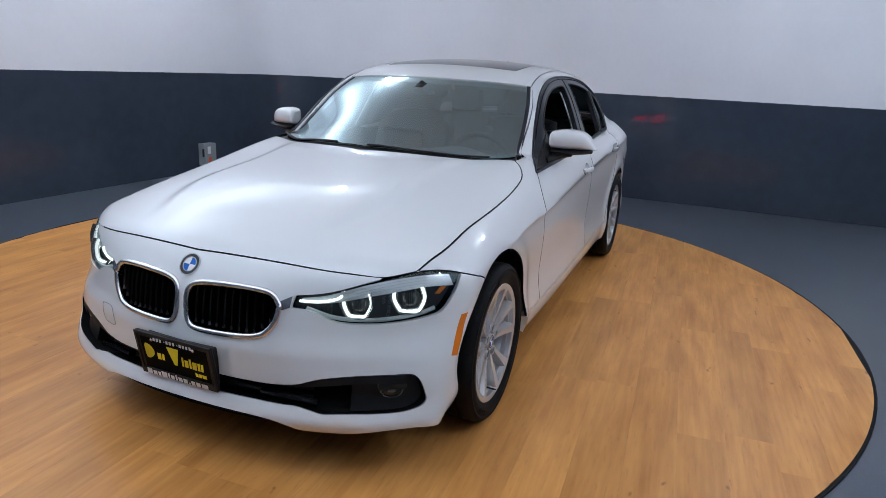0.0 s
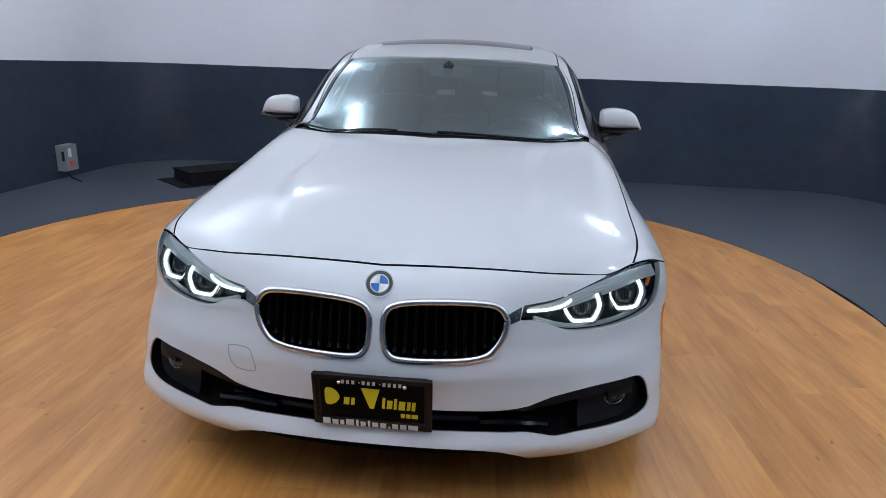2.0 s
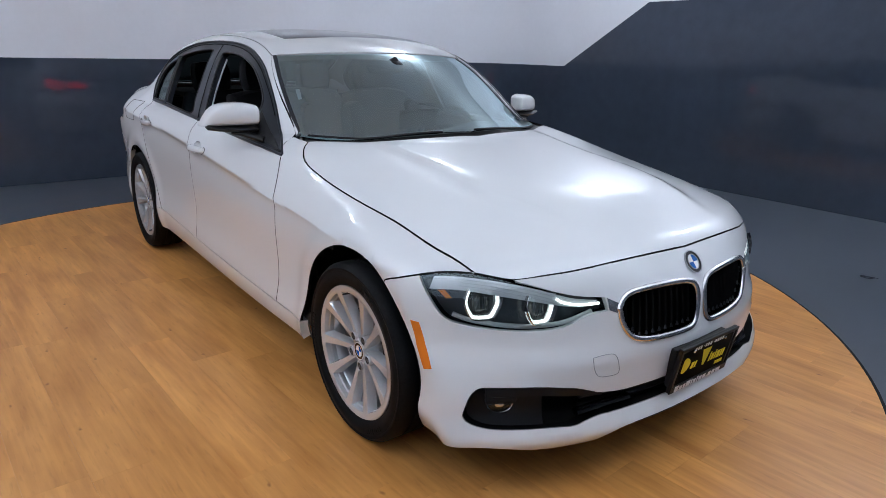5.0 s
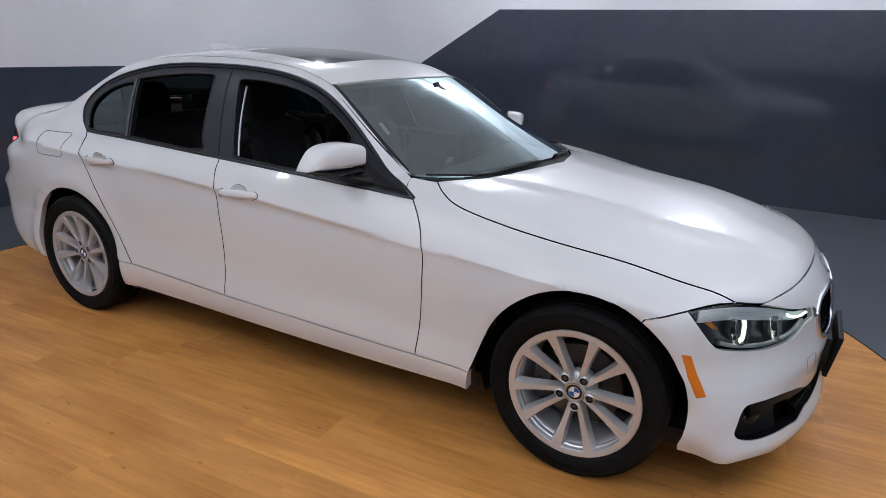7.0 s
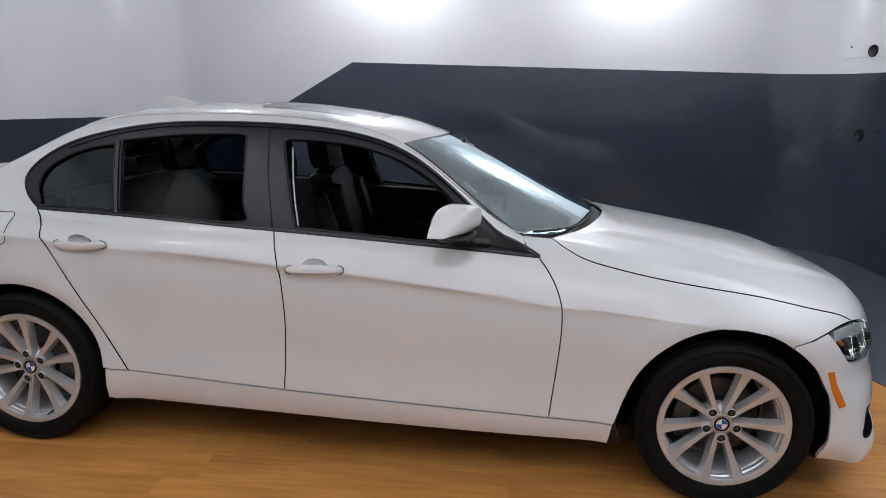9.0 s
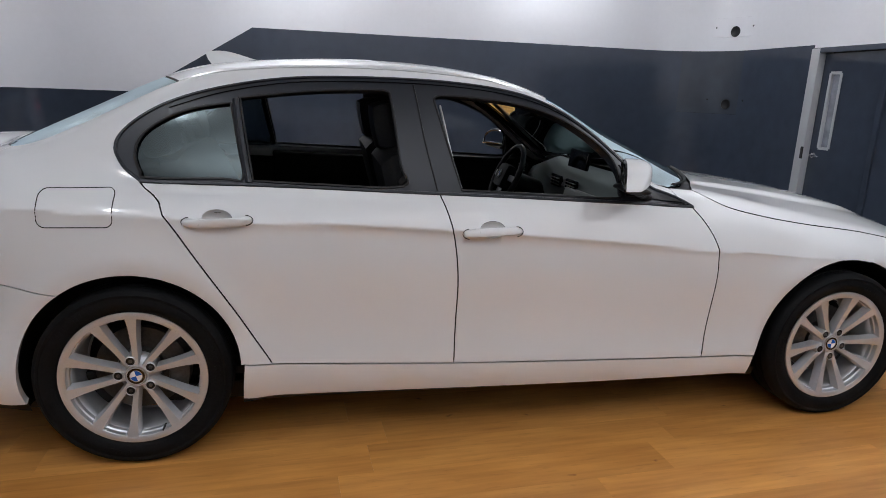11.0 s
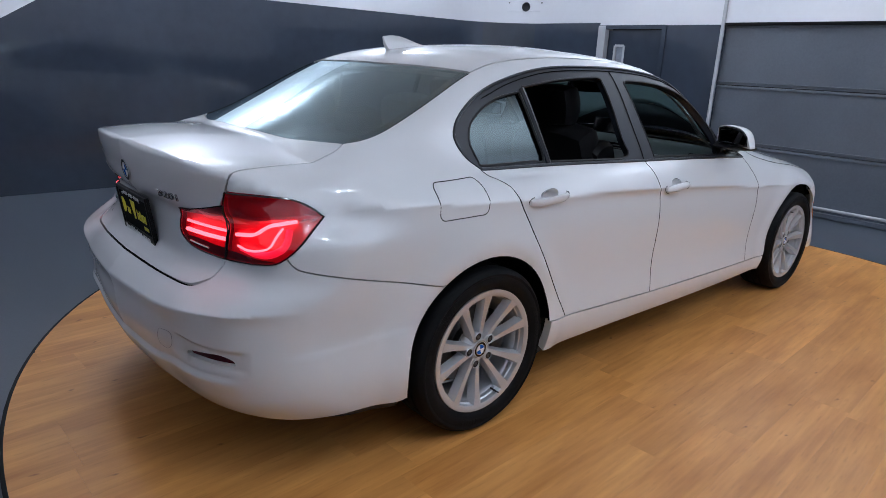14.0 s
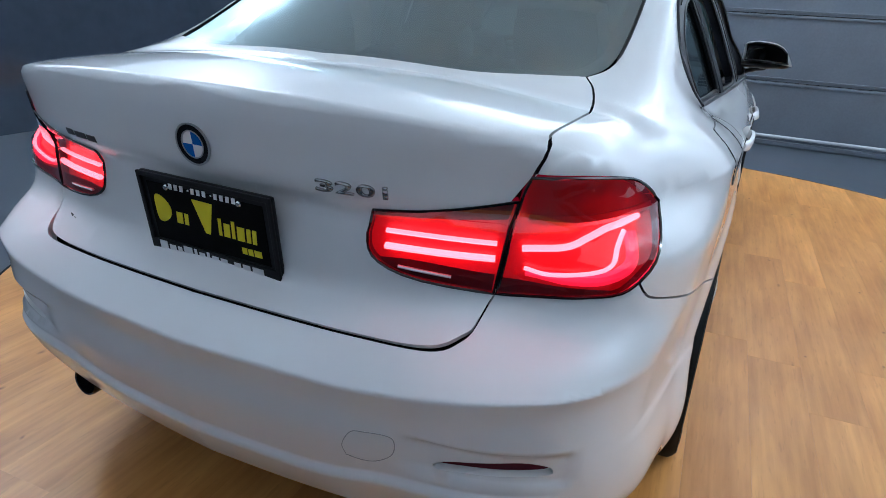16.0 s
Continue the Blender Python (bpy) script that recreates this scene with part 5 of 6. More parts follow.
        mk = [(1.733, 0.866, 0.562), (1.758, 0.851, 0.560), (1.783, 0.842, 0.495), (1.816, 0.827, 0.428), (1.797, 0.842, 0.424), (1.760, 0.853, 0.488), (1.733, 0.866, 0.562)]
        panel("side_marker", M["amber"], car, sheet(FRONT, loop(*[[(x, s * y, z) for x, y, z in mk[i:i + 2]] for i in range(6)]), gap=0.0, sink=-0.0012, fold=0.004, h=0.012), "amber side marker", both=False)
    edge = loop(MOUTH, mirrored=True)
    inwards = slope(skin, edge)
    n = len(edge)
    part("intake_throat", mesh_of("intake_throat", np.concatenate([edge - 0.003 * inwards, edge - 0.100 * inwards]), [(i, (i + 1) % n, n + (i + 1) % n, n + i) for i in range(n)], M["void"], smooth=True), M["void"], car, "black intake duct")
    for z, d in ((0.322, 0.045), (0.296, 0.045)):
        line = settle(flow([(2.10, 0.47, z), (2.14, 0.3, z + 0.004), (2.17, 0, z + 0.006), (2.14, -0.3, z + 0.004), (2.10, -0.47, z)]))
        part("intake_bar", tube(line - d * slope(skin, line), 0.011, 6), M["black"], car, "black intake bar", smooth=True)
    m = facing((2.114, 0, 0.692))
    roundel(car, m @ Matrix.Translation((0, 0, 0.001)), 0.041)
    number_plate(car, Matrix.Translation((2.190, 0, 0.374)) @ pose(0, 0, 0, 90, 0, 90) @ pose(0, 0, 0, 10, 0, 0), "front_plate")
    part("plate_bracket", box(0.30, 0.14, 0.03, 0.006, Matrix.Translation((2.172, 0, 0.37)) @ pose(0, 0, 0, 90, 0, 90)), M["black"], car)
    tow = [(2.091, -0.452, 0.462), (2.104, -0.415, 0.467), (2.116, -0.380, 0.463), (2.124, -0.366, 0.43), (2.126, -0.365, 0.401), (2.114, -0.40, 0.396), (2.103, -0.433, 0.402), (2.094, -0.448, 0.43), (2.091, -0.452, 0.462)]
    part("tow_cover_line", tube(settle(flow(tow))[:-1] + 0.0002, 0.0013, 5, closed=True), M["grey"], car, "fine seam of the tow hook cover")


def headlamp(car, s):
    side = lambda c: [(x, s * y, z) for x, y, z in c]
    rim = loop(side(L_LAMP_TOP), [(2.078, s * 0.405, 0.640), (2.092, s * 0.398, 0.603)], side(L_LAMP_LOW))
    lens = panel("headlamp", M["lens"], car, sheet(FRONT, rim, gap=0.003, sink=0.001, fold=0.0, h=0.03), "lit clear headlamp with two white light rings", both=False)[0]
    lens.visible_shadow = False
    panel("lamp_bowl", M["bowl"], lens, sheet(FRONT, rim, gap=-0.004, sink=0.055, fold=-0.055, h=0.03), "black lamp bowl", both=False)
    # bright strips along the lower and the upper edge
    low = [(2.075, 0.44, 0.606), (2.045, 0.53, 0.578), (2.0, 0.62, 0.571), (1.949, 0.69, 0.574), (1.885, 0.762, 0.585), (1.84, 0.800, 0.600)]
    p = settle(flow(side(low)))
    part("chrome_strip", tube(p - 0.020 * slope(skin, p) - np.array([0, 0, 0.004]), 0.0075, 8), M["lamp_silver"], lens, smooth=True)
    top = [(1.765, 0.812, 0.700), (1.83, 0.752, 0.702), (1.90, 0.675, 0.692), (1.97, 0.59, 0.674), (2.03, 0.50, 0.646), (2.068, 0.42, 0.633)]
    panel("brow", M["lamp_silver"], lens, sheet(FRONT, loop(side(top), [(x, s * (y + 0.016), z - 0.038 * (0.35 + 0.65 * min(1, (y - 0.40) / 0.22))) for x, y, z in top[::-1]]), gap=0, sink=0.014, fold=0.012, h=0.02), "silver brow", both=False)
    for k, fade in ((0.30, 0), (0.65, 1), (1.0, 1)):
        streak = settle(flow(side([(x, y + 0.012 * k, z - 0.025 * k) for x, y, z in top[fade:5]])))
        part("brow_groove", tube(streak - 0.0137 * slope(skin, streak), 0.0009, 6), M["satin"], lens, smooth=True)
    blink = [(2.072, 0.415, 0.624), (2.045, 0.475, 0.623), (2.022, 0.522, 0.633), (2.010, 0.540, 0.645)]
    p = settle(flow(side(blink)))
    part("light_bar", tube(p - 0.012 * slope(skin, p), 0.0045, 6), M["glow"], lens, "white light bar", smooth=True)
    panel("lamp_corner", M["amber"], lens, sheet(FRONT, loop(*[side([a, b]) for a, b in zip([(1.79, 0.822, 0.665), (1.81, 0.812, 0.67), (1.835, 0.80, 0.645), (1.82, 0.81, 0.642)], [(1.81, 0.812, 0.67), (1.835, 0.80, 0.645), (1.82, 0.81, 0.642), (1.79, 0.822, 0.665)])]), gap=0, sink=0.02, fold=0.004, h=0.012), "amber corner reflector", both=False)
    for x, y, z, r in ((1.908, 0.724, 0.633, 0.051), (2.009, 0.577, 0.619, 0.050)):
        m = facing((x, s * y, z)) @ pose(0, 0, 0, 0, -s * 24, 0) @ Matrix.Translation((0, 0, -0.034))
        shape = [(-0.86, 0.75), (-1.0, 0.30), (-0.98, -0.10), (-0.68, -0.66), (-0.40, -0.80), (0.40, -0.80), (0.68, -0.66), (0.98, -0.10), (1.0, 0.30), (0.86, 0.75)]
        ring = [m @ Vector((u * r, v * r, 0.0)) for u, v in shape]
        part("light_ring", tube(flow(ring, 3), 0.0056, 8), M["glow"], lens, "white light ring", smooth=True)
        curve = flow([(u, v, 0) for u, v in shape], 3)
        cowl = [m @ Vector((u * r * g, v * r * g, h)) for g, h in ((0.80, -0.006), (1.10, -0.004), (1.16, 0.018), (1.20, 0.014)) for u, v, _ in curve]
        n = len(curve)
        part("ring_cowl", mesh_of("ring_cowl", cowl, [(k * n + j, k * n + j + 1, (k + 1) * n + j + 1, (k + 1) * n + j) for k in range(3) for j in range(n - 1)], M["reflector"], smooth=True), M["reflector"], lens, "silver cowl round the light ring")
        part("projector", turned([(0.0, 0.004), (r * 0.30, 0.001), (r * 0.52, -0.008), (r * 0.60, -0.016), (r * 0.70, -0.016), (r * 0.72, -0.03)], 28, m), M["bowl"], lens, "dark projector lens", smooth=True)
        for k in range(-3, 4):
            part("projector_rib", box(0.0016, r * 0.75, 0.004, 0, m @ Matrix.Translation((k * r * 0.15, 0.0, 0.003 - 0.0011 * k * k))), M["steel"], lens)


def tail_lamp(car, s):
    side = lambda c: [(x, s * y, z) for x, y, z in c]
    outer = loop(side(L_TAIL_TOP), side(L_TAIL_OUT), side(L_TAIL_LOW), side([(-2.236, 0.567, 0.738), (-2.243, 0.585, 0.83), (-2.256, 0.602, 0.915), (-2.25, 0.613, 0.958)]))
    inner = loop(side([(-2.256, 0.598, 0.914), (-2.29, 0.35, 0.868)]), side([(-2.29, 0.35, 0.868), (-2.283, 0.336, 0.81), (-2.281, 0.352, 0.772), (-2.275, 0.42, 0.748), (-2.236, 0.561, 0.738)]), side([(-2.236, 0.561, 0.738), (-2.243, 0.578, 0.83), (-2.256, 0.598, 0.914)]))
    for k, rim in enumerate((outer, inner)):
        name = ("tail_lamp", "boot_lamp")[k]
        lens = panel(name, M["red_lens"], car, sheet(REAR, rim, gap=0.002, sink=-0.002, fold=0.004, h=0.03), "lit red tail lamp", both=False)[0]
        lens.visible_shadow = False
        panel("lamp_bowl", M["red_dim"], lens, sheet(REAR, rim, gap=0.0, sink=0.017, fold=-0.014, h=0.03), "deep red bowl", both=False)
        bars = (([(-2.222, 0.60, 0.823), (-2.201, 0.667, 0.834), (-2.185, 0.70, 0.852), (-2.165, 0.722, 0.868), (-2.14, 0.739, 0.874), (-2.098, 0.759, 0.881)], [(-2.220, 0.606, 0.788), (-2.21, 0.65, 0.782), (-2.196, 0.718, 0.796), (-2.183, 0.746, 0.813), (-2.163, 0.748, 0.842), (-2.139, 0.749, 0.864)]),
                ([(-2.278, 0.368, 0.826), (-2.24, 0.562, 0.828)], [(-2.280, 0.368, 0.798), (-2.238, 0.56, 0.800)]))[k]
        for size, b in zip(((0.0072, 0.0045), (0.0055, 0.0075))[k], bars):
            p = settle(flow(side(b)))
            part("light_bar", tube(p - 0.006 * slope(skin, p), size, 6, flat=0.8), M["red_glow"], lens, "bright red light bar", smooth=True)
        smoked = ((side([(-2.238, 0.570, 0.741), (-2.223, 0.604, 0.742), (-2.207, 0.678, 0.750), (-2.195, 0.72, 0.758), (-2.170, 0.765, 0.768)]), side([(-2.170, 0.765, 0.768), (-2.19, 0.735, 0.768), (-2.21, 0.66, 0.764), (-2.235, 0.573, 0.768)])),
                  (side([(-2.279, 0.356, 0.776), (-2.278, 0.372, 0.764), (-2.275, 0.425, 0.751), (-2.237, 0.558, 0.741)]), side([(-2.237, 0.558, 0.741), (-2.238, 0.562, 0.772)]), side([(-2.238, 0.562, 0.772), (-2.27, 0.43, 0.780), (-2.279, 0.356, 0.776)])))[k]
        panel("smoked_band", M["red_dark"], lens, sheet(REAR, loop(*smoked), gap=0.0, sink=0.004, fold=0.0, h=0.02), "smoked dark red lower band", both=False)
        if k:
            crown = side([(-2.29, 0.352, 0.862), (-2.256, 0.592, 0.908)]), side([(-2.256, 0.592, 0.908), (-2.248, 0.580, 0.868)]), side([(-2.248, 0.580, 0.868), (-2.288, 0.345, 0.848)]), side([(-2.288, 0.345, 0.848), (-2.29, 0.352, 0.862)])
            panel("smoked_band", M["red_dark"], lens, sheet(REAR, loop(*crown), gap=0.0, sink=0.006, fold=0.0, h=0.02), "smoked dark red upper band", both=False)
            p = settle(flow(side([(-2.277, 0.395, 0.765), (-2.26, 0.49, 0.760)])))
            part("reversing_lamp", tube(p + 0.000 * slope(skin, p), 0.0034, 6, flat=0.9), M["lamp_silver"], lens, "narrow pale reversing lamp", smooth=True)
        else:
            p = settle(flow(side([(-2.13, 0.768, 0.866), (-2.15, 0.782, 0.835), (-2.165, 0.772, 0.803), (-2.19, 0.735, 0.783), (-2.205, 0.68, 0.776), (-2.222, 0.61, 0.776)])))
            part("light_band", tube(p - 0.014 * slope(skin, p), [0.011] * (len(p) - 6) + [0.011 - 0.0012 * i for i in range(6)], 8), M["red_soft"], lens, "soft pink-red light band", smooth=True)
        edge = rim + 0.002 * slope(skin, rim)
        part("lamp_rim", tube(edge[::2], 0.0028, 5, closed=True), M["gloss"], lens, "dark lamp rim", smooth=True)
        if k == 0:
            cap = side([(-2.25, 0.611, 0.95), (-2.19, 0.686, 0.949), (-2.105, 0.739, 0.936), (-2.06, 0.760, 0.914), (-2.032, 0.772, 0.893)]), side([(-2.032, 0.772, 0.893), (-2.10, 0.752, 0.888), (-2.17, 0.700, 0.882), (-2.243, 0.606, 0.868)]), side([(-2.243, 0.606, 0.866), (-2.25, 0.611, 0.95)])
            panel("lamp_cap", M["red"], lens, sheet(REAR, loop(*cap), gap=0.0, sink=0.010, fold=0.0, h=0.03), "dark red unlit upper part", both=False)
            band = side([(-2.238, 0.612, 0.869), (-2.17, 0.702, 0.883), (-2.10, 0.753, 0.888), (-2.04, 0.772, 0.890)])
            p = settle(flow(band))
            part("lamp_ledge", tube(p - 0.012 * slope(skin, p), 0.010, 6), M["red"], lens, smooth=True)


def rear_details(car):
    for s in (1, -1):
        tail_lamp(car, s)
    roundel(car, facing((-2.345, 0, 0.938)) @ Matrix.Translation((0, 0, 0.001)), 0.041)
    number_plate(car, Matrix.Translation((-2.318, 0, 0.779)) @ pose(0, 0, 0, 90, 0, -90) @ pose(0, 0, 0, 8, 0, 0), "rear_plate")
    # the model's figures, chrome letter by letter
    for y, w, h, sign in ((-0.270, 0.034, 0.023, "3"), (-0.309, 0.034, 0.023, "2"), (-0.349, 0.034, 0.023, "0"), (-0.385, 0.010, 0.023, "i")):
        part("model_mark", letter(sign, w, h, 0.004, facing((-2.31, y, 0.905))), M["badge_chrome"], car, "chrome model mark")
    for y, w in ((0.405, 0.026), (0.365, 0.040), (0.325, 0.030)):
        part("drive_mark", box(w, 0.014, 0.003, 0.001, facing((-2.31, y, 0.899))), M["steel"], car, "chrome mark")
    for i in range(5):
        part("dealer_mark", box(0.016, 0.012 - 0.001 * i, 0.0008, 0, facing((-2.30, 0.53 - 0.024 * i, 0.70))), M["black"], car, "small black print")
    tow = [(-2.39, -0.360, 0.420), (-2.388, -0.353, 0.445), (-2.395, -0.372, 0.478), (-2.395, -0.40, 0.485), (-2.391, -0.445, 0.490), (-2.388, -0.458, 0.478), (-2.385, -0.452, 0.450), (-2.381, -0.42, 0.425), (-2.384, -0.39, 0.417), (-2.39, -0.360, 0.420)]
    part("tow_cover_line", tube(settle(flow(tow))[:-1], 0.0010, 5, closed=True), M["grey"], car)
    part("exhaust_tip", turned([(0.030, -0.12), (0.036, -0.12), (0.038, 0.03), (0.036, 0.036), (0.032, 0.034), (0.031, -0.1), (0.0, -0.1)], 28, Matrix.Translation((-2.285, 0.485, 0.250)) @ pose(0, 0, 0, 0, -90, 0)), M["gloss"], car, "round dark exhaust tip", smooth=True)
    fin = bmesh.new()
    rows = []
    for t in np.linspace(0, 1, 10):
        x = -1.02 - 0.20 * t
        h = 0.054 * math.sin(math.pi * 0.5 * min(1, t * 1.12)) ** 1.3
        w = 0.022 * (1 - 0.35 * t)
        b = float(settle([(x, 0, 1.40)])[0][2])
        rows.append([fin.verts.new(p) for p in ((x, w, b - 0.004), (x - 0.02 * t, w * 0.72, b + h * 0.4), (x - 0.03 * t, w * 0.3, b + h * 0.92), (x - 0.03 * t, 0, b + h), (x - 0.03 * t, -w * 0.3, b + h * 0.92), (x - 0.02 * t, -w * 0.72, b + h * 0.4), (x, -w, b - 0.004))])
    for a, b in zip(rows[:-1], rows[1:]):
        for j in range(6):
            fin.faces.new((a[j], b[j], b[j + 1], a[j + 1]))
    fin.faces.new(rows[-1])
    part("roof_antenna", fin, M["paint"], car, "white shark fin antenna", smooth=True)


def handle(car, x, z, s):
    """A pull handle: a flat bar with rounded ends over a hollow, with a seam near its fixed end."""
    m = facing((x, s * 0.88, z), up=(0, 0, 1)) @ Matrix.Diagonal((-s, 1, 1, 1))
    bar = bmesh.new()
    rows = []
    for u in (-0.108, -0.104, -0.094, -0.07, -0.055, -0.02, 0.02, 0.055, 0.08, 0.096, 0.105, 0.109):
        e = max(0.0, 1 - (abs(u) / 0.110) ** 7)
        tall, top = 0.0165 * (0.55 + 0.45 * e) - 0.02 * max(0, u - 0.03) * 0.9, 0.004 + 0.021 * e ** 0.6 * (1 - 0.35 * (u / 0.11) ** 2)
        foot = top - 0.013 if abs(u) < 0.085 else -0.004
        rise = 0.045 * u
        rows.append([bar.verts.new(m @ Vector((u, rise + h * tall, foot + (top - foot) * d))) for h, d in ((-0.9, 0), (-1, 0.35), (-0.92, 0.75), (-0.6, 1), (0.6, 1), (0.92, 0.75), (1, 0.35), (0.9, 0))])
    for c, d in zip(rows[:-1], rows[1:]):
        for j in range(8):
            bar.faces.new((c[j], d[j], d[(j + 1) % 8], c[(j + 1) % 8]))
    bar.faces.new(rows[0])
    bar.faces.new(rows[-1])
    bmesh.ops.recalc_face_normals(bar, faces=bar.faces[:])
    grip = part("door_handle", bar, M["paint"], car, "white pull handle", smooth=True)
    cup = turned([(0.0, -0.022), (0.020, -0.020), (0.036, -0.013), (0.0445, -0.004), (0.0475, -0.001)], 28, m @ Matrix.Translation((0.0, 0.011, 0)) @ Matrix.Diagonal((1.0, 0.66, 1, 1)))
    part("handle_cup", cup, M["paint"], grip, smooth=True)
    for side in (-1, 1):
        rim = [m @ Vector((side * (0.088 + 0.026 * math.cos(a)), 0.045 * side * 0.09 + 0.0185 * math.sin(a), 0.0008)) for a in np.linspace(-1.5, 1.5, 11)]
        part("handle_gap", tube(rim, 0.0016, 5), M["black"], grip)
    part("handle_seam", tube([m @ Vector((-0.056, 0.045 * -0.056 + k, 0.0225 - 12 * k * k)) for k in np.linspace(-0.013, 0.013, 7)], 0.0008, 4), M["grey"], grip)


MIRROR_TOP = spline((0.785, 1.088), (0.83, 1.098), (0.89, 1.098), (0.93, 1.091), (0.957, 1.077), (0.977, 1.055), (0.992, 1.028), (1.004, 1.004))
MIRROR_LOW = spline((0.785, 1.004), (0.88, 1.003), (0.96, 1.001), (1.004, 0.997))


def mirror(car, s):
    """A door mirror: white cap, black foot, mirror glass, a slim lamp strip."""
    cap = bmesh.new()
    n, rows = 20, []
    for t in np.concatenate([[0, 0.02, 0.05], np.linspace(0.1, 0.92, 12), [0.96, 0.985, 1.0]]):
        y = 0.785 + 0.22 * t
        end = 1.0 if 0.05 <= t else 0.80 + 4 * t
        hi, lo = float(MIRROR_TOP(y)), float(MIRROR_LOW(y))
        zc, half = (hi + lo) / 2, max(0.002, (hi - lo) / 2 * end)
        back = 0.378 - 0.088 * t
        deep = (0.088 + 0.026 * t - 0.060 * t ** 6) * end
        ring = []
        for k in range(n):
            a = 2 * math.pi * k / n
            dx, dz = math.cos(a), math.sin(a)
            x = back + (deep * abs(dx) ** 0.5 if dx > 0 else 0.0) - (0.004 if dx < -0.3 else 0)
            ring.append(cap.verts.new((x, s * y, zc + half * math.copysign(abs(dz) ** 0.46, dz))))
        rows.append(ring)
    for a, b in zip(rows[:-1], rows[1:]):
        for k in range(n):
            cap.faces.new((a[k], a[(k + 1) % n], b[(k + 1) % n], b[k]))
    cap.faces.new(rows[0])
    cap.faces.new(rows[-1])
    body = part("door_mirror", cap, M["paint"], car, "white door mirror on a black foot", smooth=True)
    edge = [(y, float(MIRROR_TOP(y)) - 0.010) for y in (0.80, 0.84, 0.88, 0.92, 0.95, 0.972)] + [(0.985, 1.006)] + [(y, float(MIRROR_LOW(y)) + 0.007) for y in (0.96, 0.90, 0.84, 0.80)]
    spot = [(0.371 - 0.088 * (y - 0.785) / 0.22, s * y, z) for y, z in edge]
    part("mirror_glass", mesh_of("mirror_glass", spot, [tuple(range(len(spot)))], M["mirror"]), M["mirror"], body, "mirror glass")
    part("mirror_rim", tube([Vector(p) + Vector((-0.001, 0, 0)) for p in spot], 0.006, 6, closed=True), M["gloss"], body, "black rim")
    strip = [(0.433, s * 0.84, 1.010), (0.416, s * 0.90, 1.010), (0.391, s * 0.95, 1.008), (0.350, s * 0.99, 1.005)]
    part("turn_signal", tube(flow(strip), 0.0045, 6), M["satin"], body, "slim lamp strip", smooth=True)
    under = [(0.395, s * 0.79, 0.988), (0.388, s * 0.86, 0.987), (0.370, s * 0.92, 0.988), (0.338, s * 0.988, 0.996)]
    part("mirror_underside", tube(flow(under), [0.055] * 12 + [0.05] * 6 + [0.02], 12, flat=0.26), M["black"], body, smooth=True)
    foot = [(0.49, s * 0.785, 0.945), (0.455, s * 0.815, 0.955), (0.42, s * 0.85, 0.966), (0.40, s * 0.90, 0.975)]
    part("mirror_foot", tube(flow(foot), [0.024] * 6 + [0.020] * 6 + [0.015] * 6 + [0.010], 10, flat=0.7), M["black"], body, "black mirror foot", smooth=True)
    plate = loop(*[[(x, s * y, z) for x, y, z in e] for e in ([(0.385, 0.80, 0.945), (0.66, 0.79, 0.918)], [(0.66, 0.79, 0.918), (0.376, 0.745, 1.07)], [(0.376, 0.745, 1.07), (0.385, 0.80, 0.945)])])
    panel("mirror_base", M["black"], body, sheet(ALONG, plate, gap=0.004, sink=-0.004, fold=0.01, h=0.02), both=False)


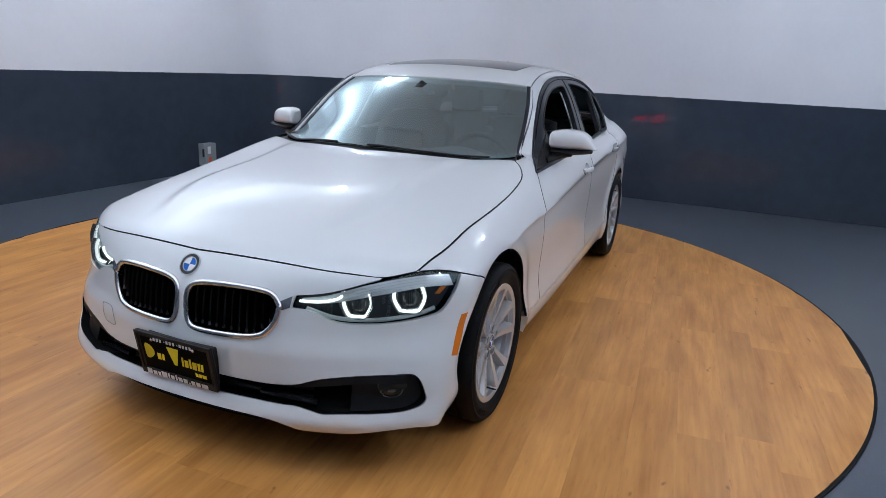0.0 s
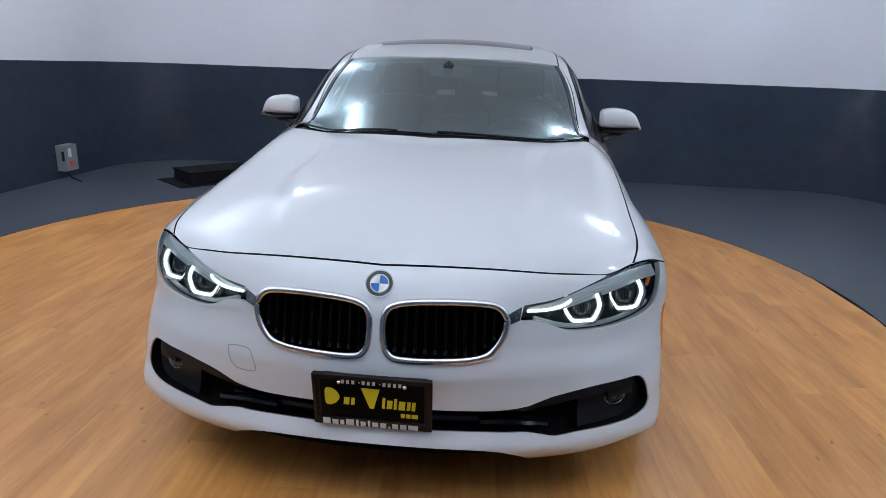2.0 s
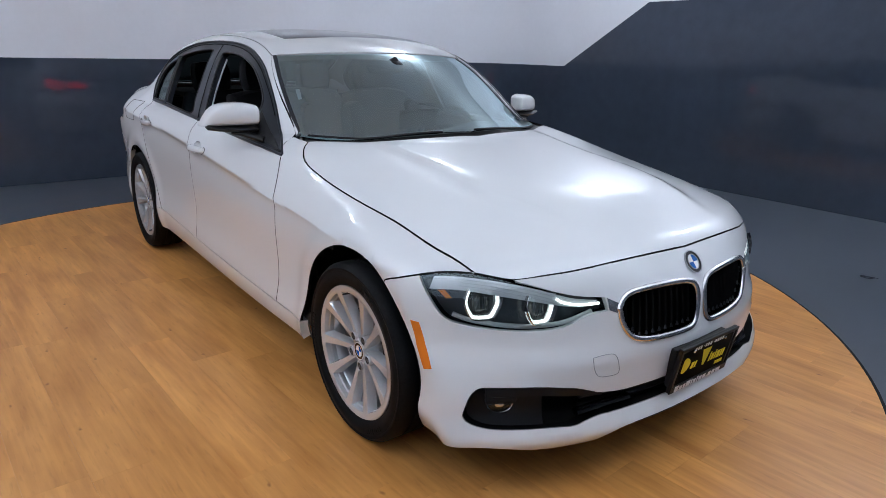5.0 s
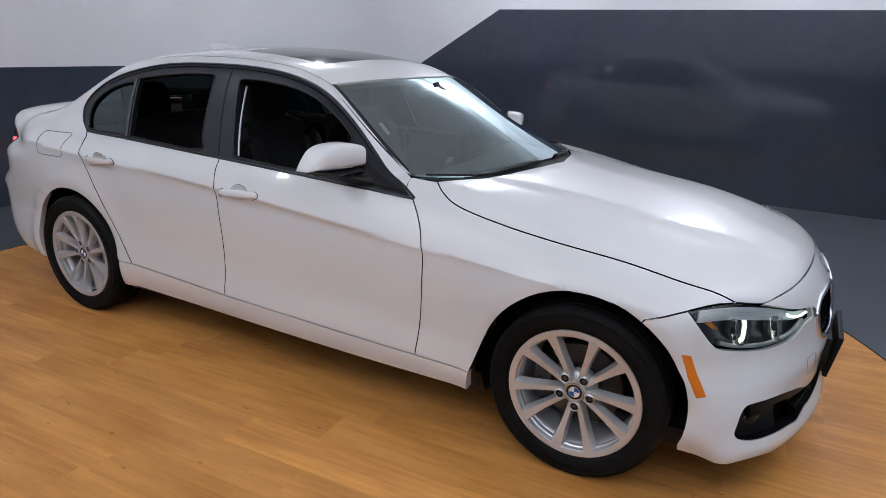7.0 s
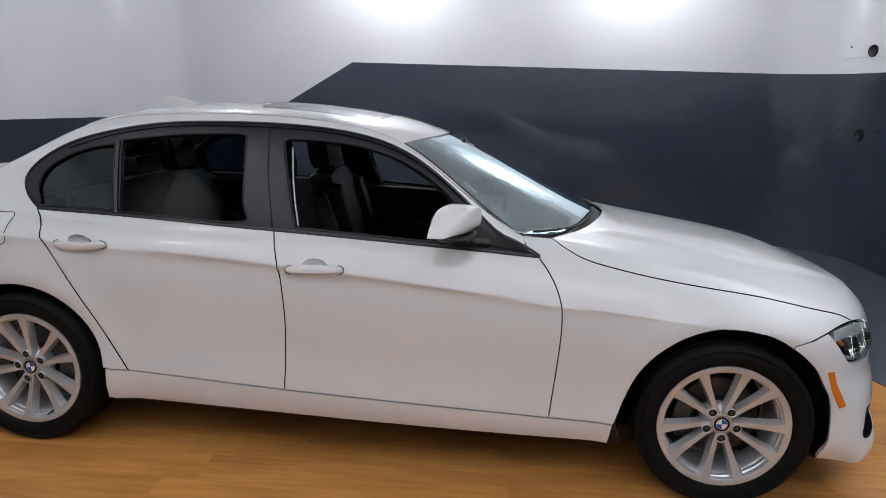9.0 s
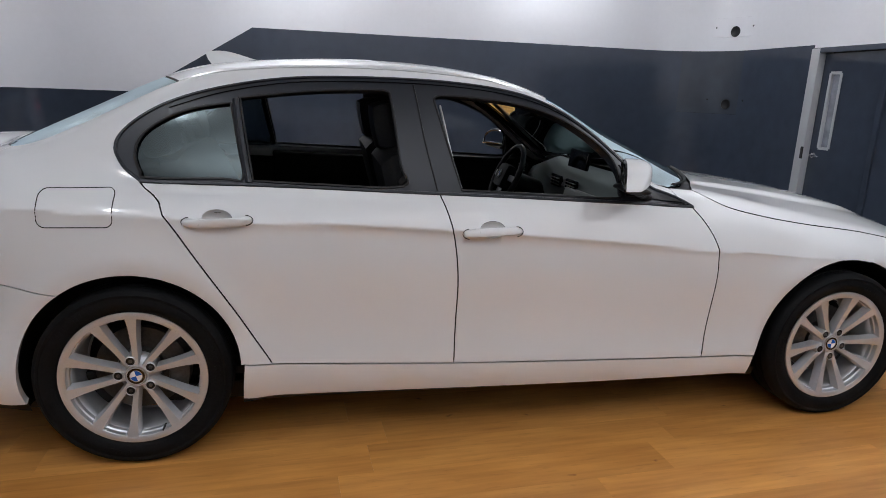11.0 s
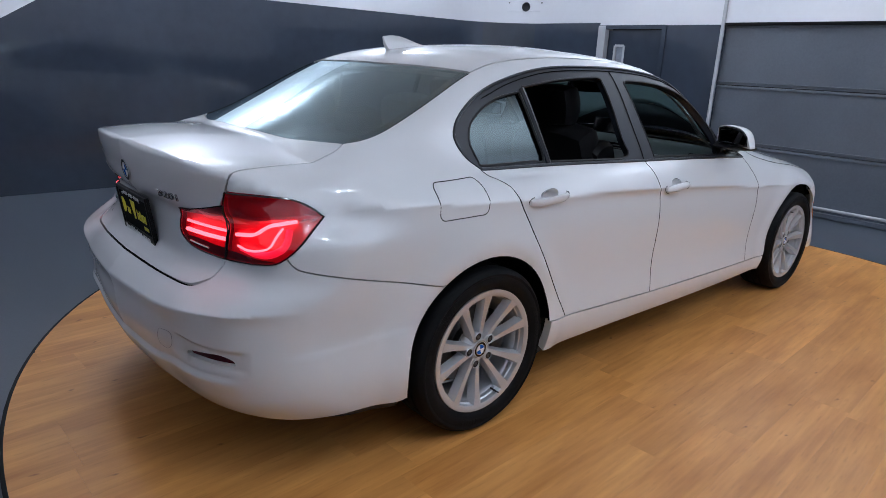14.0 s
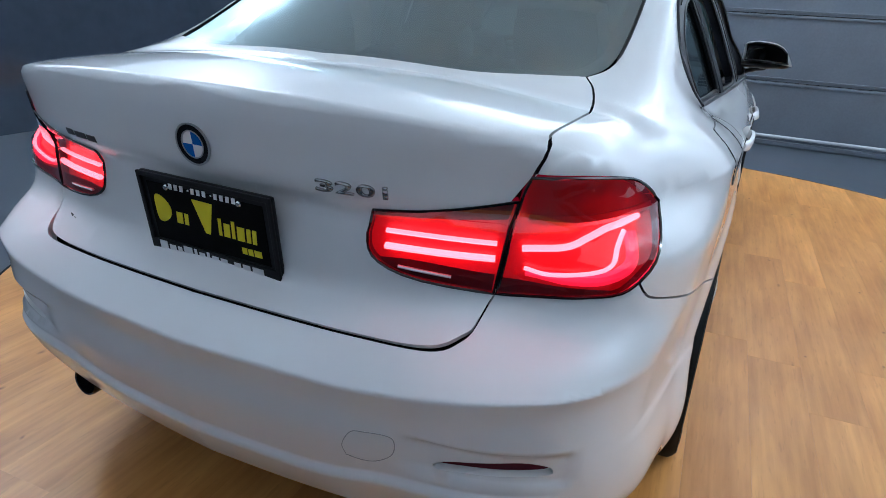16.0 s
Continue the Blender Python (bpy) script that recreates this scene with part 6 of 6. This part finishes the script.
def outside(car):
    for s in (1, -1):
        for x, z in HANDLES:
            handle(car, x, z, s)
        mirror(car, s)
    r, flap = 0.024, []
    for cx, cz, a0 in ((-1.430 - r, 0.968 - r, 0), (-1.652 + r, 0.968 - r, 90), (-1.652 + r, 0.850 + r, 180), (-1.430 - r, 0.850 + r, 270)):
        flap += [(cx + r * math.cos(a), cz + r * math.sin(a)) for a in np.radians(np.linspace(a0, a0 + 90, 7))]
    flap = tidy(np.array(flap), 0.012)
    rim, _ = meet(skin, np.stack([flap[:, 0], 0 * flap[:, 0], flap[:, 1]], -1), np.tile((0.0, -1.0, 0.0), (len(flap), 1)), 0.3, 1.2)
    part("fuel_flap_gap", tube(rim, 0.0018, 5, closed=True), M["black"], car, "fine gap round the fuel flap")
    # scuttle and wipers
    scuttle = loop([(0.995, 0.0, 0.98), (0.96, 0.22, 0.98), (0.885, 0.44, 0.975), (0.785, 0.60, 0.97), (0.715, 0.680, 0.972)], [(0.715, 0.680, 0.972), (0.660, 0.680, 0.985)], [(0.660, 0.680, 0.985), (0.735, 0.615, 0.984), (0.85, 0.43, 0.985), (0.925, 0.22, 0.987), (0.955, 0.0, 0.988)], mirrored=True)
    panel("scuttle", M["black"], car, sheet(ALONG, scuttle, gap=-0.004, sink=0.012, fold=0.0, h=0.03), "black scuttle panel", both=False)
    for pts in ([(0.675, -0.665, 0.98), (0.775, -0.56, 0.985), (0.868, -0.43, 0.985), (0.946, -0.16, 0.985)], [(0.958, 0.02, 0.985), (0.938, 0.24, 0.985), (0.868, 0.43, 0.98), (0.775, 0.58, 0.98)]):
        p = settle(flow(pts))
        arm = part("wiper", tube(p + 0.007 * slope(skin, p), 0.005, 6), M["black"], car, "black windscreen wiper", smooth=True)
        part("wiper_blade", tube(p + 0.004 * slope(skin, p) + np.array([-0.012, 0, 0.002]), 0.004, 5), M["rubber"], arm)
    part("windscreen_sticker", box(0.018, 0.070, 0.001, 0, facing((0.40, -0.575, 1.13), up=(-0.6, 0.1, 0.7)) @ Matrix.Translation((0, 0, -0.009))), M["white"], car, "narrow white windscreen label")
    part("windscreen_sticker", box(0.030, 0.022, 0.001, 0, facing((0.13, -0.44, 1.29), up=(-0.6, 0, 0.7)) @ Matrix.Translation((0, 0, -0.009))), M["white"], car, "white windscreen label")


def cushion(sx, sy, sz, m, puff=0.06, bm=None):
    """A padded block: strongly rounded, bulging faces."""
    out = bmesh.new()
    bmesh.ops.create_cube(out, size=1.0)
    bmesh.ops.subdivide_edges(out, edges=out.edges[:], cuts=5, use_grid_fill=True)
    for v in out.verts:
        p = v.co * 2
        q = Vector([c * math.sqrt(max(0, 1 - 0.32 * (o1 ** 2 + o2 ** 2) / 2 * 1.1)) for c, o1, o2 in ((p.x, p.y, p.z), (p.y, p.x, p.z), (p.z, p.x, p.y))])
        v.co = Vector((q.x * sx / 2, q.y * sy / 2, q.z * sz / 2))
    bmesh.ops.transform(out, matrix=m, verts=out.verts[:])
    return join(bm, out)


def seat_front(car, y):
    base = part("front_seat", cushion(0.52, 0.50, 0.18, Matrix.Translation((-0.10, y, 0.50)) @ pose(0, 0, 0, 0, -8, 0)), M["leather"], car, "black leather front seat", smooth=True)
    part("backrest", cushion(0.17, 0.50, 0.62, Matrix.Translation((-0.40, y, 0.80)) @ pose(0, 0, 0, 0, -16, 0)), M["leather"], base, smooth=True)
    for s in (1, -1):
        part("side_bolster", cushion(0.16, 0.11, 0.50, Matrix.Translation((-0.345, y + s * 0.215, 0.78)) @ pose(0, 0, 0, 0, -16, 0)), M["leather"], base, smooth=True)
        part("seat_bolster", cushion(0.46, 0.10, 0.15, Matrix.Translation((-0.08, y + s * 0.22, 0.545)) @ pose(0, 0, 0, 0, -8, 0)), M["leather"], base, smooth=True)
        part("headrest_post", tube([(-0.490, y + s * 0.06, 1.05), (-0.510, y + s * 0.06, 1.15)], 0.007), M["steel"], base, smooth=True)
    part("headrest", cushion(0.12, 0.27, 0.19, Matrix.Translation((-0.500, y, 1.175)) @ pose(0, 0, 0, 0, -10, 0)), M["leather"], base, "black leather headrest", smooth=True)
    part("seat_base", box(0.46, 0.42, 0.16, 0.03, Matrix.Translation((-0.10, y, 0.36))), M["plastic"], base)


def cabin(car):
    for y in (0.37, -0.37):
        seat_front(car, y)
    bench = part("rear_bench", cushion(0.50, 1.28, 0.20, Matrix.Translation((-0.98, 0, 0.52)) @ pose(0, 0, 0, 0, -10, 0)), M["leather"], car, "black leather rear bench", smooth=True)
    part("backrest", cushion(0.18, 1.26, 0.58, Matrix.Translation((-1.27, 0, 0.78)) @ pose(0, 0, 0, 0, -24, 0)), M["leather"], bench, smooth=True)
    for y, w in ((0.38, 0.26), (-0.38, 0.26), (0.0, 0.22)):
        part("headrest", cushion(0.12, w, 0.20 if y else 0.13, Matrix.Translation((-1.385, y, 1.125 if y else 1.075)) @ pose(0, 0, 0, 0, -15, 0)), M["leather"], bench, smooth=True)
    part("parcel_shelf", box(0.55, 1.16, 0.03, 0.01, Matrix.Translation((-1.62, 0, 1.015))), M["plastic"], car, "dark parcel shelf")
    part("cabin_floor", box(2.5, 1.5, 0.03, 0.0, Matrix.Translation((-0.35, 0, 0.275))), M["carpet"], car, "black carpet")
    part("tunnel", box(1.7, 0.26, 0.26, 0.06, Matrix.Translation((-0.05, 0, 0.40))), M["plastic"], car, smooth=True)
    part("bulkhead", box(0.03, 1.5, 0.62, 0.0, Matrix.Translation((0.86, 0, 0.57))), M["plastic"], car)
    part("boot_wall", box(0.03, 1.4, 0.62, 0.0, Matrix.Translation((-1.50, 0, 0.68))), M["plastic"], car)
    # dashboard: a swept section
    sec = [(0.84, 0.915), (0.74, 0.940), (0.58, 0.950), (0.49, 0.915), (0.46, 0.87), (0.47, 0.80), (0.52, 0.70), (0.62, 0.60), (0.86, 0.55)]
    dash = bmesh.new()
    rows = []
    for y in np.linspace(-0.68, 0.68, 25):
        hood = 0.040 * math.exp(-((y - 0.37) / 0.17) ** 2)
        pull = 0.05 * (abs(y) / 0.74) ** 3
        low = 0.025 * (abs(y) / 0.68) ** 3
        rows.append([dash.verts.new((x + pull * (x < 0.8), y, z - low + hood * (0.45 < x < 0.7) * (z > 0.85))) for x, z in sec])
    for a, b in zip(rows[:-1], rows[1:]):
        for j in range(len(sec) - 1):
            dash.faces.new((a[j], a[j + 1], b[j + 1], b[j]))
    d = part("dashboard", dash, M["dash"], car, "dark dashboard with a silver trim band", smooth=True)
    part("trim_band", box(0.03, 0.62, 0.105, 0.012, Matrix.Translation((0.462, -0.37, 0.825)) @ pose(0, 0, 0, 0, 14, 3)), M["pad"], d, "pale grey dashboard panel")
    for y in (-0.66, -0.10, 0.10, 0.66):
        v = part("air_vent", box(0.02, 0.13, 0.06, 0.008, Matrix.Translation((0.462, y, 0.885))), M["gloss"], d)
        for k in range(3):
            part("vent_slat", box(0.024, 0.12, 0.004, 0.0, Matrix.Translation((0.460, y, 0.868 + 0.016 * k))), M["satin"], v)
    part("display", box(0.02, 0.23, 0.095, 0.008, Matrix.Translation((0.535, 0.0, 1.005)) @ pose(0, 0, 0, 0, 8, 0)), M["screen"], d, "dark dashboard display")
    part("centre_stack", box(0.10, 0.25, 0.26, 0.02, Matrix.Translation((0.50, 0, 0.70)) @ pose(0, 0, 0, 0, 14, 0)), M["gloss"], d)
    m = Matrix.Translation((0.265, 0.37, 0.865)) @ pose(0, 0, 0, 0, -66, 0)
    wheel = part("steering_wheel", tube([m @ Vector((0.182 * math.cos(a), 0.182 * math.sin(a), 0)) for a in np.linspace(0, 2 * math.pi, 40, endpoint=False)], 0.0155, 10, closed=True), M["leather"], car, "black three-spoke steering wheel", smooth=True)
    part("wheel_boss", cushion(0.14, 0.16, 0.06, m @ Matrix.Translation((0, 0, 0.01))), M["plastic"], wheel, smooth=True)
    for a in (0, 180, 270):
        p = Matrix.Rotation(radians(a + 90 if a == 270 else a + 90), 4, "Z")
        part("wheel_spoke", box(0.11, 0.035 if a != 270 else 0.05, 0.016, 0.006, m @ Matrix.Rotation(radians((a + 90) if a != 270 else 180), 4, "Z") @ Matrix.Translation((0.12, 0, 0.004))), M["satin"], wheel)
    roundel(wheel, m @ Matrix.Translation((0, 0, 0.042)) @ Matrix.Diagonal((1, 1, 1, 1)), 0.026)
    part("steering_column", tube([m @ Vector((0, 0, -0.01)), m @ Vector((0.02, 0, -0.26))], 0.05, 12), M["plastic"], car, smooth=True)
    part("rear_view_mirror", cushion(0.035, 0.24, 0.065, Matrix.Translation((0.235, 0.0, 1.245)) @ pose(0, 0, 0, 0, -12, 6)), M["gloss"], car, "interior mirror", smooth=True)
    part("mirror_stem", tube([(0.25, 0, 1.26), (0.33, 0, 1.285)], 0.016, 8), M["black"], car, smooth=True)
    part("camera_cover", box(0.07, 0.06, 0.030, 0.010, Matrix.Translation((0.335, 0, 1.262)) @ pose(0, 0, 0, 0, 25, 0)), M["black"], car, smooth=True)
    part("shifter", tube([(0.18, 0.0, 0.52), (0.165, 0.0, 0.62)], [0.02, 0.026], 10), M["gloss"], car, smooth=True)
    part("console_box", cushion(0.34, 0.20, 0.14, Matrix.Translation((-0.30, 0, 0.585))), M["leather"], car, smooth=True)
    # inside of the doors, headlining and pillars
    for s in (1, -1):
        for x0, x1 in ((-0.30, 0.66), (-1.02, -0.34)):
            card = part("door_card", box(x1 - x0, 0.05, 0.56, 0.02, Matrix.Translation(((x0 + x1) / 2, s * 0.775, 0.655)) @ pose(0, 0, 0, s * 4, 0, 0)), M["plastic"], car, "dark door card", smooth=True)
            part("armrest", box(0.42, 0.08, 0.06, 0.025, Matrix.Translation(((x0 + x1) / 2 - 0.04, s * 0.72, 0.70))), M["leather"], card, smooth=True)
            part("trim_band", box((x1 - x0) * 0.8, 0.012, 0.03, 0.005, Matrix.Translation(((x0 + x1) / 2, s * 0.742, 0.80))), M["plastic"], card)
            part("door_sill_rail", box(x1 - x0, 0.07, 0.02, 0.008, Matrix.Translation(((x0 + x1) / 2, s * 0.760, 0.925)) @ pose(0, 0, 0, 0, 1.6, 0)), M["plastic"], card)

    rim = loop(L_SCREEN_TOP[::-1], L_ROOF_SIDE, L_BACK_TOP, mirrored=True)
    panel("headlining", M["liner"], car, sheet(ALONG, rim, gap=0.0, sink=0.035, fold=0.0, h=0.06), "pale headlining", both=False)
    inner_a = sheet(ALONG, loop(L_SCREEN_SIDE[::-1], L_ROOF_SIDE, L_BACK_SIDE[:3], [(-1.66, 0.612, 1.132), (-1.45, 0.70, 1.06)], L_GLASS[::-1][2:], [(0.69, 0.80, 0.912), (0.64, 0.775, 0.935), (0.625, 0.715, 0.972)]), gap=-0.006, sink=0.040, fold=0.0, h=0.04)
    panel("pillar_trim", M["liner"], car, inner_a, "pale pillar trim")


def car():
    c = thing("car", "pearl white four-door saloon with lit lamps on the turntable", "car", Matrix.Translation((0, 0, -0.007)))
    inner_shell(c)
    car_body(c)
    front_details(c)
    rear_details(c)
    outside(c)
    cabin(c)
    for w in wheels():
        w.parent = c
        for key in ("category",):
            if key in w:
                del w[key]


car()

# ---- fittings of the room ----
def entrance():
    d = thing("door_1", "closed dark slate door with a narrow window and one light grey jamb", "door", kind="structure")
    y0, y1, top = DOOR_B, DOOR_A, TALL - 0.035
    for y, w, mat in ((y1 - 0.045, 0.11, M["jamb"]), (y0 + 0.0, 0.06, M["wall_dark"])):
        part("door_frame", box(0.16, w, top - FLOOR, 0.006, Matrix.Translation((X1 + 0.06, y, (top + FLOOR) / 2))), mat, d, "steel frame")
    part("door_frame", box(0.16, y1 - y0, 0.05, 0.006, Matrix.Translation((X1 + 0.062, (y0 + y1) / 2, top - 0.02))), M["wall_dark"], d)
    leaf_y0, leaf_y1 = y0 + 0.035, y1 - 0.105
    slot = (leaf_y1 - 0.24, leaf_y1 - 0.11, 0.90, 1.62)
    x = X1 + 0.075
    yc = (leaf_y0 + leaf_y1) / 2

    def slab(ya, yb, za, zb):
        return box(0.045, yb - ya, zb - za, 0.0, Matrix.Translation((x, (ya + yb) / 2, (za + zb) / 2)))
    leaf = part("door_leaf", slab(leaf_y0, slot[0], FLOOR + 0.01, top - 0.05), M["wall_dark"], d, "dark slate door leaf")
    part("door_stile", slab(slot[1], leaf_y1, FLOOR + 0.01, top - 0.05), M["wall_dark"], leaf)
    part("door_rail", slab(slot[0], slot[1], FLOOR + 0.01, slot[2]), M["wall_dark"], leaf)
    part("door_rail", slab(slot[0], slot[1], slot[3], top - 0.05), M["wall_dark"], leaf)
    part("pane", box(0.006, slot[1] - slot[0], slot[3] - slot[2], 0, Matrix.Translation((x, (slot[0] + slot[1]) / 2, (slot[2] + slot[3]) / 2))), M["pale_pane"], leaf, "narrow vision pane with a pale reflection put into its colour")
    part("pane_backing", box(0.01, slot[1] - slot[0] + 0.06, slot[3] - slot[2] + 0.06, 0, Matrix.Translation((x + 0.05, (slot[0] + slot[1]) / 2, (slot[2] + slot[3]) / 2))), M["jamb"], leaf)
    for ya, yb, za, zb in ((slot[0] - 0.015, slot[0] + 0.012, slot[2], slot[3]), (slot[1] - 0.012, slot[1] + 0.015, slot[2], slot[3]), (slot[0], slot[1], slot[2] - 0.015, slot[2] + 0.012), (slot[0], slot[1], slot[3] - 0.012, slot[3] + 0.015)):
        part("pane_frame", box(0.06, yb - ya, zb - za, 0.003, Matrix.Translation((x, (ya + yb) / 2, (za + zb) / 2))), M["jamb"], leaf)
    hy = leaf_y1 - 0.06
    part("door_lever", tube([(x - 0.02, hy, 0.82), (x - 0.065, hy, 0.82), (x - 0.07, hy - 0.02, 0.82), (x - 0.07, hy - 0.12, 0.818)], 0.010, 8), M["chrome"], leaf, "steel lever", smooth=True)
    part("door_rose", turned([(0, 0.01), (0.028, 0.008), (0.03, 0.0)], 20, Matrix.Translation((x - 0.023, hy, 0.82)) @ pose(0, 0, 0, 0, -90, 0)), M["chrome"], leaf, smooth=True)
    part("strike_plate", box(0.01, 0.03, 0.12, 0.002, Matrix.Translation((X1 - 0.022, y1 - 0.085, 0.84))), M["black"], leaf)


def gate():
    g = thing("door_2", "closed sectional gate of wide dark grey panels", "gate", kind="structure")
    top = TALL - 0.035
    n = 3
    step = (top - FLOOR) / n
    for i in range(n):
        za, zb = FLOOR + i * step + 0.004, FLOOR + (i + 1) * step - 0.004
        p = part("gate_panel", box(0.045, GATE_A - GATE_B, zb - za, 0.004, Matrix.Translation((X1 + 0.065, (GATE_A + GATE_B) / 2, (za + zb) / 2))), M["shutter"], g, "wide dark grey panel")
        part("panel_rib", box(0.02, GATE_A - GATE_B, 0.022, 0.006, Matrix.Translation((X1 + 0.037, (GATE_A + GATE_B) / 2, zb - 0.016))), M["shutter"], p)
        part("panel_rib", box(0.014, GATE_A - GATE_B, 0.014, 0.004, Matrix.Translation((X1 + 0.039, (GATE_A + GATE_B) / 2, za + 0.03))), M["shutter"], p)
    part("bottom_bar", box(0.05, GATE_A - GATE_B, 0.05, 0.012, Matrix.Translation((X1 + 0.03, (GATE_A + GATE_B) / 2, FLOOR + 0.03))), M["shutter"], g)
    part("bottom_seal", tube([(X1 + 0.0, GATE_A, FLOOR + 0.10), (X1 + 0.0, GATE_B, FLOOR + 0.10)], 0.016, 10), M["jamb"], g, smooth=True)
    part("corner_strip", box(0.03, 0.035, top - FLOOR + 0.3, 0.006, Matrix.Translation((X1 - 0.012, GATE_A + 0.012, (top + 0.3 + FLOOR) / 2))), M["jamb"], g, "light grey metal corner strip")
    part("head_strip", box(0.05, GATE_A - GATE_B, 0.03, 0.004, Matrix.Translation((X1 + 0.012, (GATE_A + GATE_B) / 2, top + 0.004))), M["edge"], g)


def port_plate(i):
    """A thin plate bent to the curved wall, with a round port."""
    z = (2.105, 1.28)[i]
    a = radians(21)
    cx, cy = X1 - ROUND, Y1 - ROUND
    c = Vector((cx + (ROUND - 0.006) * math.cos(a), cy + (ROUND - 0.006) * math.sin(a), z))
    m = look(c, c + Vector((math.cos(a), math.sin(a), 0)))
    t = thing("wall_plate", ("white curved wall plate with a round black port", "dark glossy curved wall plate with a round black port")[i], "wall plate", group="wall plates")
    mat = (M["wall_white"], M["plate"])[i]
    z0, z1, a0, sweep = ((2.045, 2.26, 6, 34), (1.165, TALL - 0.006, 10, 51))[i]
    part("plate", turned([(ROUND - 0.001, z0), (ROUND - 0.006, z0 + 0.002), (ROUND - 0.006, z1 - 0.002), (ROUND - 0.001, z1)], 20, Matrix.Translation((cx, cy, 0)), start=a0, sweep=sweep), mat, t, smooth=True)
    part("port", turned([(0, 0.003), (0.044, 0.0035), (0.050, 0.008), (0.056, 0.009), (0.060, 0.005), (0.060, -0.004)], 28, m), M["black"], t, "round black port", smooth=True)
    for u, v in ((-0.24, 0.05), (0.24, 0.05)):
        b = a - u / ROUND
        p = Vector((cx + (ROUND - 0.006) * math.cos(b), cy + (ROUND - 0.006) * math.sin(b), z + v))
        part("bolt", turned([(0, 0.004), (0.008, 0.003), (0.011, -0.002)], 10, look(p, p + Vector((math.cos(b), math.sin(b), 0)))), M["gloss"], t)


def junction_box():
    j = thing("junction_box", "grey steel junction box on the dark wall with cables below", "junction box")
    y = Y0
    part("casing", box(0.20, 0.10, 0.27, 0.008, Matrix.Translation((-2.54, y + 0.052, 0.195))), M["grey"], j)
    part("cover", box(0.17, 0.008, 0.24, 0.003, Matrix.Translation((-2.54, y + 0.105, 0.195))), M["grey"], j)
    part("label_white", box(0.05, 0.002, 0.09, 0.0, Matrix.Translation((-2.51, y + 0.110, 0.25))), M["white"], j, "white label")
    part("label_orange", box(0.055, 0.002, 0.07, 0.0, Matrix.Translation((-2.52, y + 0.110, 0.13))), M["orange"], j, "orange label")
    part("lever", box(0.02, 0.02, 0.10, 0.005, Matrix.Translation((-2.43, y + 0.09, 0.22))), M["black"], j)
    part("cable", tube(flow([(-2.54, y + 0.05, 0.07), (-2.53, y + 0.06, 0.02), (-2.48, y + 0.14, -0.012), (-2.37, y + 0.3, -0.022)]), 0.010, 8), M["black"], j, smooth=True)


def step_block():
    s = thing("ramp_block", "low black step block on a black base sheet", "step block")
    m = pose(-3.02, -2.72, FLOOR, 0, 0, -40)
    part("base_sheet", box(1.35, 0.62, 0.008, 0.002, m @ Matrix.Translation((0.0, -0.0, 0.004))), M["edge"], s)
    part("block", box(1.10, 0.42, 0.12, 0.01, m @ Matrix.Translation((0, 0.04, 0.068))), M["black"], s)
    part("tread", box(1.12, 0.44, 0.012, 0.004, m @ Matrix.Translation((0, 0.04, 0.133))), M["edge"], s)
    part("latch", box(0.05, 0.006, 0.018, 0.002, m @ Matrix.Translation((0.05, -0.174, 0.10))), M["jamb"], s, "bright latch")


entrance()
gate()
for i in (0, 1):
    port_plate(i)
junction_box()
step_block()
